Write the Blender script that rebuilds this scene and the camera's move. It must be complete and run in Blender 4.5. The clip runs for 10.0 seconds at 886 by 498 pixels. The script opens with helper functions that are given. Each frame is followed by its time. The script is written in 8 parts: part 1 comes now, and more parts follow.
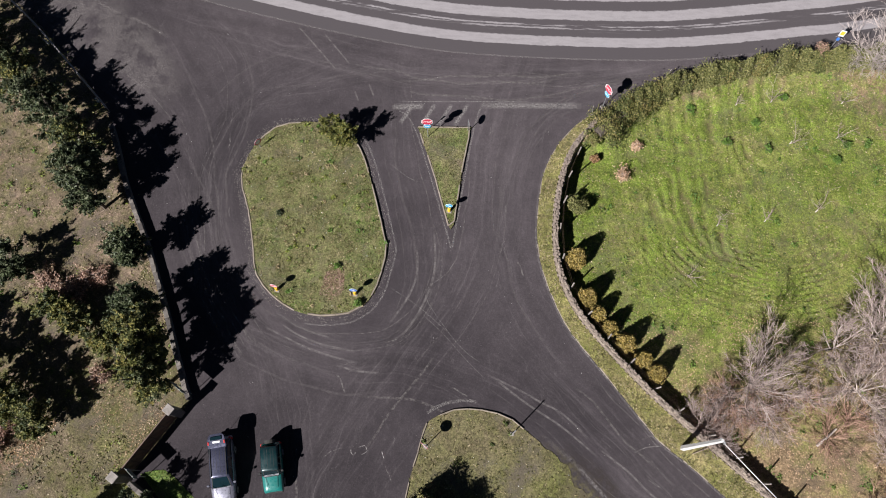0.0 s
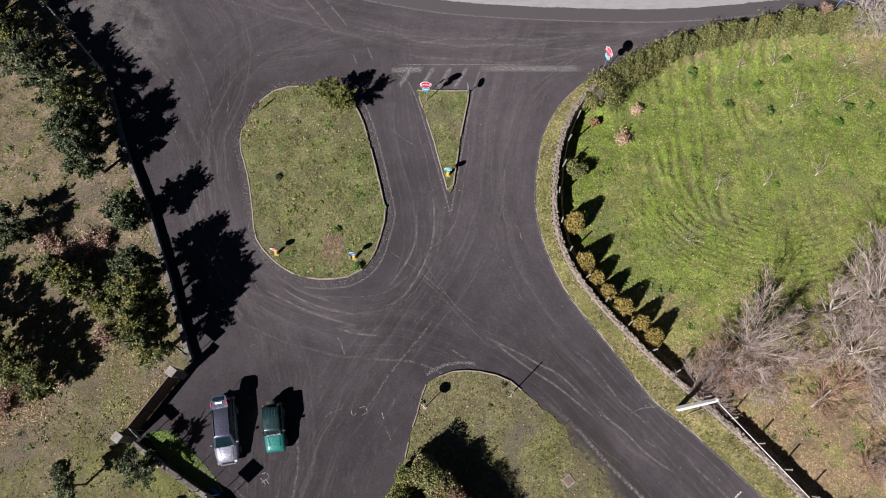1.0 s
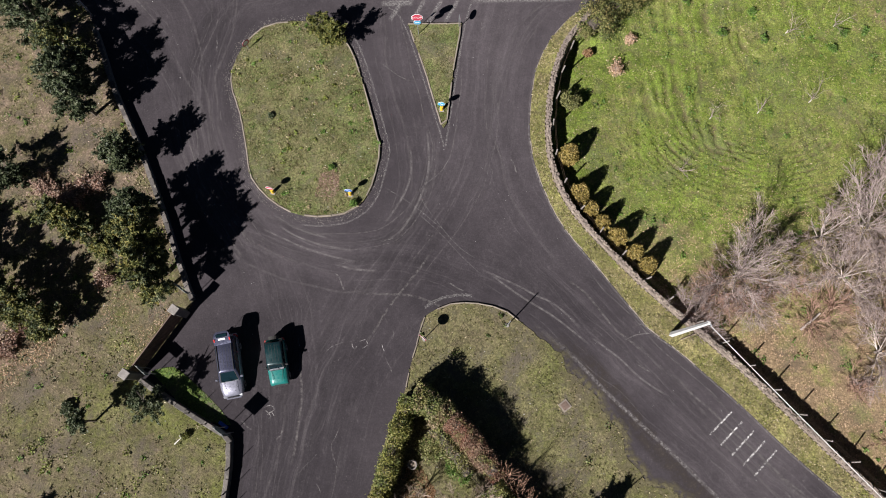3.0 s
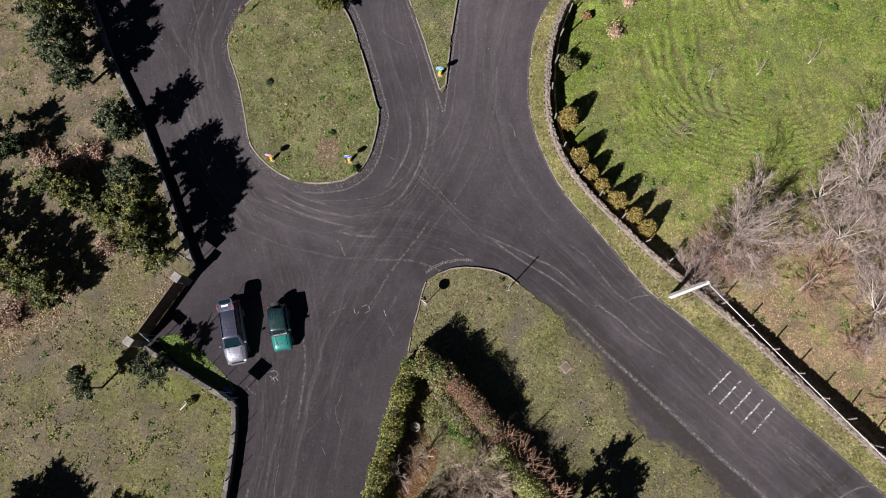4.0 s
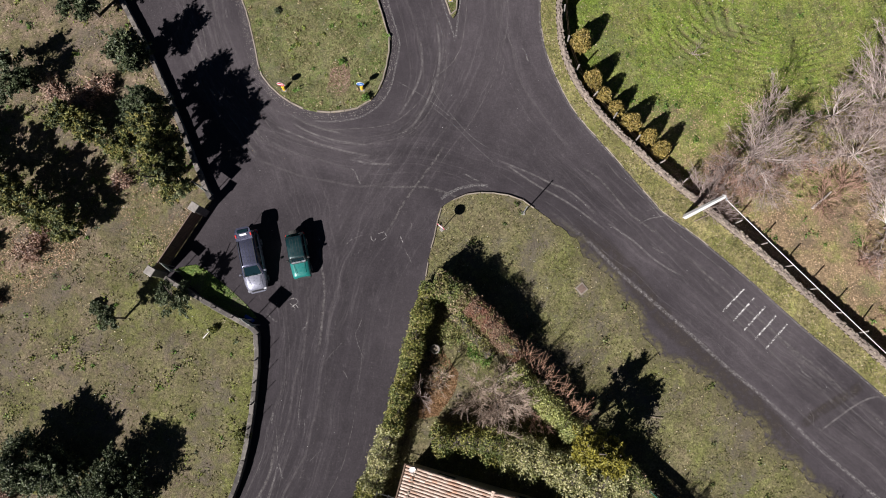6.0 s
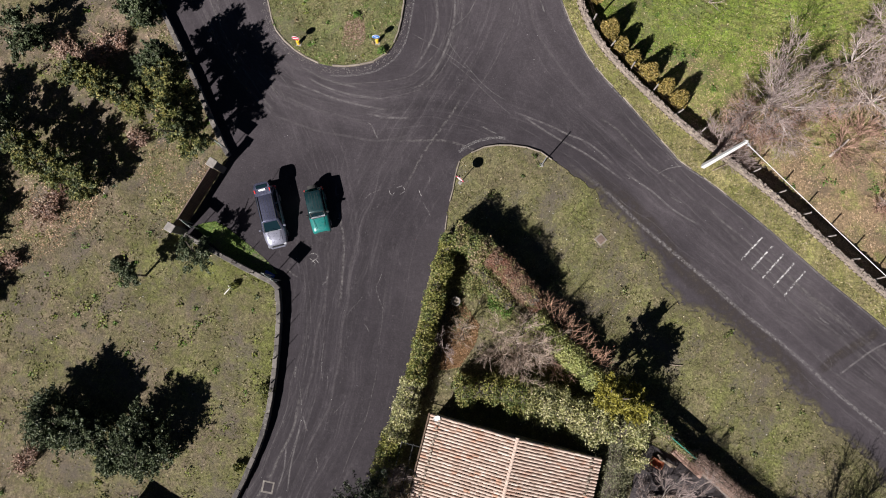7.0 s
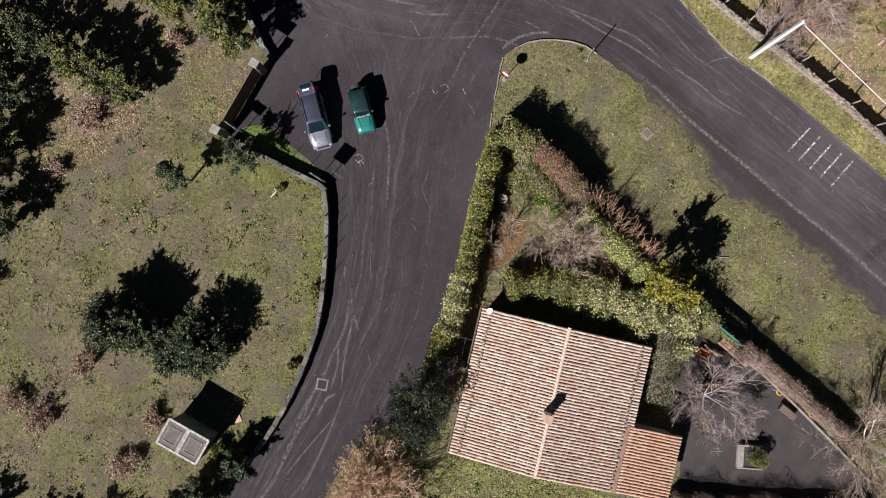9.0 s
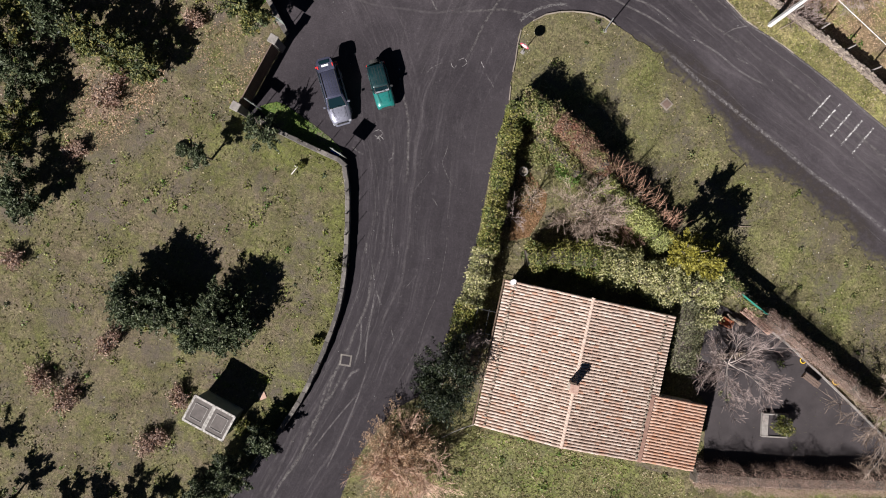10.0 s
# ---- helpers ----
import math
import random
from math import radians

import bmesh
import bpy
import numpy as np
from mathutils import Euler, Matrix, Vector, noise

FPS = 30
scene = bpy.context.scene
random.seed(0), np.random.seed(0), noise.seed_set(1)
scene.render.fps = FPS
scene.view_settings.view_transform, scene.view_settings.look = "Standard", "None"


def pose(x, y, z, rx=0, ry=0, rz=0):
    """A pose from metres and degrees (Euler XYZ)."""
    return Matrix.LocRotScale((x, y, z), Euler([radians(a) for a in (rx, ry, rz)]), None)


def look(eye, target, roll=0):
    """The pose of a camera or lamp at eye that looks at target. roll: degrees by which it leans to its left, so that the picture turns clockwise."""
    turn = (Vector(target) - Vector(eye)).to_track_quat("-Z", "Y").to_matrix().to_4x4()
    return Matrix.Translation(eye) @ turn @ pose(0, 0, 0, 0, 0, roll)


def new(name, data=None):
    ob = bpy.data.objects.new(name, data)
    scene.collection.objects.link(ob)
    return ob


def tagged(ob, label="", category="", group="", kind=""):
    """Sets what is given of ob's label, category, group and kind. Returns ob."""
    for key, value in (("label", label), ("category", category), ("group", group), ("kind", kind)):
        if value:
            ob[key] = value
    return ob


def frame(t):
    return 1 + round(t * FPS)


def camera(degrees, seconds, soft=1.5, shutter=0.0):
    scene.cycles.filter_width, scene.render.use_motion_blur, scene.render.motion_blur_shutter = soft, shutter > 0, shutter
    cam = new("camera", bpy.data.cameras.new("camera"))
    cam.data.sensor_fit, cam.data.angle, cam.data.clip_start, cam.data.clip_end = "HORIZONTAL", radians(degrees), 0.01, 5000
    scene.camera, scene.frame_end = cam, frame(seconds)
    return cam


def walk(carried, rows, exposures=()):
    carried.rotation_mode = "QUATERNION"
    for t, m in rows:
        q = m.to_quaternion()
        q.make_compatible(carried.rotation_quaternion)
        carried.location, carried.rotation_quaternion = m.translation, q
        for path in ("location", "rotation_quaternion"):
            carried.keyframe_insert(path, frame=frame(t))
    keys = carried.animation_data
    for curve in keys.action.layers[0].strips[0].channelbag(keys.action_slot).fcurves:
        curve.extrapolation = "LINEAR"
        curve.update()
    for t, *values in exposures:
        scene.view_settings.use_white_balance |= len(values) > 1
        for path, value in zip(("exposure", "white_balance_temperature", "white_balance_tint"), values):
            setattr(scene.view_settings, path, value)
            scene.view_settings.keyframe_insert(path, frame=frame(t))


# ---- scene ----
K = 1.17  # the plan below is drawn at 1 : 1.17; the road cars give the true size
cam = camera(64.7, 10.0, 1.0)
PATH = [
    (0, (0.166, -2.151, 44.411), (0.106, -1.495, 42.522), -2.0),
    (0.5, (0.245, -2.299, 44.408), (0.185, -1.68, 42.507), -2.3),
    (1, (0.384, -2.523, 44.439), (0.323, -1.951, 42.523), -2.9),
    (1.5, (0.416, -2.692, 44.483), (0.358, -2.165, 42.554), -3.2),
    (2, (0.394, -2.842, 44.525), (0.343, -2.352, 42.586), -3.2),
    (2.5, (0.413, -3.12, 44.563), (0.367, -2.66, 42.617), -3.4),
    (4, (0.3, -4.161, 44.647), (0.264, -3.801, 42.68), -4.5),
    (4.5, (0.199, -4.696, 44.64), (0.163, -4.361, 42.668), -5.2),
    (5, (-0.103, -5.221, 44.623), (-0.133, -4.916, 42.646), -5.2),
    (5.5, (-0.326, -5.727, 44.628), (-0.359, -5.451, 42.647), -6.5),
    (7, (-2.179, -7.635, 44.586), (-2.203, -7.466, 42.593), -8.9),
    (7.5, (-2.904, -8.427, 44.545), (-2.927, -8.291, 42.549), -10.6),
    (8, (-3.672, -9.18, 44.531), (-3.697, -9.083, 42.533), -15.9),
    (8.5, (-4.297, -9.931, 44.549), (-4.328, -9.871, 42.55), -29.1),
    (9, (-5.1, -10.659, 44.545), (-5.133, -10.64, 42.545), -62.1),
    (9.5, (-5.705, -11.276, 44.56), (-5.743, -11.267, 42.561), -79.3),
    (10, (-6.35, -11.908, 44.598), (-6.391, -11.904, 42.599), -87.4),
]
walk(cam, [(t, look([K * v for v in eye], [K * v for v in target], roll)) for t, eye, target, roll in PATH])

# ---------------------------------------------------------------- light
SUN_TO = Vector((0.667, 0.745, -0.84)).normalized()
world = bpy.data.worlds.new("world")
scene.world = world
world.use_nodes = True
wt = world.node_tree
sky = wt.nodes.new("ShaderNodeTexSky")
sky.sky_type = "NISHITA"
sky.sun_disc = False
sky.sun_elevation = radians(40)
sky.sun_rotation = radians(221.8)
sky.altitude = 1800.0
sky.air_density, sky.dust_density, sky.ozone_density = 0.35, 0.02, 1.0
wt.nodes["Background"].inputs["Strength"].default_value = 0.023
wt.links.new(sky.outputs["Color"], wt.nodes["Background"].inputs["Color"])
sun = new("sun", bpy.data.lights.new("sun", "SUN"))
sun.data.energy, sun.data.angle, sun.data.color = 5.0, radians(0.53), (1.0, 0.948, 0.945)
sun.rotation_mode = "QUATERNION"
sun.rotation_quaternion = SUN_TO.to_track_quat("-Z", "Y")
scene.view_settings.exposure = 0.88


# ---------------------------------------------------------------- materials
class Nodes:
    """A short way to write node materials."""

    def __init__(self, name):
        self.m = bpy.data.materials.new(name)
        self.m.use_nodes = True
        self.t = self.m.node_tree
        self.b = self.t.nodes["Principled BSDF"]
        self.pos = self.t.nodes.new("ShaderNodeNewGeometry").outputs["Position"]

    def node(self, kind, **sockets):
        n = self.t.nodes.new(kind)
        for k, v in sockets.items():
            self.put(n.inputs[k.replace("_", " ")], v)
        return n

    def put(self, socket, v):
        if isinstance(v, bpy.types.NodeSocket):
            self.t.links.new(v, socket)
        elif isinstance(v, (tuple, list)) and len(v) == 3 and socket.type == "RGBA":
            socket.default_value = (*v, 1)
        else:
            socket.default_value = v

    def noise(self, scale, detail=4.0, rough=0.6, at=None, stretch=None):
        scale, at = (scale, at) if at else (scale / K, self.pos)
        if stretch:
            at = self.node("ShaderNodeMapping", Vector=at, Scale=stretch).outputs[0]
        return self.node("ShaderNodeTexNoise", Vector=at, Scale=scale, Detail=detail, Roughness=rough).outputs[0]

    def ramp(self, fac, stops):
        n = self.t.nodes.new("ShaderNodeValToRGB")
        el = n.color_ramp.elements
        while len(el) < len(stops):
            el.new(0.5)
        for e, (p, c) in zip(el, stops):
            e.position = p
            e.color = (*c, 1) if isinstance(c, tuple) else (c, c, c, 1)
        self.put(n.inputs[0], fac)
        return n.outputs[0]

    def mix(self, fac, a, b, mode="MIX"):
        n = self.t.nodes.new("ShaderNodeMix")
        n.data_type, n.blend_type = "RGBA", mode
        self.put(n.inputs[0], fac)
        self.put(n.inputs[6], a)
        self.put(n.inputs[7], b)
        return n.outputs[2]

    def math(self, op, a, b=0.0, clamp=False):
        n = self.t.nodes.new("ShaderNodeMath")
        n.operation, n.use_clamp = op, clamp
        self.put(n.inputs[0], a)
        self.put(n.inputs[1], b)
        return n.outputs[0]

    def attr(self, name):
        n = self.t.nodes.new("ShaderNodeAttribute")
        n.attribute_name = name
        return n.outputs["Fac"]

    def uv(self):
        n = self.t.nodes.new("ShaderNodeUVMap")
        s = self.t.nodes.new("ShaderNodeSeparateXYZ")
        self.t.links.new(n.outputs[0], s.inputs[0])
        return n.outputs[0], s.outputs[0], s.outputs[1]

    def island(self):
        return self.t.nodes.new("ShaderNodeNewGeometry").outputs["Random Per Island"]

    def each(self):
        return self.t.nodes.new("ShaderNodeObjectInfo").outputs["Random"]

    def bump(self, height, strength=0.5, distance=0.02):
        n = self.node("ShaderNodeBump", Height=height, Strength=strength, Distance=distance)
        self.put(self.b.inputs["Normal"], n.outputs[0])

    def done(self, colour, rough=0.85, metal=0.0, spec=0.5):
        self.put(self.b.inputs["Base Color"], colour)
        self.put(self.b.inputs["Roughness"], rough)
        self.put(self.b.inputs["Metallic"], metal)
        self.put(self.b.inputs["Specular IOR Level"], spec)
        return self.m


def plain(name, a, b, scale=6.0, rough=0.8, metal=0.0, bump=0.3, fine=40.0, spec=0.4):
    """Two tones at two scales with a fine relief."""
    n = Nodes(name)
    big = n.noise(scale, 5, 0.65)
    small = n.noise(fine, 3, 0.7)
    c = n.mix(n.ramp(big, [(0.32, 0.0), (0.68, 1.0)]), a, b)
    c = n.mix(0.5, c, n.ramp(small, [(0.25, 0.55), (0.75, 1.35)]), "MULTIPLY")
    if bump:
        n.bump(small, bump, 0.01)
    return n.done(c, rough, metal, spec)


def gloss(name, a, rough=0.25, metal=0.0, coat=0.0, dust=0.35):
    n = Nodes(name)
    c = n.mix(n.ramp(n.noise(5, 5, 0.7), [(0.35, 0.0), (0.75, dust)]), a, (0.16, 0.145, 0.13))
    m = n.done(c, n.ramp(n.noise(9, 4), [(0.3, rough), (0.8, min(1.0, rough + 0.25))]), metal)
    n.b.inputs["Coat Weight"].default_value = coat
    return m


def leaves(name, stops, rough=0.55, trans=0.15):
    """Foliage: every leaf its own tone."""
    n = Nodes(name)
    c = n.ramp(n.island(), stops)
    c = n.mix(0.6, c, n.ramp(n.noise(0.9, 3), [(0.3, 0.6), (0.7, 1.3)]), "MULTIPLY")
    n.b.inputs["Transmission Weight"].default_value = 0.0
    m = n.done(c, rough, 0.0, 0.35)
    if trans:
        tr = n.node("ShaderNodeBsdfTranslucent", Color=c)
        mixs = n.node("ShaderNodeMixShader", Fac=trans)
        n.t.links.new(n.b.outputs[0], mixs.inputs[1])
        n.t.links.new(tr.outputs[0], mixs.inputs[2])
        n.t.links.new(mixs.outputs[0], n.t.nodes["Material Output"].inputs[0])
    return m


def mixed_leaves(name, one, two, three, scale=0.8, rough=0.6):
    """Foliage in patches of three growths that run into each other."""
    n = Nodes(name)
    i = n.island()
    wob = n.math("MULTIPLY", n.math("SUBTRACT", i, 0.5), 0.16)
    f = n.math("ADD", n.noise(scale, 4, 0.65), wob)
    g = n.math("ADD", n.noise(scale * 1.7, 3, 0.6, stretch=(1.0, 1.3, 0.4)), wob)
    c = n.mix(n.ramp(f, [(0.44, 0.0), (0.54, 1.0)]), n.ramp(i, one), n.ramp(i, two))
    c = n.mix(n.ramp(g, [(0.54, 0.0), (0.64, 1.0)]), c, n.ramp(i, three))
    m = n.done(c, rough, 0.0, 0.3)
    tr = n.node("ShaderNodeBsdfTranslucent", Color=c)
    mixs = n.node("ShaderNodeMixShader", Fac=0.15)
    n.t.links.new(n.b.outputs[0], mixs.inputs[1])
    n.t.links.new(tr.outputs[0], mixs.inputs[2])
    n.t.links.new(mixs.outputs[0], n.t.nodes["Material Output"].inputs[0])
    return m


def asphalt_material():
    n = Nodes("ash covered asphalt")
    big = n.noise(0.07, 4, 0.6)
    mid = n.noise(1.0, 7, 0.75)
    grain = n.noise(11, 4, 0.8)
    grit = n.noise(30, 3, 0.8)
    east, north, _ = n.node("ShaderNodeSeparateXYZ", Vector=n.pos).outputs
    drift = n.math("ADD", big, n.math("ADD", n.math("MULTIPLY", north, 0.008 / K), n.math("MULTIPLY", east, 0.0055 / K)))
    c = n.mix(n.ramp(drift, [(0.42, 0.0), (0.80, 1.0)]), (0.030, 0.0255, 0.029), (0.069, 0.0595, 0.0645))
    c = n.mix(0.5, c, n.ramp(mid, [(0.3, 0.68), (0.7, 1.38)]), "MULTIPLY")
    c = n.mix(0.4, c, n.ramp(grain, [(0.34, 0.55), (0.5, 0.97), (0.66, 1.65)]), "MULTIPLY")
    c = n.mix(0.55, c, n.ramp(grit, [(0.2, 0.45), (0.55, 1.0), (0.8, 1.9)]), "MULTIPLY")
    c = n.mix(0.4, c, n.ramp(n.noise(5.0, 5, 0.8), [(0.3, 0.6), (0.5, 0.95), (0.7, 1.55)]), "MULTIPLY")
    scuff = n.ramp(n.noise(2.6, 5, 0.8, stretch=(1.0, 0.45, 1.0)), [(0.56, 0.0), (0.72, 0.35)])
    c = n.mix(scuff, c, (0.105, 0.094, 0.098))
    speck = n.ramp(n.noise(9, 2, 0.9), [(0.64, 0.0), (0.72, 0.5)])
    patch = n.ramp(n.noise(0.4, 4), [(0.42, 0.0), (0.66, 1.0)])
    c = n.mix(n.math("MULTIPLY", speck, patch), c, (0.19, 0.175, 0.17))
    for k, way in enumerate("abcde"):
        node = n.t.nodes.new("ShaderNodeAttribute")
        node.attribute_name = "way_" + way
        u, v, w = n.node("ShaderNodeSeparateXYZ", Vector=node.outputs["Vector"]).outputs
        sway = n.math("ADD", v, n.math("MULTIPLY", n.noise(0.3, 2, 0.5), 0.9))
        thin = n.node("ShaderNodeCombineXYZ", X=n.math("MULTIPLY", u, 0.10), Y=n.math("MULTIPLY", sway, 5.5), Z=7.0 * k).outputs[0]
        wide = n.node("ShaderNodeCombineXYZ", X=n.math("MULTIPLY", u, 0.05), Y=n.math("MULTIPLY", sway, 1.3), Z=7.0 * k + 3).outputs[0]
        lines = n.ramp(n.noise(1.0, 4, 0.7, at=thin), [(0.50, 0.0), (0.60, 0.35), (0.74, 1.0)])
        bands = n.noise(1.0, 3, 0.6, at=wide)
        c = n.mix(n.math("MULTIPLY", w, 0.55), c, n.ramp(bands, [(0.3, 0.72), (0.5, 1.0), (0.7, 1.22)]), "MULTIPLY")
        lit = n.math("MULTIPLY", n.math("MULTIPLY", lines, w), n.ramp(n.noise(0.45 + 0.07 * k, 5, 0.7), [(0.36, 0.08), (0.64, 1.0)]))
        lit = n.math("MULTIPLY", lit, n.ramp(bands, [(0.40, 0.2), (0.62, 1.0)]))
        c = n.mix(n.math("MULTIPLY", n.math("MULTIPLY", lit, n.ramp(grain, [(0.35, 0.45), (0.6, 1.0)])), 0.5), c, (0.20, 0.184, 0.184))
    n.bump(grit, 0.6, 0.012)
    return n.done(c, 0.92, 0.0, 0.25)


def main_road_material():
    """Wheel lanes swept clean of the dark ash; v runs across the road in metres."""
    n = Nodes("swept asphalt lanes")
    _, u, v = n.uv()
    wob = n.math("MULTIPLY", n.math("SUBTRACT", n.noise(0.5, 6, 0.75), 0.5), 0.22)
    rag = n.math("MULTIPLY", n.math("SUBTRACT", n.noise(3.2, 5, 0.8, stretch=(0.5, 1.0, 1.0)), 0.5), 0.26)
    wob = n.math("ADD", wob, rag)
    w = n.math("DIVIDE", n.math("ADD", v, wob), 12.0)
    lane = n.ramp(w, [(0.086, 0.0), (0.089, 1.0), (0.155, 1.0), (0.158, 0.0), (0.281, 0.0), (0.284, 1.0), (0.357, 1.0), (0.361, 0.0), (0.43, 0.0), (0.435, 1.0), (0.52, 1.0), (0.53, 0.0), (0.60, 0.0), (0.61, 1.0), (0.72, 0.9), (0.74, 0.0)])
    shreds = n.ramp(n.noise(1.3, 4, 0.7, stretch=(0.14, 1.2, 1.0)), [(0.44, 0.0), (0.52, 1.0)])
    thin = n.ramp(w, [(0.212, 0.0), (0.215, 0.8), (0.223, 0.8), (0.226, 0.0), (0.231, 0.0), (0.234, 0.9), (0.243, 0.9), (0.246, 0.0)])
    lane = n.math("ADD", lane, n.math("MULTIPLY", thin, shreds), True)
    grit = n.noise(20, 3, 0.8)
    torn = n.ramp(n.noise(3.0, 5, 0.75, stretch=(0.3, 1.0, 1.0)), [(0.30, 0.75), (0.55, 1.0)])
    streak = n.ramp(n.noise(2.0, 3, 0.7, stretch=(0.12, 2.5, 1.0)), [(0.6, 0.0), (0.72, 0.4)])
    c = n.mix(n.math("MULTIPLY", lane, torn), (0.066, 0.059, 0.063), (0.262, 0.248, 0.256))
    c = n.mix(n.math("MULTIPLY", streak, n.ramp(w, [(0.16, 0.0), (0.2, 1.0), (0.28, 1.0), (0.3, 0.0)])), c, (0.19, 0.18, 0.18))
    c = n.mix(0.5, c, n.ramp(grit, [(0.2, 0.65), (0.8, 1.35)]), "MULTIPLY")
    n.bump(grit, 0.4, 0.01)
    return n.done(c, 0.9, 0.0, 0.25)


def worn_material(name, colour, lo, hi, scale, along=1.0, edge=True, patchy=False):
    """Marks that are worn through in patches: paint, swept wheel tracks, cracks."""
    n = Nodes(name)
    _, u, v = n.uv()
    torn = n.ramp(n.noise(scale, 5, 0.75), [(lo, 0.0), (hi, 1.0)])
    if patchy:
        torn = n.math("MULTIPLY", torn, n.ramp(n.noise(0.6, 6, 0.75), [(0.40, 0.0), (0.54, 1.0)]))
    if edge:
        soft = n.ramp(v, [(0.0, 0.0), (0.3, 1.0), (0.7, 1.0), (1.0, 0.0)])
        ends = n.ramp(u, [(0.0, 0.0), (0.15, 1.0), (0.85, 1.0), (1.0, 0.0)])
        torn = n.math("MULTIPLY", n.math("MULTIPLY", torn, soft), ends)
    n.put(n.b.inputs["Alpha"], n.math("MULTIPLY", torn, along))
    c = n.mix(0.5, colour, n.ramp(n.noise(22, 3, 0.8), [(0.25, 0.6), (0.75, 1.3)]), "MULTIPLY")
    return n.done(c, 0.9, 0.0, 0.2)


def grass_material(name, green, dry, soil, green_at=(0.42, 0.62), soil_at=(0.58, 0.72), attrs=False, worn=0.75):
    n = Nodes(name)
    big = n.noise(0.22, 4, 0.6)
    mid = n.noise(1.3, 6, 0.72)
    fine = n.noise(9.0, 4, 0.8)
    grit = n.noise(28.0, 3, 0.8)
    g = n.math("ADD", n.math("MULTIPLY", big, 0.5), n.math("MULTIPLY", mid, 0.5))
    if attrs:
        g = n.math("ADD", g, n.math("MULTIPLY", n.attr("lush"), 0.35))
    c = n.mix(n.ramp(g, [(green_at[0], 0.0), (green_at[1], 1.0)]), dry, green)
    s = n.noise(0.8, 6, 0.75)
    if attrs:
        s = n.math("ADD", s, n.math("MULTIPLY", n.attr("litter"), 0.4))
    c = n.mix(n.ramp(s, [(soil_at[0], 0.0), (soil_at[1], 1.0)]), c, soil)
    c = n.mix(0.9, c, n.ramp(fine, [(0.33, 0.35), (0.5, 0.95), (0.67, 1.75)]), "MULTIPLY")
    c = n.mix(0.9, c, n.ramp(grit, [(0.25, 0.35), (0.5, 0.95), (0.75, 1.75)]), "MULTIPLY")
    c = n.mix(0.8, c, n.ramp(n.noise(3.6, 5, 0.75), [(0.3, 0.62), (0.5, 1.0), (0.7, 1.4)]), "MULTIPLY")
    c = n.mix(0.85, c, n.ramp(n.noise(0.55, 5, 0.7), [(0.34, 0.66), (0.5, 0.98), (0.66, 1.28)]), "MULTIPLY")
    bare = n.ramp(n.noise(0.33, 7, 0.75), [(0.50, 0.0), (0.62, worn)])
    c = n.mix(bare, c, n.mix(0.75, (0.105, 0.088, 0.074), n.ramp(grit, [(0.25, 0.4), (0.75, 1.7)]), "MULTIPLY"))
    straw = n.ramp(n.noise(15, 2, 0.9), [(0.63, 0.0), (0.72, 0.75)])
    c = n.mix(straw, c, (0.36, 0.30, 0.19))
    if attrs:
        torn = n.math("MULTIPLY", n.attr("furrow"), n.ramp(n.noise(0.7, 5, 0.7), [(0.34, 0.15), (0.54, 0.95)]))
        c = n.mix(torn, c, n.mix(0.8, (0.135, 0.105, 0.062), n.ramp(grit, [(0.25, 0.4), (0.75, 1.6)]), "MULTIPLY"))
    n.bump(n.math("ADD", fine, grit), 0.9, 0.05)
    return n.done(c, 0.95, 0.0, 0.15)


def stone_material(name, a, b, lichen):
    n = Nodes(name)
    c = n.mix(n.each(), a, b)
    c = n.mix(0.7, c, n.ramp(n.noise(5, 5, 0.75), [(0.25, 0.5), (0.75, 1.45)]), "MULTIPLY")
    c = n.mix(n.ramp(n.noise(3.2, 5, 0.7), [(0.56, 0.0), (0.66, 0.8)]), c, lichen)
    n.bump(n.noise(24, 4, 0.7), 0.7, 0.02)
    return n.done(c, 0.92, 0.0, 0.25)


def tile_material(name="sun-bleached clay tile", orange=0.0):
    n = Nodes(name)
    r = n.math("FRACT", n.math("ADD", n.each(), n.math("MULTIPLY", n.island(), 7.31)))
    c = n.ramp(r, [(0.0, (0.383, 0.277, 0.217)), (0.3, (0.544, 0.434, 0.358)), (0.55, (0.473, 0.353, 0.287)), (0.78, (0.665, 0.564, 0.484)), (0.92, (0.343, 0.232, 0.171)), (1.0, (0.504, 0.262, 0.161))])
    c = n.mix(0.25, c, (0.50, 0.388, 0.318))
    red = n.ramp(n.noise(0.9, 4, 0.75), [(0.54, 0.0), (0.72, 0.6)])
    c = n.mix(red, c, (0.42, 0.21, 0.13))
    c = n.mix(orange, c, (0.48, 0.23, 0.13))
    c = n.mix(n.ramp(n.noise(6, 5, 0.8), [(0.46, 0.0), (0.66, 0.62)]), c, (0.19, 0.155, 0.13))
    c = n.mix(0.5, c, n.ramp(n.noise(30, 3, 0.8), [(0.25, 0.65), (0.75, 1.25)]), "MULTIPLY")
    n.bump(n.noise(40, 3), 0.3, 0.005)
    return n.done(c, 0.9, 0.0, 0.2)


def glass_material(name, tint):
    n = Nodes(name)
    n.b.inputs["IOR"].default_value = 1.5
    return n.done(tint, 0.06, 0.0, 0.9)


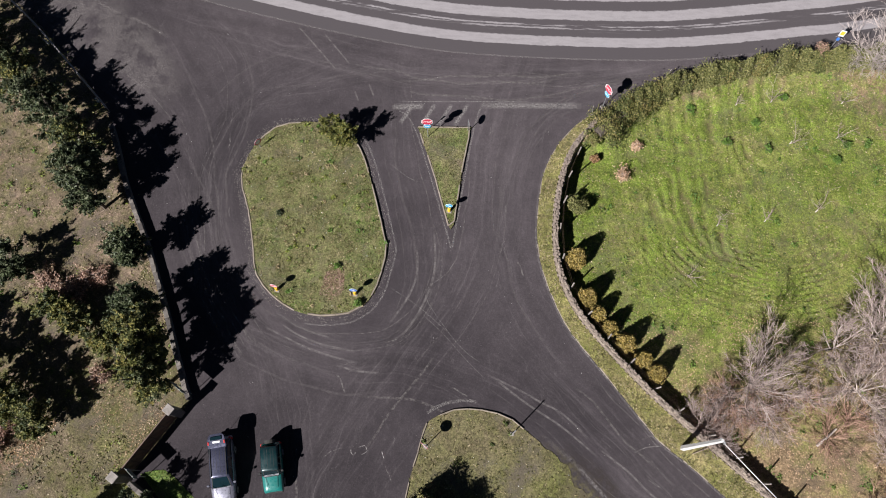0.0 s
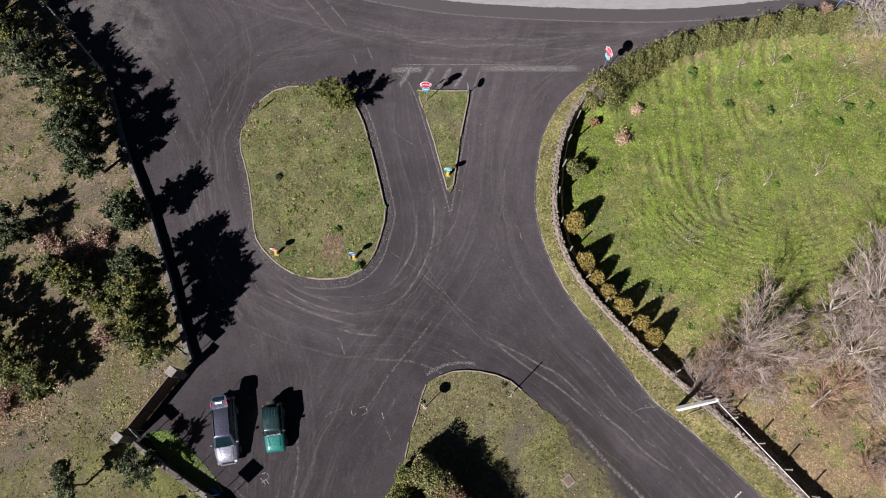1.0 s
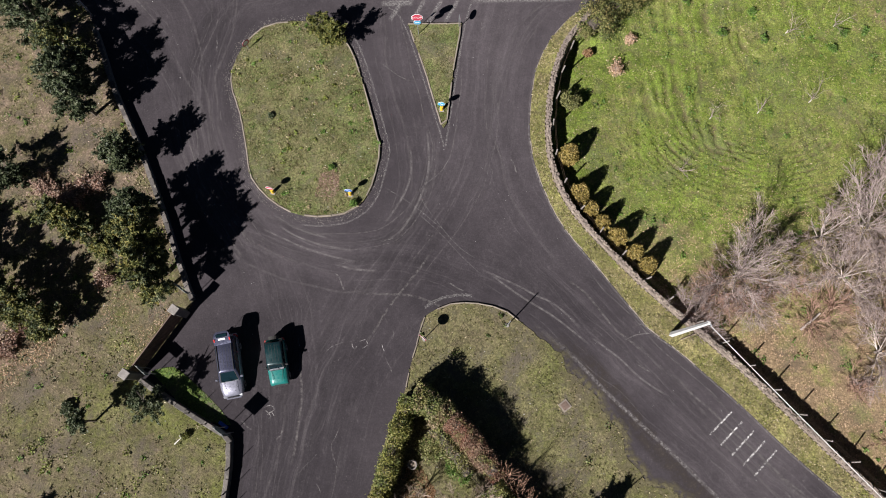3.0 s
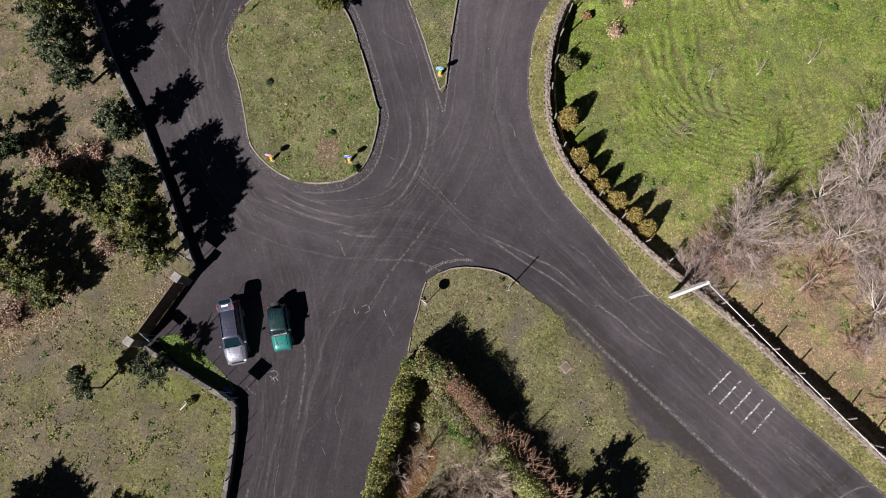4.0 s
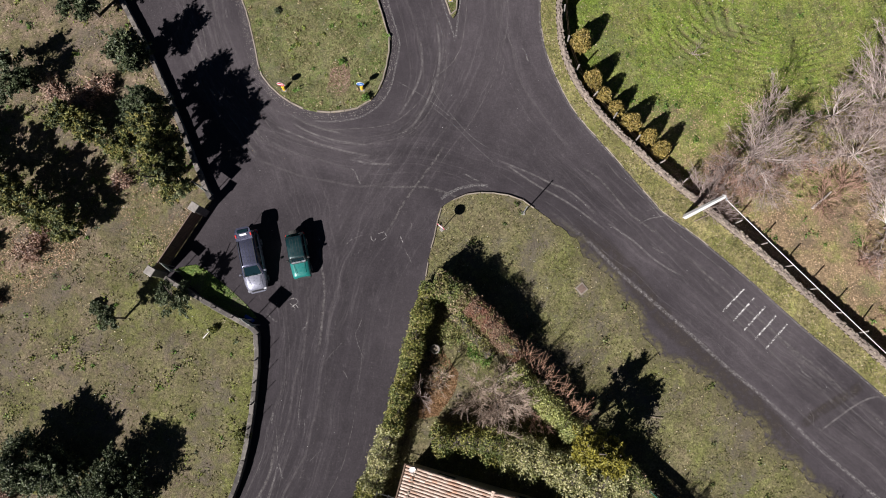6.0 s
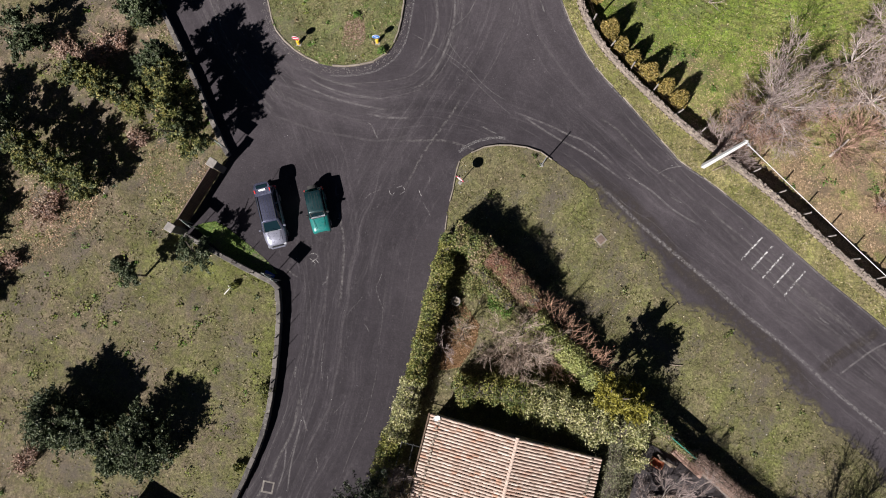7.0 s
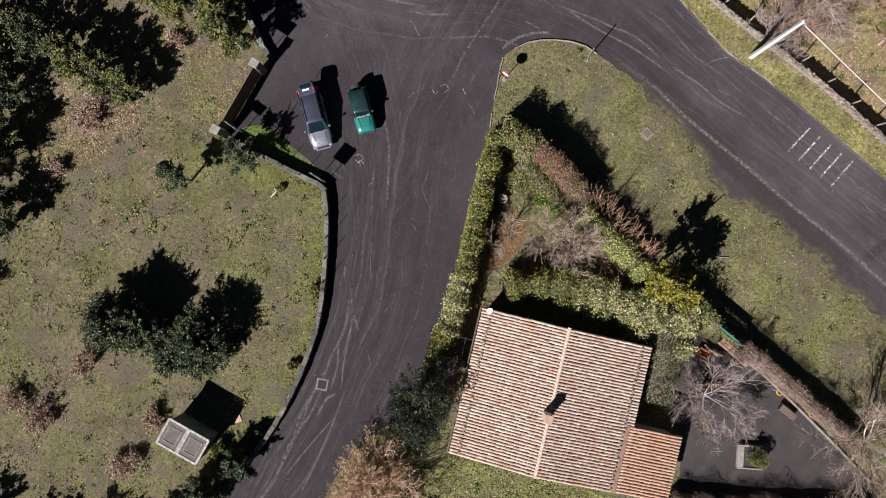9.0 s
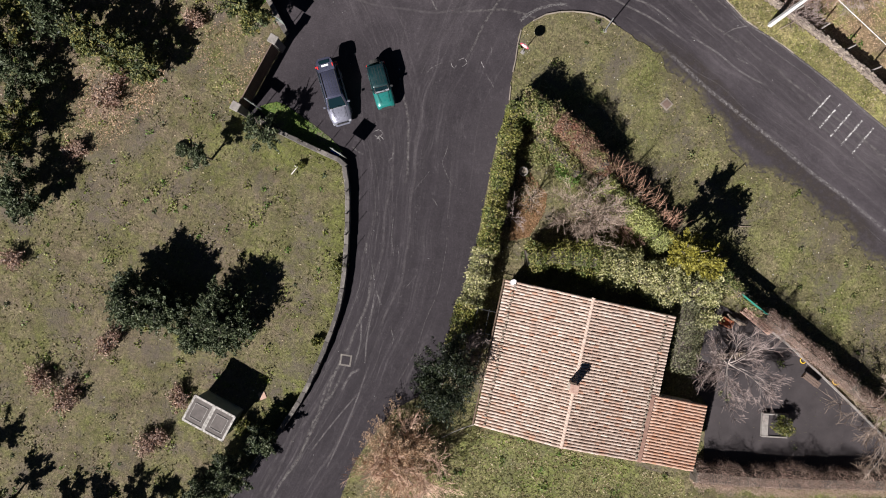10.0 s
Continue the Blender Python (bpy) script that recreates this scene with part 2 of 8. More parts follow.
M = {
    "asphalt": asphalt_material(),
    "main_road": main_road_material(),
    "park": grass_material("dry park grass", (0.122, 0.132, 0.040), (0.145, 0.119, 0.077), (0.215, 0.162, 0.118), attrs=True),
    "field": grass_material("green field", (0.142, 0.196, 0.034), (0.262, 0.240, 0.094), (0.25, 0.182, 0.108), (0.38, 0.60), (0.54, 0.72), attrs=True, worn=0.38),
    "verge": grass_material("mown verge grass", (0.098, 0.136, 0.036), (0.172, 0.158, 0.078), (0.178, 0.138, 0.098), worn=0.5),
    "verge_dry": grass_material("thin winter grass", (0.132, 0.140, 0.046), (0.153, 0.131, 0.075), (0.11, 0.09, 0.068), (0.42, 0.62), (0.56, 0.76)),
    "strip": grass_material("weedy yellow-green verge", (0.172, 0.185, 0.05), (0.27, 0.232, 0.11), (0.22, 0.185, 0.13), worn=0.3),
    "kerb": plain("lava stone kerb", (0.16, 0.135, 0.11), (0.27, 0.235, 0.19), 2.0),
    "concrete": plain("weathered concrete", (0.17, 0.155, 0.14), (0.30, 0.28, 0.255), 3.0),
    "pole": plain("pale concrete pole", (0.48, 0.48, 0.47), (0.60, 0.60, 0.58), 2.0),
    "darkstone": plain("dark lava block", (0.07, 0.065, 0.062), (0.14, 0.13, 0.12), 2.2),
    "coping": stone_material("grey coping stone", (0.06, 0.055, 0.052), (0.165, 0.15, 0.135), (0.25, 0.235, 0.20)),
    "stone": stone_material("dry lava stone", (0.17, 0.14, 0.12), (0.34, 0.285, 0.235), (0.38, 0.33, 0.25)),
    "mortar": plain("earth and rubble core", (0.17, 0.14, 0.11), (0.28, 0.235, 0.18), 4.0),
    "iron": plain("rusty dark iron", (0.075, 0.05, 0.035), (0.17, 0.115, 0.08), 6.0, 0.7, 0.1),
    "steel": gloss("galvanised steel", (0.34, 0.35, 0.36), 0.45, 0.6),
    "tile": tile_material(),
    "tile_red": tile_material("orange clay tile", 0.5),
    "plaster": plain("aged plaster", (0.48, 0.42, 0.34), (0.6, 0.54, 0.46), 1.5),
    "brick": plain("clay brick", (0.27, 0.15, 0.115), (0.48, 0.34, 0.27), 4.0),
    "bark": plain("grey brown bark", (0.06, 0.05, 0.04), (0.13, 0.11, 0.09), 5.0),
    "twig": plain("brownish bare twigs", (0.21, 0.16, 0.142), (0.40, 0.325, 0.295), 1.2, bump=0),
    "twig_warm": plain("beige bare twigs", (0.24, 0.178, 0.135), (0.42, 0.335, 0.265), 1.2, bump=0),
    "limb": plain("pale grey limbs", (0.34, 0.29, 0.255), (0.54, 0.475, 0.43), 1.5, bump=0),
    "twig_pale": plain("pale grey branches", (0.27, 0.23, 0.215), (0.50, 0.44, 0.41), 1.2, bump=0),
    "twig_red": plain("reddish bare twigs", (0.26, 0.15, 0.11), (0.38, 0.25, 0.19), 3.0, bump=0),
    "whitebark": plain("limewashed trunk", (0.40, 0.38, 0.33), (0.55, 0.52, 0.46), 6.0),
    "oak": leaves("holm oak leaves", [(0.0, (0.02, 0.032, 0.015)), (0.4, (0.05, 0.068, 0.03)), (0.8, (0.10, 0.125, 0.06)), (1.0, (0.2, 0.21, 0.13))]),
    "oak_dark": leaves("very dark evergreen leaves", [(0.0, (0.008, 0.014, 0.007)), (0.5, (0.018, 0.028, 0.012)), (0.85, (0.036, 0.047, 0.02)), (1.0, (0.07, 0.08, 0.035))]),
    "oak_y": leaves("yellowing oak leaves", [(0.0, (0.05, 0.06, 0.018)), (0.5, (0.10, 0.115, 0.028)), (0.85, (0.16, 0.16, 0.035)), (1.0, (0.25, 0.21, 0.07))]),
    "hedge": leaves("laurel hedge leaves", [(0.0, (0.04, 0.06, 0.018)), (0.5, (0.085, 0.115, 0.03)), (0.85, (0.14, 0.17, 0.045)), (1.0, (0.22, 0.24, 0.10))]),
    "hedge_n": leaves("olive hedge leaves", [(0.0, (0.075, 0.085, 0.03)), (0.5, (0.155, 0.165, 0.054)), (0.85, (0.225, 0.22, 0.082)), (1.0, (0.29, 0.265, 0.125))]),
    "red_mix": mixed_leaves("reddish winter hedge", [(0.0, (0.11, 0.048, 0.032)), (0.5, (0.24, 0.115, 0.075)), (1.0, (0.36, 0.20, 0.14))], [(0.0, (0.12, 0.075, 0.05)), (0.5, (0.23, 0.15, 0.10)), (1.0, (0.35, 0.25, 0.17))], [(0.0, (0.09, 0.10, 0.03)), (0.5, (0.17, 0.18, 0.06)), (1.0, (0.26, 0.25, 0.11))]),
    "olive_mix": mixed_leaves("mixed olive hedge", [(0.0, (0.06, 0.085, 0.022)), (0.5, (0.12, 0.15, 0.04)), (1.0, (0.22, 0.24, 0.09))], [(0.0, (0.12, 0.13, 0.04)), (0.5, (0.21, 0.205, 0.07)), (1.0, (0.30, 0.27, 0.12))], [(0.0, (0.12, 0.085, 0.05)), (0.5, (0.24, 0.175, 0.11)), (1.0, (0.34, 0.26, 0.17))]),
    "corner_mix": mixed_leaves("dark olive hedge", [(0.0, (0.04, 0.055, 0.018)), (0.5, (0.085, 0.105, 0.032)), (1.0, (0.15, 0.165, 0.06))], [(0.0, (0.07, 0.08, 0.025)), (0.5, (0.15, 0.155, 0.045)), (1.0, (0.24, 0.22, 0.085))], [(0.0, (0.10, 0.09, 0.03)), (0.5, (0.20, 0.175, 0.06)), (1.0, (0.29, 0.245, 0.10))], 0.7),
    "pale_mix": mixed_leaves("pale patchy hedge", [(0.0, (0.13, 0.15, 0.045)), (0.5, (0.27, 0.27, 0.10)), (1.0, (0.47, 0.45, 0.23))], [(0.0, (0.20, 0.21, 0.08)), (0.5, (0.39, 0.37, 0.17)), (1.0, (0.60, 0.56, 0.34))], [(0.0, (0.07, 0.085, 0.04)), (0.5, (0.15, 0.165, 0.08)), (1.0, (0.27, 0.27, 0.15))], 1.0),
    "creeper": leaves("fine reddish creeper", [(0.0, (0.19, 0.115, 0.09)), (0.5, (0.34, 0.235, 0.185)), (1.0, (0.48, 0.37, 0.30))]),
    "cane": plain("reddish dry canes", (0.36, 0.19, 0.12), (0.62, 0.40, 0.28), 3.0, bump=0),
    "pale_grass": mixed_leaves("pale grassy hedge", [(0.0, (0.20, 0.22, 0.06)), (0.5, (0.36, 0.37, 0.13)), (1.0, (0.54, 0.52, 0.26))], [(0.0, (0.14, 0.18, 0.05)), (0.5, (0.27, 0.31, 0.10)), (1.0, (0.42, 0.42, 0.18))], [(0.0, (0.10, 0.14, 0.04)), (0.5, (0.20, 0.24, 0.08)), (1.0, (0.32, 0.34, 0.14))], 1.0),
    "pampas": plain("pinkish dry stalks", (0.44, 0.28, 0.20), (0.66, 0.48, 0.36), 3.0, bump=0),
    "greyleaf": leaves("grey green leaves", [(0.0, (0.085, 0.095, 0.05)), (0.5, (0.165, 0.17, 0.09)), (1.0, (0.28, 0.27, 0.165))]),
    "golden": leaves("golden conifer leaves", [(0.0, (0.10, 0.085, 0.022)), (0.5, (0.24, 0.185, 0.05)), (0.85, (0.34, 0.255, 0.075)), (1.0, (0.42, 0.29, 0.12))]),
    "yellow": leaves("yellow shrub leaves", [(0.0, (0.10, 0.095, 0.016)), (0.5, (0.22, 0.20, 0.028)), (1.0, (0.38, 0.34, 0.07))]),
    "dryleaf": leaves("dead brown leaves", [(0.0, (0.20, 0.135, 0.10)), (0.5, (0.36, 0.265, 0.20)), (1.0, (0.52, 0.41, 0.32))]),
    "dead_mix": mixed_leaves("dead reddish-brown leaves", [(0.0, (0.13, 0.07, 0.05)), (0.5, (0.26, 0.155, 0.115)), (1.0, (0.42, 0.29, 0.22))], [(0.0, (0.16, 0.10, 0.075)), (0.5, (0.32, 0.215, 0.165)), (1.0, (0.48, 0.36, 0.28))], [(0.0, (0.10, 0.075, 0.045)), (0.5, (0.22, 0.165, 0.10)), (1.0, (0.33, 0.27, 0.17))]),
    "orange_litter": leaves("fallen orange leaves", [(0.0, (0.16, 0.085, 0.04)), (0.5, (0.28, 0.165, 0.08)), (1.0, (0.42, 0.28, 0.16))]),
    "tanleaf": leaves("tan withered leaves", [(0.0, (0.28, 0.175, 0.105)), (0.5, (0.47, 0.32, 0.20)), (1.0, (0.64, 0.48, 0.325))]),
    "redleaf": leaves("reddish brown leaves", [(0.0, (0.14, 0.085, 0.062)), (0.5, (0.27, 0.175, 0.13)), (1.0, (0.40, 0.28, 0.21))]),
    "green": leaves("fresh green leaves", [(0.0, (0.05, 0.10, 0.02)), (0.5, (0.09, 0.17, 0.03)), (1.0, (0.16, 0.25, 0.05))]),
    "lane_mix": mixed_leaves("yellowing lane hedge", [(0.0, (0.05, 0.07, 0.018)), (0.5, (0.105, 0.13, 0.032)), (1.0, (0.205, 0.225, 0.08))], [(0.0, (0.09, 0.10, 0.02)), (0.5, (0.18, 0.185, 0.038)), (1.0, (0.285, 0.27, 0.085))], [(0.0, (0.12, 0.115, 0.03)), (0.5, (0.23, 0.21, 0.065)), (1.0, (0.34, 0.30, 0.13))]),
    "oak_mix": mixed_leaves("patchy oak leaves", [(0.0, (0.03, 0.045, 0.02)), (0.5, (0.075, 0.098, 0.042)), (1.0, (0.20, 0.215, 0.125))], [(0.0, (0.06, 0.075, 0.024)), (0.5, (0.13, 0.148, 0.04)), (1.0, (0.27, 0.25, 0.095))], [(0.0, (0.10, 0.098, 0.024)), (0.5, (0.185, 0.175, 0.042)), (1.0, (0.29, 0.245, 0.08))], 0.9),
    "weedy": grass_material("fresh low weeds", (0.095, 0.165, 0.03), (0.125, 0.17, 0.045), (0.115, 0.105, 0.06), (0.45, 0.7), (0.6, 0.8)),
    "rough": grass_material("rough olive grass", (0.125, 0.15, 0.04), (0.195, 0.178, 0.085), (0.19, 0.155, 0.105), (0.38, 0.62), (0.56, 0.76), worn=0.3),
    "lichened": plain("lichen speckled concrete", (0.16, 0.145, 0.13), (0.55, 0.53, 0.49), 7.0, 0.9),
    "straw": leaves("straw", [(0.0, (0.2, 0.16, 0.08)), (0.6, (0.33, 0.27, 0.15)), (1.0, (0.5, 0.43, 0.28))]),
    "tuft": leaves("grass blades", [(0.0, (0.09, 0.095, 0.034)), (0.5, (0.13, 0.13, 0.045)), (0.85, (0.19, 0.165, 0.08)), (1.0, (0.3, 0.25, 0.14))]),
    "tuft_g": leaves("field grass blades", [(0.0, (0.13, 0.17, 0.03)), (0.6, (0.18, 0.22, 0.04)), (1.0, (0.27, 0.26, 0.09))]),
    "paint_white": worn_material("worn white paint", (0.36, 0.345, 0.33), 0.46, 0.66, 11.0, 0.62, False),
    "paint_dots": worn_material("broken white paint", (0.62, 0.61, 0.59), 0.46, 0.54, 6.0, 0.9, False),
    "track": worn_material("swept wheel track", (0.155, 0.141, 0.142), 0.36, 0.68, 2.2, 0.42),
    "track_hard": worn_material("bare wheel scrub", (0.24, 0.223, 0.218), 0.34, 0.66, 3.0, 0.55),
    "ash": worn_material("heaped pale ash", (0.22, 0.205, 0.195), 0.42, 0.70, 4.0, 0.65),
    "specks": worn_material("strewn pale specks", (0.19, 0.176, 0.172), 0.56, 0.68, 8.0, 0.7),
    "heap": worn_material("lumpy pale ash", (0.19, 0.174, 0.17), 0.40, 0.62, 11.0, 0.75, True, True),
    "ridge": worn_material("pale ash ridge", (0.24, 0.225, 0.22), 0.42, 0.64, 6.0, 0.75),
    "bar": worn_material("worn hatch paint", (0.38, 0.365, 0.35), 0.42, 0.66, 9.0, 0.66),
    "verge_edge": worn_material("thinning grass edge", (0.125, 0.112, 0.062), 0.40, 0.60, 3.0, 0.95),
    "soil_edge": worn_material("dark soil edge", (0.05, 0.042, 0.038), 0.36, 0.62, 2.0, 0.9),
    "crack": worn_material("pale crack filling", (0.26, 0.245, 0.235), 0.42, 0.62, 6.0, 0.55),
    "scar": worn_material("pale road scar", (0.42, 0.40, 0.385), 0.40, 0.60, 7.0, 0.8),
    "sign_red": gloss("red sign enamel", (0.52, 0.018, 0.06), 0.35),
    "sign_blue": gloss("blue sign enamel", (0.02, 0.16, 0.55), 0.35),
    "sign_cyan": gloss("faded blue sign enamel", (0.05, 0.38, 0.62), 0.35),
    "sign_white": gloss("white sign enamel", (0.85, 0.85, 0.85), 0.35),
    "sign_yellow": gloss("yellow sign enamel", (0.8, 0.5, 0.02), 0.35),
    "car_grey": gloss("silver grey car paint", (0.25, 0.255, 0.31), 0.22, 0.55, 0.6, 0.04),
    # same silver paint, darkened to put the roof's weaker reflection into the colour
    "car_grey_dim": gloss("silver car paint darkened for the roof", (0.075, 0.08, 0.125), 0.2, 0.5, 0.6, 0.04),
    "rust_sheet": plain("rust-brown sheet", (0.15, 0.095, 0.06), (0.27, 0.19, 0.125), 2.5),
    "rust": plain("rusted iron lid", (0.10, 0.07, 0.055), (0.17, 0.12, 0.095), 6.0),
    "car_green": gloss("teal green car paint", (0.008, 0.155, 0.138), 0.22, 0.1, 0.8, 0.12),
    "car_dark": gloss("dark green car roof paint", (0.003, 0.028, 0.032), 0.25, 0.2, 0.7, 0.12),
    "plastic": plain("black plastic", (0.02, 0.02, 0.02), (0.04, 0.04, 0.04), 8.0, 0.5),
    "rubber": plain("tyre rubber", (0.018, 0.018, 0.018), (0.035, 0.033, 0.03), 8.0, 0.85),
    "glass": glass_material("car glass", (0.005, 0.015, 0.019)),
    "lamp_red": gloss("red tail lamp", (0.55, 0.02, 0.02), 0.15),
    "lamp_clear": gloss("clear headlamp", (0.2, 0.21, 0.235), 0.15),
    "alloy": gloss("wheel alloy", (0.5, 0.5, 0.52), 0.3, 0.8),
    "bleached": plain("bleached wood", (0.46, 0.44, 0.40), (0.66, 0.64, 0.60), 8.0),
    "white": plain("chalky white", (0.7, 0.7, 0.68), (0.85, 0.85, 0.83), 6.0),
    "green_net": plain("green netting", (0.015, 0.15, 0.11), (0.025, 0.21, 0.15), 6.0),
    "orange": plain("orange plastic", (0.27, 0.09, 0.045), (0.4, 0.16, 0.085), 5.0),
    "terracotta": plain("faded terracotta", (0.36, 0.22, 0.16), (0.50, 0.36, 0.28), 4.0),
    "flashing": plain("dark terracotta", (0.17, 0.095, 0.07), (0.27, 0.165, 0.125), 3.0),
    "tile_pale": plain("pale ridge mortar", (0.46, 0.34, 0.27), (0.58, 0.46, 0.38), 5.0),
    "wood": plain("grey weathered timber", (0.22, 0.17, 0.13), (0.36, 0.29, 0.23), 5.0),
    "blue": plain("blue plastic", (0.02, 0.08, 0.4), (0.04, 0.13, 0.55), 5.0),
    "shed": plain("grey green shed paint", (0.16, 0.19, 0.17), (0.24, 0.27, 0.24), 2.0),
    "roof_felt": plain("dark felt roof", (0.075, 0.065, 0.06), (0.125, 0.11, 0.10), 3.0),
    "yard": plain("dark yard paving", (0.030, 0.025, 0.026), (0.05, 0.042, 0.043), 0.8),
}


# ---------------------------------------------------------------- mesh helpers
def mesh_of(name, verts, faces, material):
    me = bpy.data.meshes.new(name)
    me.from_pydata(verts, [], faces)
    me.update()
    if material:
        me.materials.append(material)
    return me


def from_bm(name, bm, material):
    me = bpy.data.meshes.new(name)
    bm.to_mesh(me)
    bm.free()
    me.materials.append(material)
    return me


def part(name, bm, material, parent, label=""):
    """One mesh object under a thing or a part; bm may be a ready mesh."""
    me = bm if isinstance(bm, bpy.types.Mesh) else from_bm(name, bm, material)
    ob = new(name, me)
    ob.parent = parent
    return tagged(ob, label)


def thing(name, m, label, category, group="", kind=""):
    ob = new(name)
    ob.empty_display_size = 0.3
    ob.matrix_basis = m
    return tagged(ob, label, category, group, kind)


def solid(name, bm, material, label, category, group="", kind="", m=None):
    ob = new(name, bm if isinstance(bm, bpy.types.Mesh) else from_bm(name, bm, material))
    if m is not None:
        ob.matrix_basis = m
    return tagged(ob, label, category, group, kind)


def box(bm, sx, sy, sz, m=None, bevel=0.0):
    """A box standing on z = 0 of the pose m, with bevelled edges."""
    r = bmesh.ops.create_cube(bm, size=1.0, matrix=(m or Matrix()) @ Matrix.Translation((0, 0, sz / 2)) @ Matrix.Diagonal((sx, sy, sz, 1)))
    if bevel:
        edges = list({e for v in r["verts"] for e in v.link_edges})
        bmesh.ops.bevel(bm, geom=edges, offset=bevel, segments=1, affect="EDGES")
    return bm


def rod(bm, r0, r1, h, m=None, sides=8):
    bmesh.ops.create_cone(bm, cap_ends=True, segments=sides, radius1=r0, radius2=r1, depth=h, matrix=(m or Matrix()) @ Matrix.Translation((0, 0, h / 2)))
    return bm


def disc(bm, r, thick, m=None, sides=24):
    bmesh.ops.create_cone(bm, cap_ends=True, segments=sides, radius1=r, radius2=r, depth=thick, matrix=m or Matrix())
    return bm


def fresh():
    return bmesh.new()


def spline(points, step=0.5, closed=False):
    """A smooth line through the points, in steps of about that many metres."""
    p = [np.array(q, float) for q in points]
    n = len(p)
    out = []
    for i in range(n if closed else n - 1):
        a, b, c, d = (p[(i + k) % n] if closed else p[min(max(i + k, 0), n - 1)] for k in (-1, 0, 1, 2))
        count = max(1, int(np.linalg.norm(c - b) / step))
        for k in range(count):
            t = k / count
            out.append(0.5 * (2 * b + (c - a) * t + (2 * a - 5 * b + 4 * c - d) * t * t + (3 * b - a - 3 * c + d) * t ** 3))
    if not closed:
        out.append(p[-1])
    return np.array(out)


def offset(line, d):
    """The line moved d metres to its left."""
    t = np.gradient(line[:, :2], axis=0)
    t /= np.maximum(np.linalg.norm(t, axis=1, keepdims=True), 1e-6)
    return line[:, :2] + d * np.stack([-t[:, 1], t[:, 0]], 1)


def inside(x, y, poly):
    """Whether the points lie in the polygon."""
    res = np.zeros(np.shape(x), bool)
    px, py = poly[:, 0], poly[:, 1]
    for i in range(len(poly)):
        j = i - 1
        cut = (py[i] > y) != (py[j] > y)
        res ^= cut & (x < (px[j] - px[i]) * (y - py[i]) / (py[j] - py[i] + 1e-12) + px[i])
    return res


def distance(x, y, line):
    """The distance from the points to a line of many points."""
    d = np.full(np.shape(x), 1e9)
    for q in line:
        d = np.minimum(d, (x - q[0]) ** 2 + (y - q[1]) ** 2)
    return np.sqrt(d)


def slab(name, poly, z0, z1, material):
    """A flat piece with upright sides over an outline."""
    bm = fresh()
    top = [bm.verts.new((x, y, z1)) for x, y in poly]
    low = [bm.verts.new((x, y, z0)) for x, y in poly]
    n = len(top)
    edges = [bm.edges.new((top[i], top[(i + 1) % n])) for i in range(n)]
    bmesh.ops.triangle_fill(bm, use_beauty=True, edges=edges, normal=(0, 0, 1))
    for i in range(n):
        bm.faces.new((low[i], low[(i + 1) % n], top[(i + 1) % n], top[i]))
    bmesh.ops.recalc_face_normals(bm, faces=bm.faces)
    return from_bm(name, bm, material)


def ribbon(name, line, width, z, material, across=None):
    """A strip along a line; u runs along it from 0 to 1, v across from 0 to 1 (or to the width in metres)."""
    line = np.asarray(line, float)
    w = np.full(len(line), width, float) if np.isscalar(width) else np.interp(np.linspace(0, 1, len(line)), np.linspace(0, 1, len(width)), width)
    t = np.gradient(line[:, :2], axis=0)
    t /= np.maximum(np.linalg.norm(t, axis=1, keepdims=True), 1e-6)
    side = np.stack([-t[:, 1], t[:, 0]], 1)
    lo, hi = line[:, :2] - side * w[:, None] / 2, line[:, :2] + side * w[:, None] / 2
    verts = [(x, y, z) for x, y in lo] + [(x, y, z) for x, y in hi]
    n = len(line)
    faces = [(i, i + 1, n + i + 1, n + i) for i in range(n - 1)]
    me = mesh_of(name, verts, faces, material)
    uv = me.uv_layers.new(name="UVMap")
    top = across or 1.0
    for poly in me.polygons:
        for li in poly.loop_indices:
            vi = me.loops[li].vertex_index
            uv.data[li].uv = ((vi % n) / (n - 1), 0.0 if vi < n else top)
    return me


def tube(bm, line, radii, sides=5):
    """A tapered tube along a line of 3D points."""
    rings = []
    for i, p in enumerate(line):
        a, b = Vector(line[max(i - 1, 0)]), Vector(line[min(i + 1, len(line) - 1)])
        m = (b - a).to_track_quat("Z", "Y").to_matrix() if (b - a).length > 1e-6 else Matrix.Identity(3)
        r = radii[i] if not np.isscalar(radii) else radii
        rings.append([bm.verts.new(Vector(p) + m @ Vector((r * math.cos(k * math.tau / sides), r * math.sin(k * math.tau / sides), 0))) for k in range(sides)])
    for a, b in zip(rings, rings[1:]):
        for k in range(sides):
            bm.faces.new((a[k], a[(k + 1) % sides], b[(k + 1) % sides], b[k]))
    bm.faces.new(rings[0][::-1])
    bm.faces.new(rings[-1])
    return bm


# ---------------------------------------------------------------- the plan
LEFT_WALL = spline([(-37, 33.2), (-32.2, 28.9), (-26.4, 22.7), (-23.4, 16.6), (-21.1, 12.4), (-19.0, 8.0), (-17.7, 5.0), (-16.5, 2.4)])
GATE_N, GATE_S = (-16.95, 1.55), (-19.45, -2.45)
PARK_WALL = spline([(-19.1, -2.75), (-16.9, -4.05), (-14.6, -5.3), (-13.35, -5.95)], 0.4).tolist() + spline([(-13.2, -6.2), (-13.1, -8.3), (-13.4, -11.8), (-14.0, -15.0), (-15.25, -18.1), (-17.0, -21.2), (-19.5, -24.3), (-23, -28.5), (-30, -36)]).tolist()
PARK_WALL = np.array(PARK_WALL)
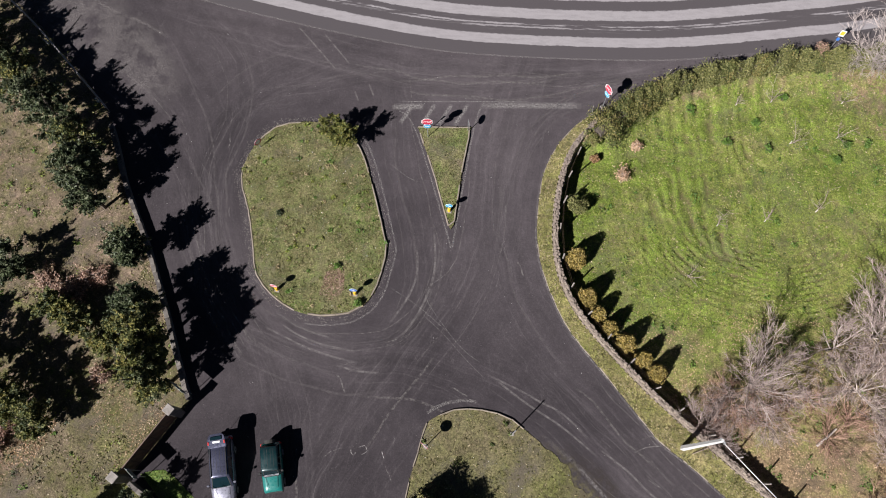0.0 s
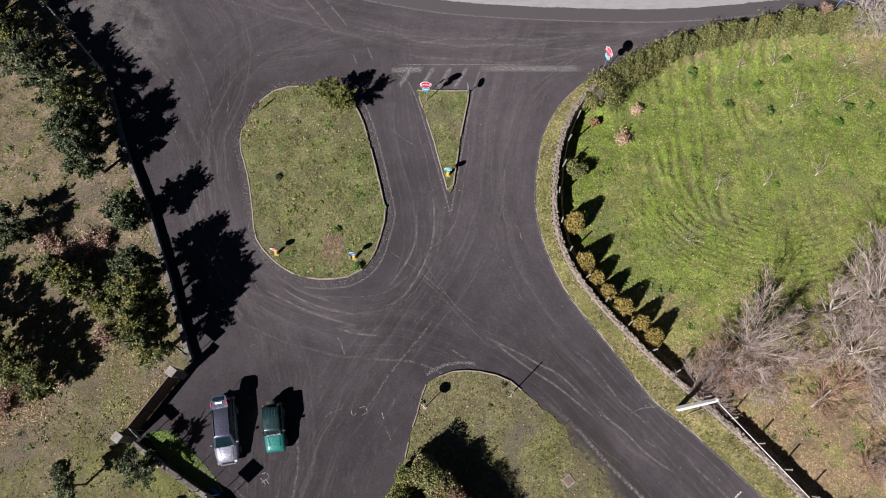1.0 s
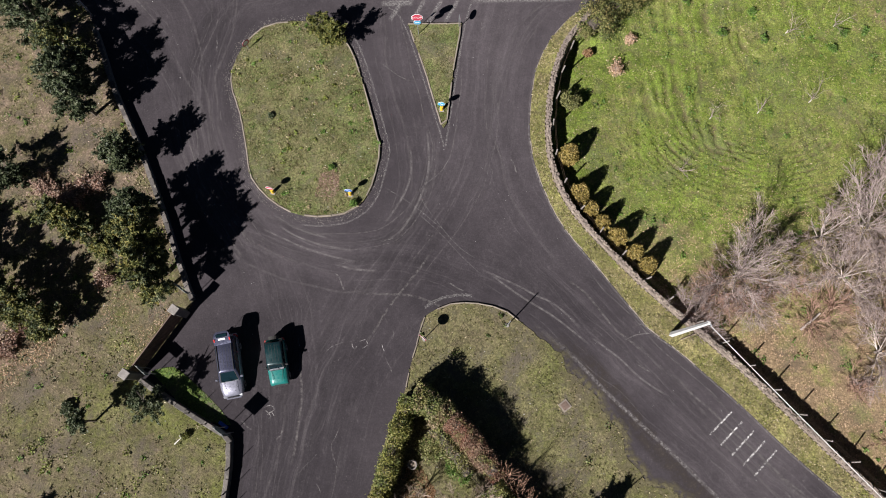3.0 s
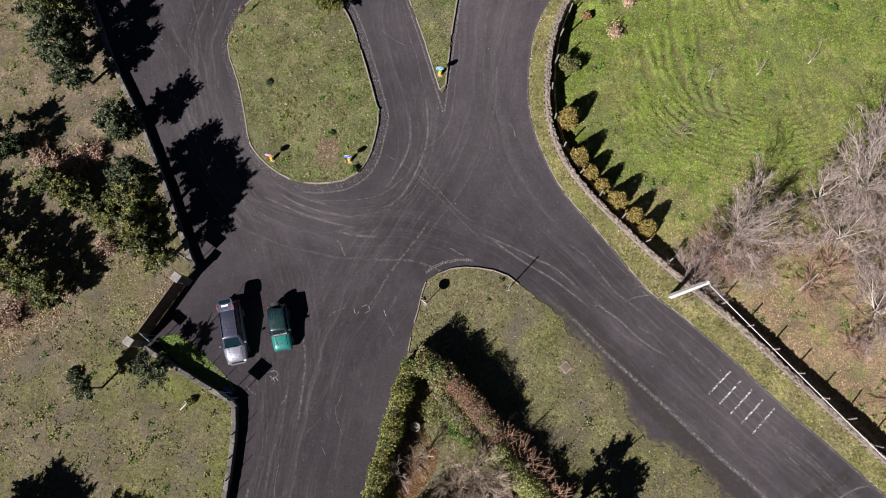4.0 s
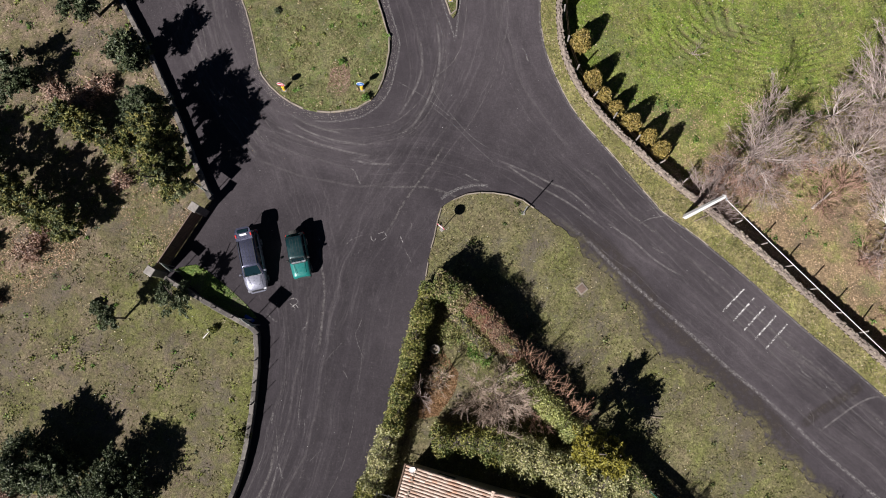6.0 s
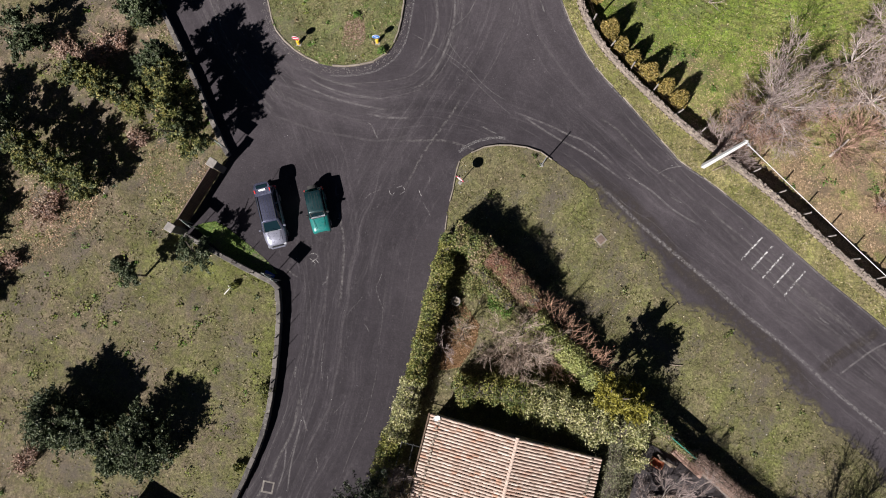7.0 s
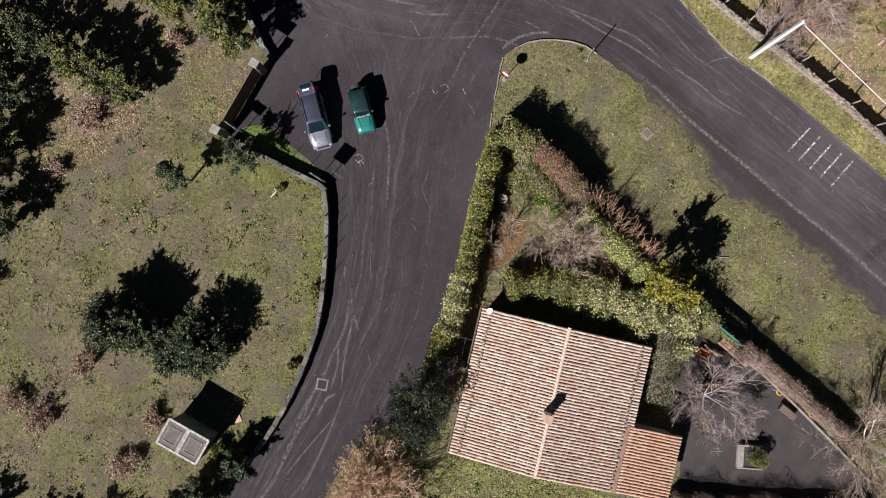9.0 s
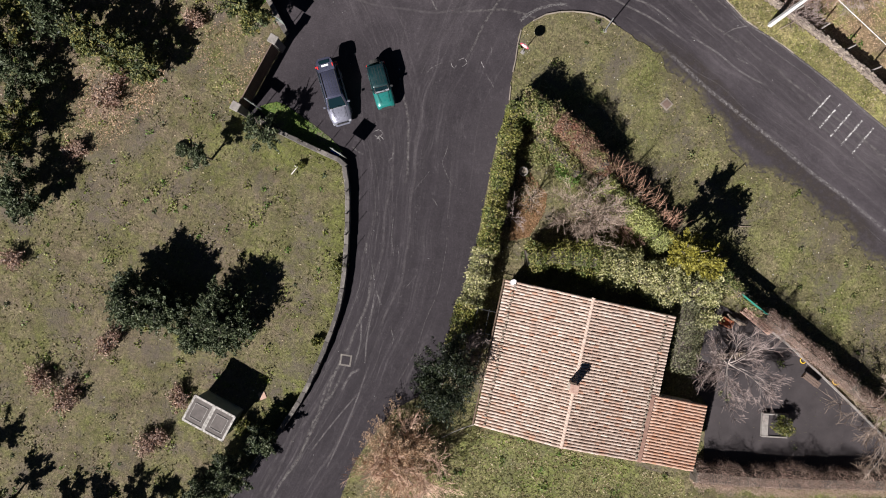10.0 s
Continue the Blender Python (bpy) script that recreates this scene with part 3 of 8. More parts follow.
FIELD_WALL = spline([(9.0, 23.9), (8.5, 23.0), (7.3, 21.3), (6.45, 18.8), (6.1, 16.2), (6.1, 13.6), (6.5, 11.6), (7.3, 9.75), (8.55, 8.05), (9.9, 6.55), (12.1, 4.35), (14.7, 2.05), (18.05, -0.75), (21.35, -3.9), (26.8, -9.0), (40, -21.0)])
FIELD_KERB = spline([(9.4, 24.4), (8.75, 24.0), (7.7, 23.1), (6.33, 21.3), (5.44, 19.1), (5.1, 16.5), (5.1, 14.0), (5.5, 12.0), (6.45, 9.6), (7.5, 7.8), (9.6, 5.3), (11.4, 3.1), (12.8, 1.45), (14.4, 0.3), (17.9, -2.7), (21.2, -5.8), (26.6, -10.6), (40, -23.0)])
NORTH_HEDGE = spline([(9.9, 23.6), (12.2, 25.35), (15.1, 26.8), (19.3, 28.2), (23.5, 29.1), (28.5, 29.7), (36, 31.0)])
ROAD_EDGE = spline([(-48, 41), (-32, 35.6), (-20.9, 32.6), (-14.5, 31.1), (-9.2, 30.0), (-3.2, 29.05), (1.9, 28.75), (9.0, 28.75), (15.7, 29.1), (23.6, 30.3), (30.7, 31.6), (48, 35.6)])
ISLAND = spline([(-12.0, 22.3), (-13.6, 21.9), (-14.9, 20.5), (-15.6, 18.5), (-15.45, 17.1), (-14.75, 15.4), (-14.0, 12.6), (-13.65, 11.0), (-13.0, 10.1), (-12.0, 9.2), (-10.7, 8.5), (-9.4, 8.25), (-7.8, 8.35), (-6.6, 8.8), (-5.6, 10.0), (-5.0, 12.9), (-5.1, 13.4), (-6.4, 17.6), (-7.5, 20.4), (-8.4, 21.5), (-9.4, 22.15), (-10.7, 22.35)], 0.4, True)
TRIANGLE = np.array([(-3.55, 22.35), (0.2, 22.5), (-0.25, 19.2), (-0.62, 15.0), (-0.8, 14.7), (-1.0, 15.0), (-2.2, 18.8)])
POINT = spline([(-2.55, -2.6), (-2.4, -1.5), (-1.9, 0.5), (-1.65, 1.75), (-0.4, 2.55), (1.1, 2.85), (3.3, 2.5), (4.75, 1.55), (6.7, 0.0), (7.9, -1.6), (9.5, -3.3), (10.8, -5.5), (12.1, -7.4), (14.3, -8.7), (16.4, -10.5), (18.5, -12.2), (21.0, -15.2), (30, -25)], 0.4)
POINT[:, :2] += np.array([[0.28 * noise.noise((a * 1.3, b * 1.3, 8.0)) + 0.3 * noise.noise((a * 0.5, b * 0.5, 9.0))] * 2 if a > 5 else [0, 0] for a, b in POINT])
SOUTH_EDGE = spline([(-2.55, -2.6), (-3.6, -5.6), (-4.7, -9.9), (-5.6, -13.6), (-6.9, -17.6), (-8.6, -20.6), (-10.9, -22.0), (-13.2, -24.6), (-14.9, -28.0), (-20, -40)], 0.4)
rng = np.random.default_rng(7)
FIELD = np.vstack([FIELD_WALL[::-1], NORTH_HEDGE, [(80, 40), (80, -58)]])
PARK = np.vstack([LEFT_WALL, [GATE_N, GATE_S], PARK_WALL, [(-60, -75), (-120, -75), (-120, 90)]])


def field_height(x, y):
    """The field lies below the road behind its wall, and is ploughed in arcs."""
    d = distance(x, y, FIELD_WALL[::2])
    z = -1.15 + 0.35 * np.exp(-((y - 1) / 9.0) ** 2) - 0.5 * np.clip((y - 14) / 10, 0, 1) * np.clip((24 - x) / 12, 0, 1)
    hedge = np.clip((2.8 - distance(x, y, NORTH_HEDGE[::2])) / 2.8, 0, 1)
    z = z * (1 - hedge) + 0.0 * hedge
    warp = np.array([noise.noise((a * 0.22, b * 0.22, 3.0)) for a, b in zip(x, y)])
    rough = np.array([noise.noise((a * 1.6, b * 1.6, 5.0)) for a, b in zip(x, y)])
    bend = np.array([noise.noise((a * 0.6, b * 0.6, 11.0)) for a, b in zip(x, y)])
    warp = warp + 0.25 * bend
    turn = np.arctan2(y - 17.0, x - 21.0) * 9.0
    grain = np.array([noise.noise((a * 1.4 + 1.2 * c, b * 0.3, 17.0)) for a, b, c in zip(d, turn, warp)])
    amp = np.clip(0.72 + 1.5 * np.array([noise.noise((a * 0.35, b * 0.35, 29.0)) for a, b in zip(x, y)]), 0, 1)
    ring = np.hypot(x - 21.4, (y - 18.7) * 1.15)
    furrow = 0.68 * amp * np.sin(ring * 13.5 + 4.5 * warp + 3.0 * grain) * np.clip((d - 1.6) / 2, 0, 1) * np.clip((ring - 2.5) / 2, 0, 1) * np.clip((12.5 - ring) / 3, 0, 1) * np.clip((18 - y) / 4, 0, 1)
    ruts = 0.9 * amp * np.sin((x + 0.15 * y) * 7.0 + 7.0 * warp + 4.0 * np.array([noise.noise((a * 1.2, b * 0.25, 23.0)) for a, b in zip(x, y)])) * np.clip((d - 4) / 3, 0, 1) * np.clip((y - 11) / 4, 0, 1) * np.clip((24 - x) / 5, 0.2, 1) * (0.5 + warp)
    furrow = furrow + rough * 0.8
    soft = np.clip((y - 5) / 4, 0, 1)
    return z + soft * (0.07 * furrow * (0.6 + 1.2 * np.clip(bend + 0.3, 0, 1)) + 0.1 * ruts), soft * (furrow + ruts)


def ground_sheet():
    xs = np.concatenate([[-1500, -400, -150, -80, -55], np.arange(-42, 6, 0.6), np.arange(6, 27, 0.13), np.arange(27, 34, 0.2), [35, 37, 40, 55, 80, 150, 400, 1500]])
    ys = np.concatenate([[-1500, -400, -150, -80, -50], np.arange(-36, 0, 0.6), np.arange(0, 5, 0.3), np.arange(5, 26, 0.13), np.arange(26, 31, 0.25), [31.5, 33, 36, 40, 50, 80, 150, 400, 1500]])
    gx, gy = np.meshgrid(xs, ys)
    x, y = gx.ravel(), gy.ravel()
    far = (np.abs(x) > 60) | (np.abs(y) > 60)
    f, p = inside(x, y, FIELD) & ~far, inside(x, y, PARK) & ~far
    z = np.full(x.shape, -0.15)
    dig = np.zeros(x.shape)
    z[f], dig[f] = field_height(x[f], y[f])
    bumps = np.array([noise.noise((a * 0.5, b * 0.5, 0)) for a, b in zip(x[p], y[p])])
    z[p] = 0.06 + 0.05 * bumps
    z[far] = -0.6
    nx, ny = len(xs), len(ys)
    idx = np.arange(nx * ny).reshape(ny, nx)
    faces = np.stack([idx[:-1, :-1], idx[:-1, 1:], idx[1:, 1:], idx[1:, :-1]], -1).reshape(-1, 4)
    me = mesh_of("ground", np.stack([x, y, z], 1).tolist(), faces.tolist(), M["park"])
    me.materials.append(M["field"])
    slot = f[faces].sum(1) >= 2
    me.polygons.foreach_set("material_index", slot.astype(np.int32))
    me.polygons.foreach_set("use_smooth", np.ones(len(faces), bool))
    lush, litter = me.attributes.new("lush", "FLOAT", "POINT"), me.attributes.new("litter", "FLOAT", "POINT")
    near_wall = np.exp(-distance(x, y, PARK_WALL[::2]) / 1.6)
    wood = np.clip((7 - y) / 6, -1, 1) * 0.5 + 0.5
    wood = np.clip(wood + np.exp(-((x - 27) / 4) ** 2 - ((y - 8) / 4) ** 2) * 0.4, 0, 1)
    lv = np.where(f, 0.2 - 0.45 * wood + 0.35 * np.exp(-distance(x, y, FIELD_WALL[::2]) / 3.0) * (y > 8), 0.55 * near_wall - 0.05)
    lt = np.where(f, 0.62 * wood - 0.12 - 0.2 * (1 - wood) + 0.55 * np.exp(-(distance(x, y, NORTH_HEDGE[::2]) / 2.6) ** 2) * np.clip((x - 12) / 3, 0, 1) + 0.6 * np.exp(-((x - 31) / 4.5) ** 2 - ((y - 26) / 4.5) ** 2), 0.34 * np.clip((y + 1) / 8, 0, 1) + 0.42 * np.exp(-((x + 28.5) / 3) ** 2 - ((y + 0.5) / 4) ** 2) - 0.06)
    trench = me.attributes.new("furrow", "FLOAT", "POINT")
    trench.data.foreach_set("value", np.clip(-dig * 0.9 + 0.1, 0, 1).astype(np.float32))
    lush.data.foreach_set("value", lv.astype(np.float32))
    litter.data.foreach_set("value", lt.astype(np.float32))
    return tagged(new("ground", me), "dry park grass and a green ploughed field around the junction", "ground", "", "structure")


ground_sheet()

# asphalt of the junction, one sheet from wall to wall
ASPHALT = np.vstack([[(-70, 70)], [(-44, 40)], LEFT_WALL, [GATE_N, GATE_S], PARK_WALL, [(-36, -46), (30, -46), (44, -25)], offset(FIELD_WALL, 0.05)[::-1], NORTH_HEDGE, [(60, 34), (70, 70)]])
tagged(new("road", slab("road", ASPHALT, -0.3, 0.0, M["asphalt"])), "dark asphalt junction dusted with black volcanic ash", "road", "", "structure")
# the ways that cars take: points, half spread in metres, number of single tracks
WAYS = [([(-24, 29), (-19.5, 22), (-18.0, 16), (-16.2, 11), (-13.0, 6.5), (-10.8, 1.5), (-10.0, -4), (-10.6, -9), (-12.2, -15), (-15, -21), (-19, -28)], 2.4, 46),
        ([(-9, 28), (-15, 24.5), (-17.6, 19), (-16.8, 13), (-13.6, 8.0), (-8, 5.8), (-2, 5.5), (4, 3.2), (9.5, -1.5), (18, -8.4), (28, -17.5)], 2.2, 46),
        ([(5, 29), (3.2, 22), (2.6, 16), (3.6, 11), (6.0, 7), (9.5, 3), (14, -1.5), (20, -7), (28, -14.2)], 2.3, 48),
        ([(3.0, 27), (1.8, 21), (1.4, 15), (0, 10), (-3.6, 4), (-7.2, -2), (-8.4, -8), (-9.6, -14), (-13, -21), (-17, -27)], 2.4, 46),
        ([(-5.6, 27), (-4.9, 21), (-3.6, 16), (-2.6, 12), (-3.4, 8), (-6.6, 3), (-8.6, -4)], 1.5, 18),
        ([(6.5, 4.0), (10.5, 0.2), (15, -4.3), (20, -9.0), (28, -16.0)], 2.2, 46),
        ([(-11.5, -3), (-11.2, -8), (-12.0, -13), (-14.0, -18), (-17, -23), (-20, -28)], 1.4, 22),
        ([(-22, 31), (-14, 29.2), (-6, 27.4), (2, 26.6), (12, 27.3)], 1.6, 18),
        ([(-28, 25.5), (-23, 21.5), (-19.2, 16), (-16.9, 10.5), (-13, 5.5)], 1.7, 40),
        ([(-20, 30.5), (-17.2, 27), (-16.4, 22.5), (-17.2, 17), (-15.8, 12), (-12.4, 7.2), (-7, 5.2)], 1.3, 36),
        ([(-14, 7.6), (-10, 6.4), (-6, 6.2), (-3.2, 7.4), (-1.6, 10.5), (-1.2, 14.5)], 0.9, 22),
        ([(3.2, 13), (3.2, 18), (4.6, 22.4), (8.4, 25.8), (14, 27.6), (20, 28.8)], 1.3, 40),
        ([(-14, 28.4), (-8, 26.6), (-2, 25.6), (4, 25.8), (12, 27.5)], 1.0, 22),
        ([(-16, 24), (-9, 25.8), (0, 27), (9, 27.6)], 1.2, 16)]
WAY_GROUPS = ((0, 2), (1, 11), (3, 7, 8), (4, 5, 6, 9, 13), (10, 12))


def road_surface():
    """The driven surface as a fine sheet; every vertex knows how far along and beside each way it lies."""
    xs, ys = np.arange(-46, 36, 0.4), np.arange(-34, 36, 0.4)
    gx, gy = np.meshgrid(xs, ys)
    x, y = gx.ravel(), gy.ravel()
    keep = inside(x, y, ASPHALT)
    idx = np.arange(len(x)).reshape(len(ys), len(xs))
    faces = np.stack([idx[:-1, :-1], idx[:-1, 1:], idx[1:, 1:], idx[1:, :-1]], -1).reshape(-1, 4)
    faces = faces[keep[faces].all(1)]
    me = mesh_of("road_surface", np.stack([x, y, np.full(len(x), 0.0015)], 1).tolist(), faces.tolist(), M["asphalt"])
    for g, members in enumerate(WAY_GROUPS):
        best = np.zeros((len(x), 3))
        for k in members:
            line = spline(WAYS[k][0], 0.4)[:, :2]
            t = np.gradient(line, axis=0)
            t /= np.linalg.norm(t, axis=1, keepdims=True)
            run = np.concatenate([[0], np.cumsum(np.linalg.norm(np.diff(line, axis=0), axis=1))])
            near, d2 = np.zeros(len(x), int), np.full(len(x), 1e9)
            for i, q in enumerate(line):
                d = (x - q[0]) ** 2 + (y - q[1]) ** 2
                closer = d < d2
                near[closer], d2[closer] = i, d[closer]
            rx, ry = x - line[near, 0], y - line[near, 1]
            u, v = run[near] + rx * t[near, 0] + ry * t[near, 1], ry * t[near, 0] - rx * t[near, 1]
            w = np.exp(-(np.sqrt(d2) / (1.1 * WAYS[k][1])) ** 2)
            more = w > best[:, 2]
            best[more] = np.stack([u, v, w], 1)[more]
        me.attributes.new(f"way_{'abcde'[g]}", "FLOAT_VECTOR", "POINT").data.foreach_set("vector", best.astype(np.float32).ravel())
    return tagged(new("road_surface", me), "dark asphalt with fine wheel lines swept into volcanic ash", "road", "", "structure")


road_surface()
tagged(new("main_road", ribbon("main_road", offset(ROAD_EDGE, 6.0), 12.0, 0.006, M["main_road"], 12.0)), "curving main road with lanes swept clean of dark ash", "road", "", "structure")


def grass_piece(name, outline, z, material, label):
    return tagged(new(name, slab(name, outline, -0.05, z, material)), label, "verge", "", "structure")


island = grass_piece("traffic_island", ISLAND, 0.13, M["verge"], "oval grass traffic island inside a stone kerb")
triangle = grass_piece("traffic_island", TRIANGLE, 0.13, M["verge"], "narrow triangular grass island inside a stone kerb")
point = grass_piece("verge", np.vstack([POINT, [(34, -50), (-24, -50)], SOUTH_EDGE[::-1][:-1]]), 0.035, M["verge_dry"], "thin winter grass on the point between two roads")
strip = grass_piece("verge", np.vstack([FIELD_KERB, offset(FIELD_WALL, 0.0)[::-1]]), 0.07, M["strip"], "narrow weedy grass strip along the field wall")


def kerb_line(owner, line, width, z, skip=0.0, start=0, seed=1):
    """Kerb stones end to end along a line, each a piece of its own."""
    r = random.Random(seed)
    bms = []
    for k in range(3):
        bm = fresh()
        box(bm, 0.94, width, z + 0.1 + 0.01 * k, None, 0.02)
        bms.append(from_bm("kerb_stone", bm, M["kerb"]))
    pos = np.concatenate([[0], np.cumsum(np.linalg.norm(np.diff(line[:, :2], axis=0), axis=1))])
    s = 0.0
    while s + 0.9 < pos[-1]:
        a = [np.interp(s, pos, line[:, k]) for k in (0, 1)]
        b = [np.interp(s + 0.9, pos, line[:, k]) for k in (0, 1)]
        if r.random() > skip:
            ob = new("kerb_stone", bms[r.randrange(3)])
            ob.parent = owner
            ob.matrix_basis = pose((a[0] + b[0]) / 2, (a[1] + b[1]) / 2, -0.1, r.uniform(-1, 1), r.uniform(-2, 2), math.degrees(math.atan2(b[1] - a[1], b[0] - a[0])) + r.uniform(-2, 2))
            ob.scale = (math.hypot(b[0] - a[0], b[1] - a[1]) / 0.93, 1, 1)
        s += 0.92


# ---------------------------------------------------------------- foliage helpers
def leaf_mesh(name, centres, size, material, flat=0.3, seed=0, long=1.6):
    """Small separate leaves, each a bent four-sided blade."""
    r = np.random.default_rng(seed)
    n = len(centres)
    c = np.asarray(centres, float)
    a = r.normal(size=(n, 3))
    a[:, 2] *= 1 - flat
    a /= np.linalg.norm(a, axis=1, keepdims=True)
    b = np.cross(a, r.normal(size=(n, 3)))
    b /= np.maximum(np.linalg.norm(b, axis=1, keepdims=True), 1e-6)
    s = size * r.uniform(0.6, 1.4, (n, 1))
    a, b = a * s * long / 2, b * s / 2
    v = np.stack([c - a, c + b, c + a, c - b], 1).reshape(-1, 3)
    me = bpy.data.meshes.new(name)
    me.vertices.add(4 * n)
    me.vertices.foreach_set("co", v.ravel())
    me.loops.add(4 * n)
    me.loops.foreach_set("vertex_index", np.arange(4 * n, dtype=np.int32))
    me.polygons.add(n)
    me.polygons.foreach_set("loop_start", np.arange(0, 4 * n, 4, dtype=np.int32))
    me.update(calc_edges=True)
    me.materials.append(material)
    return me


def clump_points(r, clumps, per):
    """Points in and on soft round clumps (x, y, z, radius)."""
    out = []
    for x, y, z, rad in clumps:
        k = max(6, int(per * rad * rad))
        d = r.normal(size=(k, 3))
        d /= np.linalg.norm(d, axis=1, keepdims=True)
        q = rad * r.uniform(0.35, 1.08, (k, 1)) ** 0.6
        out.append(np.array([x, y, z]) + d * q * np.array([1, 1, 0.8]))
    return np.vstack(out)


def limb_lines(r, h, spread, count, start=0.25):
    """A trunk line and limb lines that rise from it."""
    lean = r.normal(0, 0.06, 2) * h
    trunk = [(lean[0] * t * t, lean[1] * t * t, h * t) for t in np.linspace(0, 0.9, 6)]
    limbs = []
    for k in range(count):
        t = r.uniform(start, 0.8)
        a = k * math.tau / count * 1.618 + r.uniform(-0.4, 0.4)
        base = np.array([lean[0] * t * t, lean[1] * t * t, h * t])
        reach = spread * r.uniform(0.45, 0.75) * (1.1 - 0.5 * t)
        limbs.append([tuple(base + np.array([math.cos(a) * reach * s, math.sin(a) * reach * s, h * 0.28 * s ** 0.8])) for s in (0, 0.35, 0.7, 1.0)])
    return trunk, limbs


def leafy_tree(name, x, y, h, spread, material, label, seed, density=150, leaf=0.16, group="", z=0.0, low=0.22, squash=1.0):
    """Tapered trunk, limbs, and a crown of leafy sprays that reach outwards and leave gaps."""
    r = np.random.default_rng(seed)
    ob = thing(name, pose(x, y, z), label, "tree", group)
    trunk, limbs = limb_lines(r, h, spread, 9)
    bm = fresh()
    tube(bm, trunk, np.linspace(0.03 * h, 0.01 * h, len(trunk)), 7)
    part("trunk", bm, M["bark"], ob)
    for l in limbs[:6]:
        bm = fresh()
        tube(bm, l, np.linspace(0.014 * h, 0.005 * h, len(l)), 5)
        part("limb", bm, M["bark"], ob)
    count = int(density * (0.35 + 0.45 * spread))
    mid = h * (low + 1) / 2
    half = h * (1 - low) / 2
    lobes = r.normal(size=(9, 3))
    lobes /= np.linalg.norm(lobes, axis=1, keepdims=True)
    pts = []
    twigs = 4
    for k in range(max(12, count // 3)):
        d = r.normal(size=3)
        d /= np.linalg.norm(d)
        big = 0.58 + 0.5 * max(0.0, float((lobes @ d).max()) - 0.4) / 0.6 + r.normal(0, 0.1)
        wide = spread * (1.0 - 0.38 * max(0.0, d[2])) * big
        bough = np.array([d[0] * wide, d[1] * wide * squash, mid + d[2] * half * big])
        root = np.array([bough[0] * 0.3, bough[1] * 0.3, mid + (bough[2] - mid) * 0.3 - 0.06 * h])
        way = bough - root
        for j in range(twigs):
            end = bough + r.normal(0, 0.17 * spread ** 0.7, 3) * np.array([1, 1, 0.7]) + way * r.uniform(-0.12, 0.16)
            begin = root + way * r.uniform(0.2, 0.7)
            n = int(r.integers(42, 74))
            t = r.uniform(0, 1, (n, 1)) ** 0.7
            thick = 0.12 * spread ** 0.5 * (1.15 - 0.95 * t)
            pts.append(begin + (end - begin) * t + r.normal(size=(n, 3)) * thick * np.array([1, 1, 0.8]))
    pts = np.vstack(pts)
    pts[:, 2] = np.maximum(pts[:, 2], 0.08)
    part("crown", leaf_mesh("crown", pts, leaf * 0.39, material, 0.3, seed, 2.6), material, ob)
    return ob


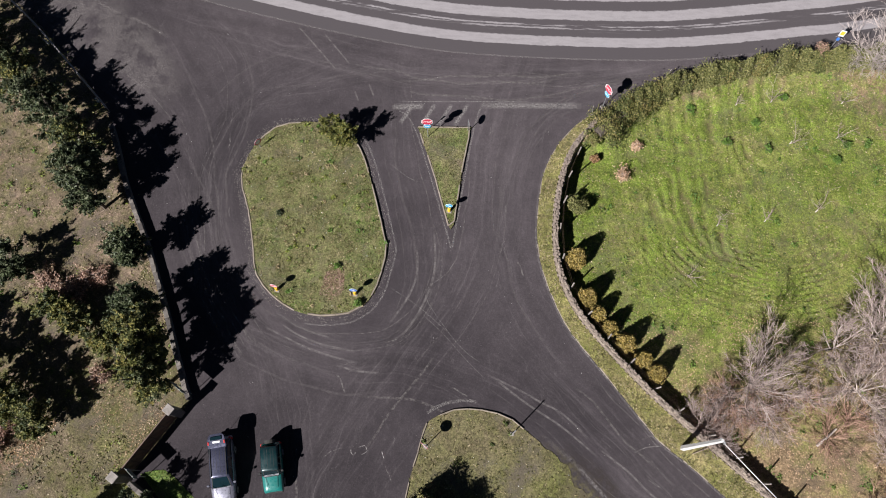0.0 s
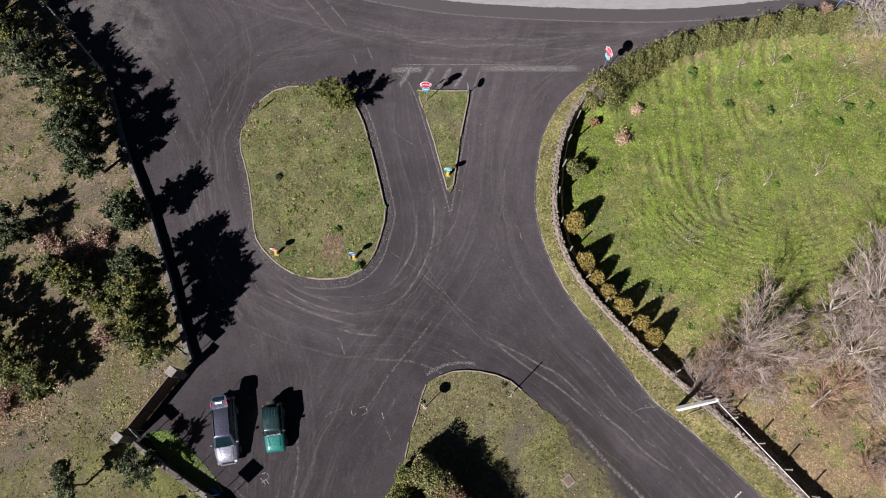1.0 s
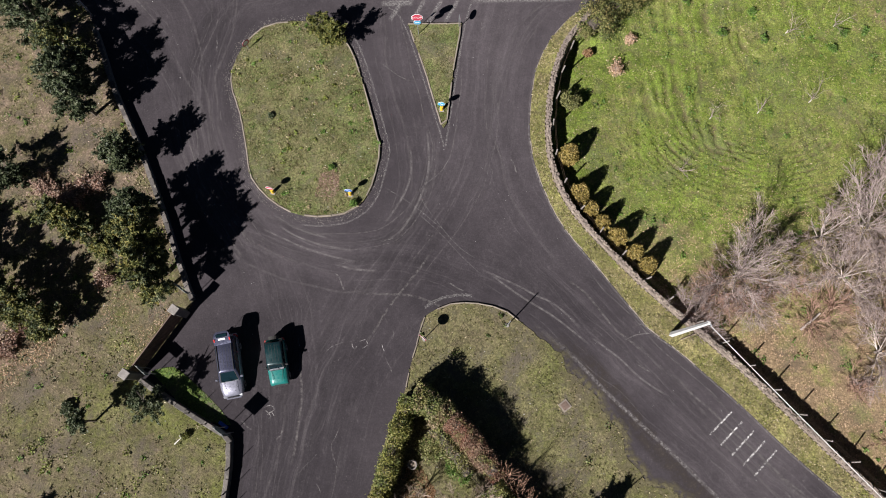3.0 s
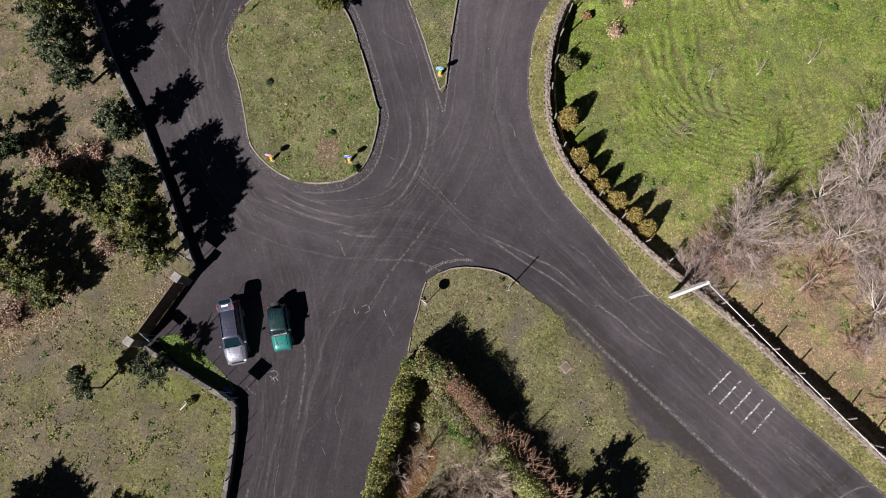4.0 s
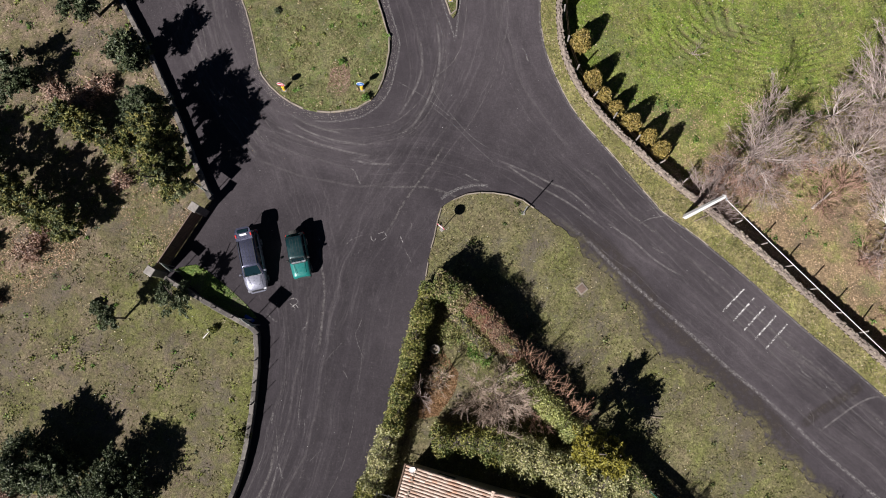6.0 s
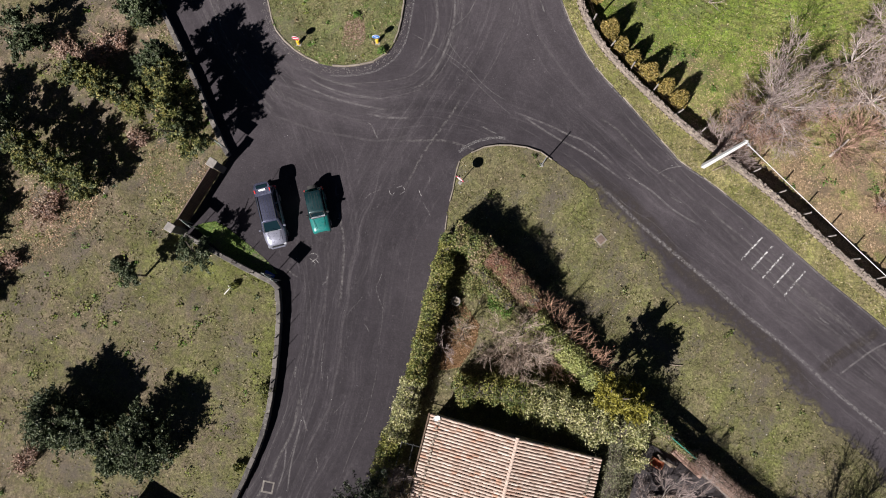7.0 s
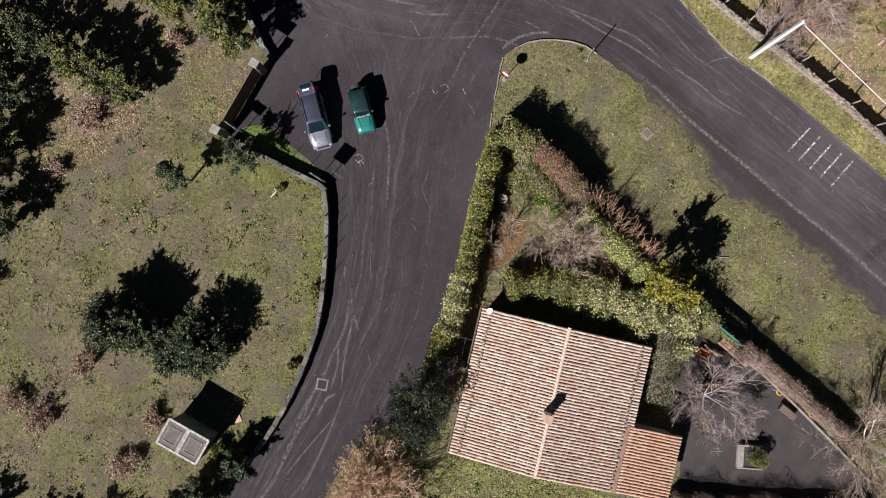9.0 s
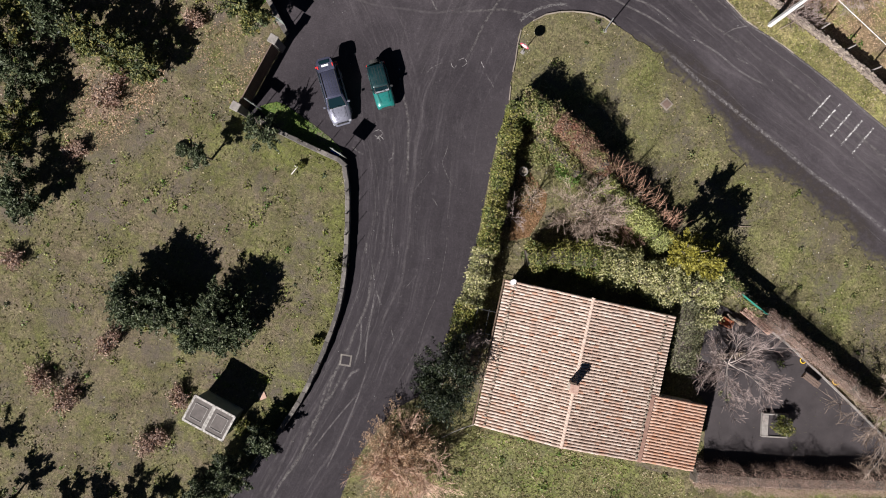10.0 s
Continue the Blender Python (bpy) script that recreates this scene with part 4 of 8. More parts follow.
def hedge(name, line, width, h, material, label, seed, leaf=0.13, density=170, z=0.1, rough=0.25, group=""):
    """A clipped or grown-out hedge: stems inside, a skin and depth of leaves."""
    r = np.random.default_rng(seed)
    line = spline(line, 0.4)
    ob = thing(name, pose(line[0][0], line[0][1], z), label, "hedge", group)
    o = line[0].copy()
    bm = fresh()
    for q in line[::2]:
        for k in range(2):
            e = r.normal(0, width * 0.14, 2)
            base = (q[0] - o[0], q[1] - o[1], -0.05)
            tube(bm, [base, (base[0] + e[0], base[1] + e[1], h * 0.55), (base[0] + 2 * e[0], base[1] + 2 * e[1], h * 0.9)], [0.03, 0.02, 0.008], 4)
    tagged(part("stems", bm, M["bark"], ob), kind="stuff")
    rings = [(q[0] - o[0], q[1] - o[1]) for q in line[::2]]
    # solid core added out of sight so that no sun passes through the leaves
    wide, tall = max(0.18, 0.37 - 0.2 * rough), 0.88 - 0.3 * rough
    core = fresh()
    loops = []
    for i, (cx, cy) in enumerate(rings):
        a, b = rings[max(i - 1, 0)], rings[min(i + 1, len(rings) - 1)]
        n = math.hypot(b[0] - a[0], b[1] - a[1]) or 1.0
        sx, sy = -(b[1] - a[1]) / n, (b[0] - a[0]) / n
        loops.append([core.verts.new((cx + sx * u * width * r.uniform(0.92, 1.08) * wide, cy + sy * u * width * r.uniform(0.92, 1.08) * wide, h * v * r.uniform(0.9, 1.05))) for u, v in ((-1, 0), (-1, tall * 0.75), (-0.6, tall), (0.6, tall), (1, tall * 0.75), (1, 0))])
    for a, b in zip(loops, loops[1:]):
        for k in range(5):
            core.faces.new((a[k], a[k + 1], b[k + 1], b[k]))
    core.faces.new(loops[0])
    core.faces.new(loops[-1][::-1])
    part("shade_core", core, M["bark"], ob, "solid core added inside the hedge to block light")
    seg = np.concatenate([[0], np.cumsum(np.linalg.norm(np.diff(line[:, :2], axis=0), axis=1))])
    n = int(seg[-1] * density * 2.0 * (width + h))
    s = r.uniform(0, seg[-1], n)
    px, py = np.interp(s, seg, line[:, 0]), np.interp(s, seg, line[:, 1])
    t = np.gradient(line[:, :2], axis=0)
    t /= np.linalg.norm(t, axis=1, keepdims=True)
    tx, ty = np.interp(s, seg, t[:, 0]), np.interp(s, seg, t[:, 1])
    wav = np.array([noise.noise((a * 0.9, b * 0.9, seed)) for a, b in zip(px, py)])
    wav2 = np.array([noise.noise((a * 2.3, b * 2.3, seed + 5)) for a, b in zip(px, py)])
    hw = width / 2 * (1 + rough * wav * 1.2 + rough * 0.6 * wav2)
    hh = h * (1 + rough * wav2 * 0.7 + rough * 0.6 * wav)
    a = r.uniform(0, math.pi, n)
    q = r.uniform(0.55, 1.05, n) ** 0.7
    c, d = np.cos(a), np.sin(a)
    sq = np.maximum(np.abs(c), np.abs(d)) ** 0.55
    u, v = hw * q * c / sq, hh * np.clip(q * d / sq, 0.05, 1.08)
    fuzz = np.array([noise.noise((a * 3.1, b * 3.1, c * 3.1)) for a, b, c in zip(px + u, py, v)])
    u = u * (1 + rough * 0.5 * fuzz) + r.normal(0, 0.05 + 0.12 * rough, n)
    v = np.maximum(v * (1 + rough * 0.45 * fuzz) + r.normal(0, 0.03 + 0.12 * rough, n), 0.03)
    pts = np.stack([px - ty * u - o[0], py + tx * u - o[1], v], 1)
    part("foliage", leaf_mesh("foliage", pts, leaf * 0.485, material, 0.2, seed, 2.4), material, ob)
    return ob


def fan_grass(x, y, h, count, label, seed, group):
    """A tussock of long arching dry stalks."""
    r = np.random.default_rng(seed)
    ob = thing("pampas_grass", pose(x, y, 0.1), label, "grass", group)
    for half in range(1):
        bm = fresh()
        for k in range(count):
            a, reach = r.normal(0.84, 0.9), h * r.uniform(0.15, 0.5)
            top = h * r.uniform(0.75, 1.1)
            b0 = r.normal(0, 0.22, 2)
            tube(bm, [(b0[0], b0[1], 0), (b0[0] + math.cos(a) * reach * 0.4, b0[1] + math.sin(a) * reach * 0.4, top * 0.6), (b0[0] + math.cos(a) * reach, b0[1] + math.sin(a) * reach, top * 0.92)], [0.006, 0.006, 0.005], 3)
        tagged(part("stalk_tuft", bm, M["cane"], ob), kind="stuff")
    return ob


def brush_heap(x, y, size, label, seed, z=0.03, material="dead_mix"):
    """A withered bush: arching thin stems that carry clusters of dead leaves."""
    r = np.random.default_rng(seed)
    ob = thing("withered_bush", pose(x, y, z, 0, 0, r.uniform(0, 180)), label, "bush", "withered bushes")
    tall = 0.55 + 0.35 * size
    tips = []
    for half in range(2):
        bm = fresh()
        for k in range(30):
            a, q = r.uniform(0, math.tau), r.normal(0, size * 0.22, 2)
            reach, top = size * r.uniform(0.25, 0.75), tall * r.uniform(0.45, 1.0)
            tip = np.array([q[0] + math.cos(a) * reach, (q[1] + math.sin(a) * reach) * 0.75, top * 0.85])
            tube(bm, [(q[0], q[1] * 0.75, 0), (q[0] + math.cos(a) * reach * 0.45, (q[1] + math.sin(a) * reach * 0.45) * 0.75, top), tuple(tip)], [0.014, 0.01, 0.006], 3)
            tips.append(tip)
        tagged(part("stem_tangle", bm, M["pampas" if half else "twig"], ob), kind="stuff")
    tips = np.array(tips)
    n = int(900 * size * size) + 350
    pick = tips[r.integers(0, len(tips), n)]
    t = r.uniform(0.45, 1.05, (n, 1))
    pts = pick * np.hstack([t, t, np.sqrt(t)]) + r.normal(0, 0.075, (n, 3))
    pts[:, 2] = np.maximum(pts[:, 2], 0.03)
    tagged(part("dead_leaves", leaf_mesh("dead_leaves", pts, 0.062, M[material], 0.2, seed, 2.2), M[material], ob), kind="stuff")
    return ob


def shrub(name, x, y, rad, h, material, label, seed, leaf=0.12, count=900, z=0.0, group="", category="shrub", peak=1.0):
    """A round bush of leafy sprays on thin stems."""
    r = np.random.default_rng(seed)
    ob = thing(name, pose(x, y, z), label, category, group)
    bm = fresh()
    for k in range(7):
        a = k * math.tau / 7 + r.uniform(-0.3, 0.3)
        e = np.array([math.cos(a), math.sin(a)]) * rad * r.uniform(0.4, 0.8)
        tube(bm, [(0, 0, -0.05), (e[0] * 0.5, e[1] * 0.5, h * 0.4), (e[0], e[1], h * 0.75)], [0.025, 0.016, 0.006], 4)
    tagged(part("stems", bm, M["bark"], ob), kind="stuff")
    clumps = []
    for k in range(16):
        a, q = r.uniform(0, math.tau), math.sqrt(r.uniform(0, 1)) * 0.72
        top = h * (0.25 + 0.6 * r.uniform(0.3, 1) * (1 - q ** 2) ** (0.5 * peak))
        clumps.append((q * rad * math.cos(a), q * rad * math.sin(a), top, rad * r.uniform(0.3, 0.45)))
    pts = clump_points(r, clumps, 2.4 * count / 16 / (0.14 * rad * rad))
    pts[:, 2] = np.maximum(pts[:, 2], 0.03)
    part("foliage", leaf_mesh("foliage", pts, leaf * 0.5, material, 0.25, seed, 2.4), material, ob)
    return ob


def cone_shrub(name, x, y, rad, h, material, label, seed, z=0.0, group="", category="shrub"):
    """A dense pointed evergreen: a short stem under a bulging cone of small leaves."""
    r = np.random.default_rng(seed)
    ob = thing(name, pose(x, y, z), label, category, group)
    bm = fresh()
    tube(bm, [(0, 0, -0.1), (0.02, 0, h * 0.4), (0, 0.02, h * 0.85)], [0.06, 0.05, 0.015], 6)
    part("trunk", bm, M["bark"], ob)
    n = int(2700 * rad * h)
    t = 1 - np.sqrt(r.uniform(0, 1, n))
    a = r.uniform(0, math.tau, n)
    lump = np.array([noise.noise((3.0 * math.cos(q), 3.0 * math.sin(q), 4.0 * w + seed)) for q, w in zip(a, t)])
    w = rad * (1 - t) ** 0.55 * np.minimum(1.0, 0.55 + 4.0 * t) * (0.95 + 0.45 * lump) * r.uniform(0.55, 1.05, n) ** 0.4
    pts = np.stack([w * np.cos(a), w * np.sin(a), h * (0.06 + 0.94 * t)], 1) + r.normal(0, 0.03, (n, 3))
    part("foliage", leaf_mesh("foliage", pts, 0.06, material, 0.1, seed, 2.2), material, ob)
    return ob


def branch_mesh(r, h, spread, levels, kids, rad, up=0.55, first=5, stemmed=True):
    """Bare branching: limbs (first) and fine twigs (second), as three-sided tubes that fork and bend upwards."""
    wood = ([], []), ([], [])

    def put(a, b, r0, r1, level):
        verts, faces = wood[0 if level < 3 else 1]
        d = b - a
        n = np.linalg.norm(d)
        if n < 1e-5:
            return
        d = d / n
        p = np.cross(d, (0.3, 0.2, 0.93))
        p /= max(np.linalg.norm(p), 1e-6)
        q = np.cross(d, p)
        base = len(verts)
        for c, rr in ((a, max(r0, 0.0085)), (b, max(r1, 0.0065))):
            for k in range(3):
                verts.append(tuple(c + rr * (p * math.cos(k * math.tau / 3) + q * math.sin(k * math.tau / 3))))
        for k in range(3):
            faces.append((base + k, base + (k + 1) % 3, base + 3 + (k + 1) % 3, base + 3 + k))

    def grow(a, d, length, r0, level):
        steps = 4 if level == 1 else 3 if level < levels else 1 if level > 3 else 2
        p, dd = a, d
        for s in range(steps):
            dd = dd + r.normal(0, 0.15, 3)
            dd[2] += 0.06
            dd /= np.linalg.norm(dd)
            b = p + dd * length / steps
            ra, rb = r0 * (1 - 0.6 * s / steps), r0 * (1 - 0.6 * (s + 1) / steps)
            put(p, b, ra, rb, level)
            if level < levels:
                for k in range(kids + (level > 1)):
                    if r.random() < (0.55 if s == 0 else 0.0) + (0.12 if level > 2 else 0.06):
                        continue
                    side = dd + r.normal(0, 0.46, 3)
                    side[2] = side[2] * 0.75 + 0.1
                    side /= np.linalg.norm(side)
                    at = p + (b - p) * r.uniform(0.3, 1.0)
                    grow(at, side, length * r.uniform(0.42, 0.62), rb * 0.6, level + 1)
            p = b

    base = np.zeros(3)
    if stemmed:
        top = np.array([r.normal(0, 0.04) * h, r.normal(0, 0.04) * h, h * 0.2])
        put(base, top, rad * 1.15, rad, 1)
        base = top
    for k in range(first):
        a = k * math.tau / first + r.uniform(-0.4, 0.4)
        lift = min(0.9, max(0.15, up + r.normal(0, 0.13)))
        d = np.array([math.cos(a) * (1 - lift), math.sin(a) * (1 - lift), lift])
        d = d / np.linalg.norm(d)
        length = min(h * 0.78 / max(d[2], 0.2), spread / max(math.hypot(d[0], d[1]), 0.2)) * 0.8
        grow(base, d, length, rad * 0.62, 1)
    return wood


def bare_tree(name, x, y, h, spread, label, seed, material="twig", levels=4, kids=2, rad=0.09, up=0.55, first=6, z=0.0, group="", trunk="bark", stemmed=True, category="tree", limbs=""):
    r = np.random.default_rng(seed)
    ob = thing(name, pose(x, y, z), label, category, group)
    if stemmed:
        bm = fresh()
        tube(bm, [(0, 0, -0.1), (0.01 * h, 0, h * 0.12), (0, 0.01 * h, h * 0.22)], [rad * 1.5, rad * 1.2, rad], 7)
        part("trunk", bm, M[trunk], ob)
    thick, fine = branch_mesh(r, h, spread, levels, kids, rad, up, first, stemmed)
    tagged(part("branchwork", mesh_of("branchwork", *thick, M[limbs or material]), None, ob), kind="" if stemmed else "stuff")
    if fine[0]:
        tagged(part("fine_twig", mesh_of("fine_twig", *fine, M[material]), None, ob), kind="stuff")
    return ob


def tufts(name, points, size, material, label, seed, blades=4, category="grass"):
    """Grass tufts and weeds as one sheet of blades."""
    r = np.random.default_rng(seed)
    p = np.repeat(np.asarray(points, float), blades, axis=0)
    p = p + r.normal(0, size * 0.45, p.shape) * np.array([1, 1, 0.25])
    p[:, 2] += size * 0.12
    return tagged(new(name, leaf_mesh(name, p, size, material, 0.75, seed, 1.8)), label, category, "", "stuff")


# ---------------------------------------------------------------- walls
def sweep(name, line, profile, material):
    """A wall body: the profile (offset to the left, z) swept along a line."""
    rails = [offset(line, d) for d, _ in profile]
    verts, faces, n, k = [], [], len(line), len(profile)
    for i in range(n):
        for j, (_, z) in enumerate(profile):
            verts.append((rails[j][i][0], rails[j][i][1], z))
    for i in range(n - 1):
        for j in range(k):
            faces.append((i * k + j, i * k + (j + 1) % k, (i + 1) * k + (j + 1) % k, (i + 1) * k + j))
    faces += [tuple(range(k)), tuple(range((n - 1) * k, n * k))[::-1]]
    me = mesh_of(name, verts, faces, material)
    bm = fresh()
    bm.from_mesh(me)
    bmesh.ops.recalc_face_normals(bm, faces=bm.faces)
    bm.to_mesh(me)
    bm.free()
    return me


def rough_block(name, sx, sy, sz, material, seed, cut=0.18):
    """An uneven stone standing on z = 0."""
    r = random.Random(seed)
    bm = fresh()
    box(bm, sx, sy, sz, None, min(sx, sy, sz) * cut)
    for v in bm.verts:
        v.co += Vector((r.uniform(-1, 1) * sx, r.uniform(-1, 1) * sy, r.uniform(-1, 1) * sz)) * 0.07
    return from_bm(name, bm, material)


def along(line, step, d=0.0):
    """Places along a line: x, y and the heading in degrees."""
    l = offset(line, d)
    pos = np.concatenate([[0], np.cumsum(np.linalg.norm(np.diff(l, axis=0), axis=1))])
    out = []
    for s in np.arange(step / 2, pos[-1], step):
        a = [np.interp(s - 0.2, pos, l[:, k]) for k in (0, 1)]
        b = [np.interp(s + 0.2, pos, l[:, k]) for k in (0, 1)]
        out.append(((a[0] + b[0]) / 2, (a[1] + b[1]) / 2, math.degrees(math.atan2(b[1] - a[1], b[0] - a[0]))))
    return out


def coped_wall(name, line, h, width, label, step=0.9, seed=3):
    """Lava block wall with separate coping stones."""
    ob = tagged(new(name, sweep(name, line, [(-width / 2, -0.4), (width / 2, -0.4), (width / 2, h), (-width / 2, h)], M["darkstone"])), label, "wall", "", "structure")
    r = random.Random(seed)
    meshes = [rough_block("coping_stone", step * 0.985, width + 0.02, 0.10, M["coping"], seed + k, 0.15) for k in range(4)]
    for x, y, a in along(line, step):
        if abs(x) < 40 and -34 < y < 34:
            c = new("coping_stone", meshes[r.randrange(4)])
            c.parent = ob
            c.matrix_basis = pose(x + r.uniform(-0.012, 0.012), y + r.uniform(-0.012, 0.012), h + r.uniform(-0.012, 0.012), r.uniform(-2.5, 2.5), r.uniform(-1.5, 1.5), a + r.uniform(-2.5, 2.5))
    return ob


coped_wall("wall_west", LEFT_WALL[LEFT_WALL[:, 1] < 21.5], 0.44, 0.27, "dark lava block wall with worn coping stones", 0.55)
coped_wall("wall_park", PARK_WALL, 0.6, 0.25, "grey lava block wall with weathered coping stones", 0.7, 9)

field_wall = tagged(new("wall_field", sweep("wall_field", FIELD_WALL, [(0.04, -1.8), (0.46, -1.8), (0.38, 0.28), (0.07, 0.28)], M["mortar"])), "low dry lava stone wall between verge and field", "wall", "", "structure")


def wall_stones():
    r = random.Random(4)
    shapes = [rough_block("stone", r.uniform(0.10, 0.21), r.uniform(0.08, 0.15), r.uniform(0.06, 0.13), M["stone"], 40 + k, 0.15) for k in range(10)]
    rest, count = fresh(), 0
    for row, d in enumerate((0.11, 0.22, 0.33, 0.16, 0.28)):
        for x, y, a in along(FIELD_WALL, 0.21, d):
            if x > 34:
                continue
            m = pose(x + r.uniform(-0.05, 0.05), y + r.uniform(-0.05, 0.05), 0.22 + r.uniform(0, 0.1), r.uniform(-8, 8), r.uniform(-8, 8), a + r.uniform(-25, 25))
            me = shapes[r.randrange(10)]
            if row < 2 and -2 < y < 15:
                s = new("stone", me)
                s.parent, s.matrix_basis = field_wall, m
            else:
                old = len(rest.verts)
                rest.from_mesh(me)
                rest.verts.ensure_lookup_table()
                for v in rest.verts[old:]:
                    v.co = m @ v.co
    for z in (-0.05, 0.08, -0.6, -0.9):
        for x, y, a in along(FIELD_WALL, 0.36, 0.03 if z > -0.5 else 0.45):
            if x < 30:
                m = pose(x, y, z + r.uniform(-0.03, 0.03), r.uniform(-8, 8), r.uniform(-8, 8), a + r.uniform(-12, 12))
                old = len(rest.verts)
                rest.from_mesh(shapes[r.randrange(10)])
                rest.verts.ensure_lookup_table()
                for v in rest.verts[old:]:
                    v.co = m @ v.co
    tagged(part("stone_courses", rest, M["stone"], field_wall), kind="stuff")


wall_stones()


def field_posts():
    """Leaning concrete fence stakes on the field side, with two wires."""
    r = random.Random(8)
    bm = fresh()
    box(bm, 0.09, 0.09, 1.75, None, 0.015)
    me = from_bm("fence_post", bm, M["concrete"])
    tops = []
    for i, (x, y, a) in enumerate(along(FIELD_WALL, 2.05, 0.62)):
        if x > 33 or y > 22:
            continue
        p = tagged(new("fence_post", me), "weathered concrete fence stake behind the field wall", "fence post", "field fence posts")
        p.matrix_basis = pose(x, y, -0.75, r.uniform(-5, 5), r.uniform(-5, 5), a)
        tops.append((x, y, 0.85))
    for z in (0.0, -0.4):
        bm = fresh()
        tube(bm, [(x, y, t + z - 0.05) for x, y, t in tops], 0.006, 3)
        solid("fence_wire", bm, M["iron"], "thin rusty fence wire between stakes", "wire", "field fence wires")


field_posts()


# ---------------------------------------------------------------- gate
def pillar(x, y, h, yaw, label):
    ob = thing("gate_pillar", pose(x, y, 0, 0, 0, yaw), label, "pillar", "gate pillars")
    part("shaft", box(fresh(), 0.46, 0.46, h, None, 0.02), M["darkstone"], ob)
    part("cap", box(fresh(), 0.56, 0.56, 0.11, pose(0, 0, h), 0.03), M["concrete"], ob, "pale concrete cap")
    return ob


yaw = math.degrees(math.atan2(GATE_N[1] - GATE_S[1], GATE_N[0] - GATE_S[0]))
pillar(*GATE_N, 2.0, yaw, "square lava stone gate pillar with a pale cap")
pillar(*GATE_S, 2.1, yaw, "square lava stone gate pillar with a pale cap")


def gate():
    """A sliding gate: one frame of five panels filled with thin upright bars."""
    length = math.hypot(GATE_N[0] - GATE_S[0], GATE_N[1] - GATE_S[1]) - 0.5
    ob = thing("iron_gate", pose((GATE_N[0] + GATE_S[0]) / 2, (GATE_N[1] + GATE_S[1]) / 2, 0.06, 0, 0, yaw), "closed rusty iron gate with five panels of thin upright bars", "gate")
    for z, w, d in ((1.78, 0.075, 0.06), (0.06, 0.06, 0.08)):
        part("rail", box(fresh(), length, w, d, pose(0, 0, z), 0.008), M["rust"], ob)
    bar = from_bm("bar", box(fresh(), 0.026, 0.02, 1.68, None), M["iron"])
    part("sheet", box(fresh(), length - 0.08, 0.008, 1.62, pose(0, 0.02, 0.14)), M["rust_sheet"], ob, "thin rust-brown backing sheet")
    for k in range(6):
        x = -length / 2 + 0.03 + k * (length - 0.06) / 5
        part("stile", box(fresh(), 0.055, 0.055, 1.7, pose(x, 0, 0.1), 0.006), M["iron"], ob)
        if k < 5:
            for i in range(1, 10):
                o = part("bar", bar, None, ob)
                o.matrix_basis = pose(x + i * (length - 0.06) / 50, -0.012, 0.12)
    return ob


gate()

# ---------------------------------------------------------------- house
HOUSE = pose(0.2, -19.5, 0.1, 0, 0, -15.2)
HX, HY, EAVE, RIDGE = 5.15, 4.5, 2.4, 3.3


def cover_tile(material):
    """One half-round clay tile, wider at its lower end, along +x downhill."""
    verts, faces = [], []
    for x, r in ((0.0, 0.064), (0.40, 0.079)):
        for k in range(6):
            a = math.pi * k / 5
            verts.append((x, -r * math.cos(a), r * math.sin(a) * 0.85))
    for k in range(5):
        faces.append((k, k + 1, 7 + k, 6 + k))
    for x, r in ((0.40, 0.064),):
        for k in range(6):
            a = math.pi * k / 5
            verts.append((x - 0.004, -r * math.cos(a), r * math.sin(a) * 0.82))
    for k in range(5):
        faces.append((6 + k, 7 + k, 13 + k, 12 + k))
    return mesh_of("tile", verts, faces, material)


TILE, TILE_RED = cover_tile(M["tile"]), cover_tile(M["tile_red"])


def tiled_slope(owner, m, length, width, pick, tile=None):
    """Rows of cover tiles down a slope: x downhill, y along the ridge; troughs between them."""
    tile = tile or TILE
    rows, cols = int(width / 0.184), int(length / 0.33)
    r = random.Random(int(length * 100 + width))
    rest = fresh()
    for i in range(rows):
        y = -width / 2 + 0.092 + i * width / rows
        for j in range(cols + 1):
            x = length - 0.37 - j * 0.33
            if x < -0.12:
                continue
            t = m @ pose(x + r.uniform(-0.012, 0.012), y + r.uniform(-0.012, 0.012), 0.035 + r.uniform(0, 0.012), r.uniform(-2, 2), 2.2, r.uniform(-1.6, 1.6))
            if pick(i, j):
                o = new("tile", tile)
                o.parent, o.matrix_basis = owner, t
            else:
                old = len(rest.verts)
                rest.from_mesh(tile)
                rest.verts.ensure_lookup_table()
                for v in rest.verts[old:]:
                    v.co = t @ v.co
    tagged(part("tile_field", rest, tile.materials[0], owner), kind="stuff")
    bm = fresh()
    strip = []
    for i in range(rows * 4 + 1):
        y = -width / 2 + i * width / rows / 4
        z = (0.015, -0.02, -0.04, -0.02)[(i + 2) % 4]
        strip.append((bm.verts.new(m @ Vector((0, y, z))), bm.verts.new(m @ Vector((length - 0.05, y, z)))))
    for a, b in zip(strip, strip[1:]):
        bm.faces.new((a[0], a[1], b[1], b[0]))
    part("tile_underlay", bm, tile.materials[0], owner, "shaded troughs of channel tiles")


def gable_prism(bm, x0, x1, xr, y0, y1, z0, ze, zr):
    """House walls with two gables (at y0 and y1), ridge along y."""
    pts = [(x0, z0), (x1, z0), (x1, ze), (xr, zr), (x0, ze)]
    a = [bm.verts.new((x, y0, z)) for x, z in pts]
    b = [bm.verts.new((x, y1, z)) for x, z in pts]
    bm.faces.new(a)
    bm.faces.new(b[::-1])
    for i in range(5):
        j = (i + 1) % 5
        bm.faces.new((a[j], a[i], b[i], b[j]))
    return bm


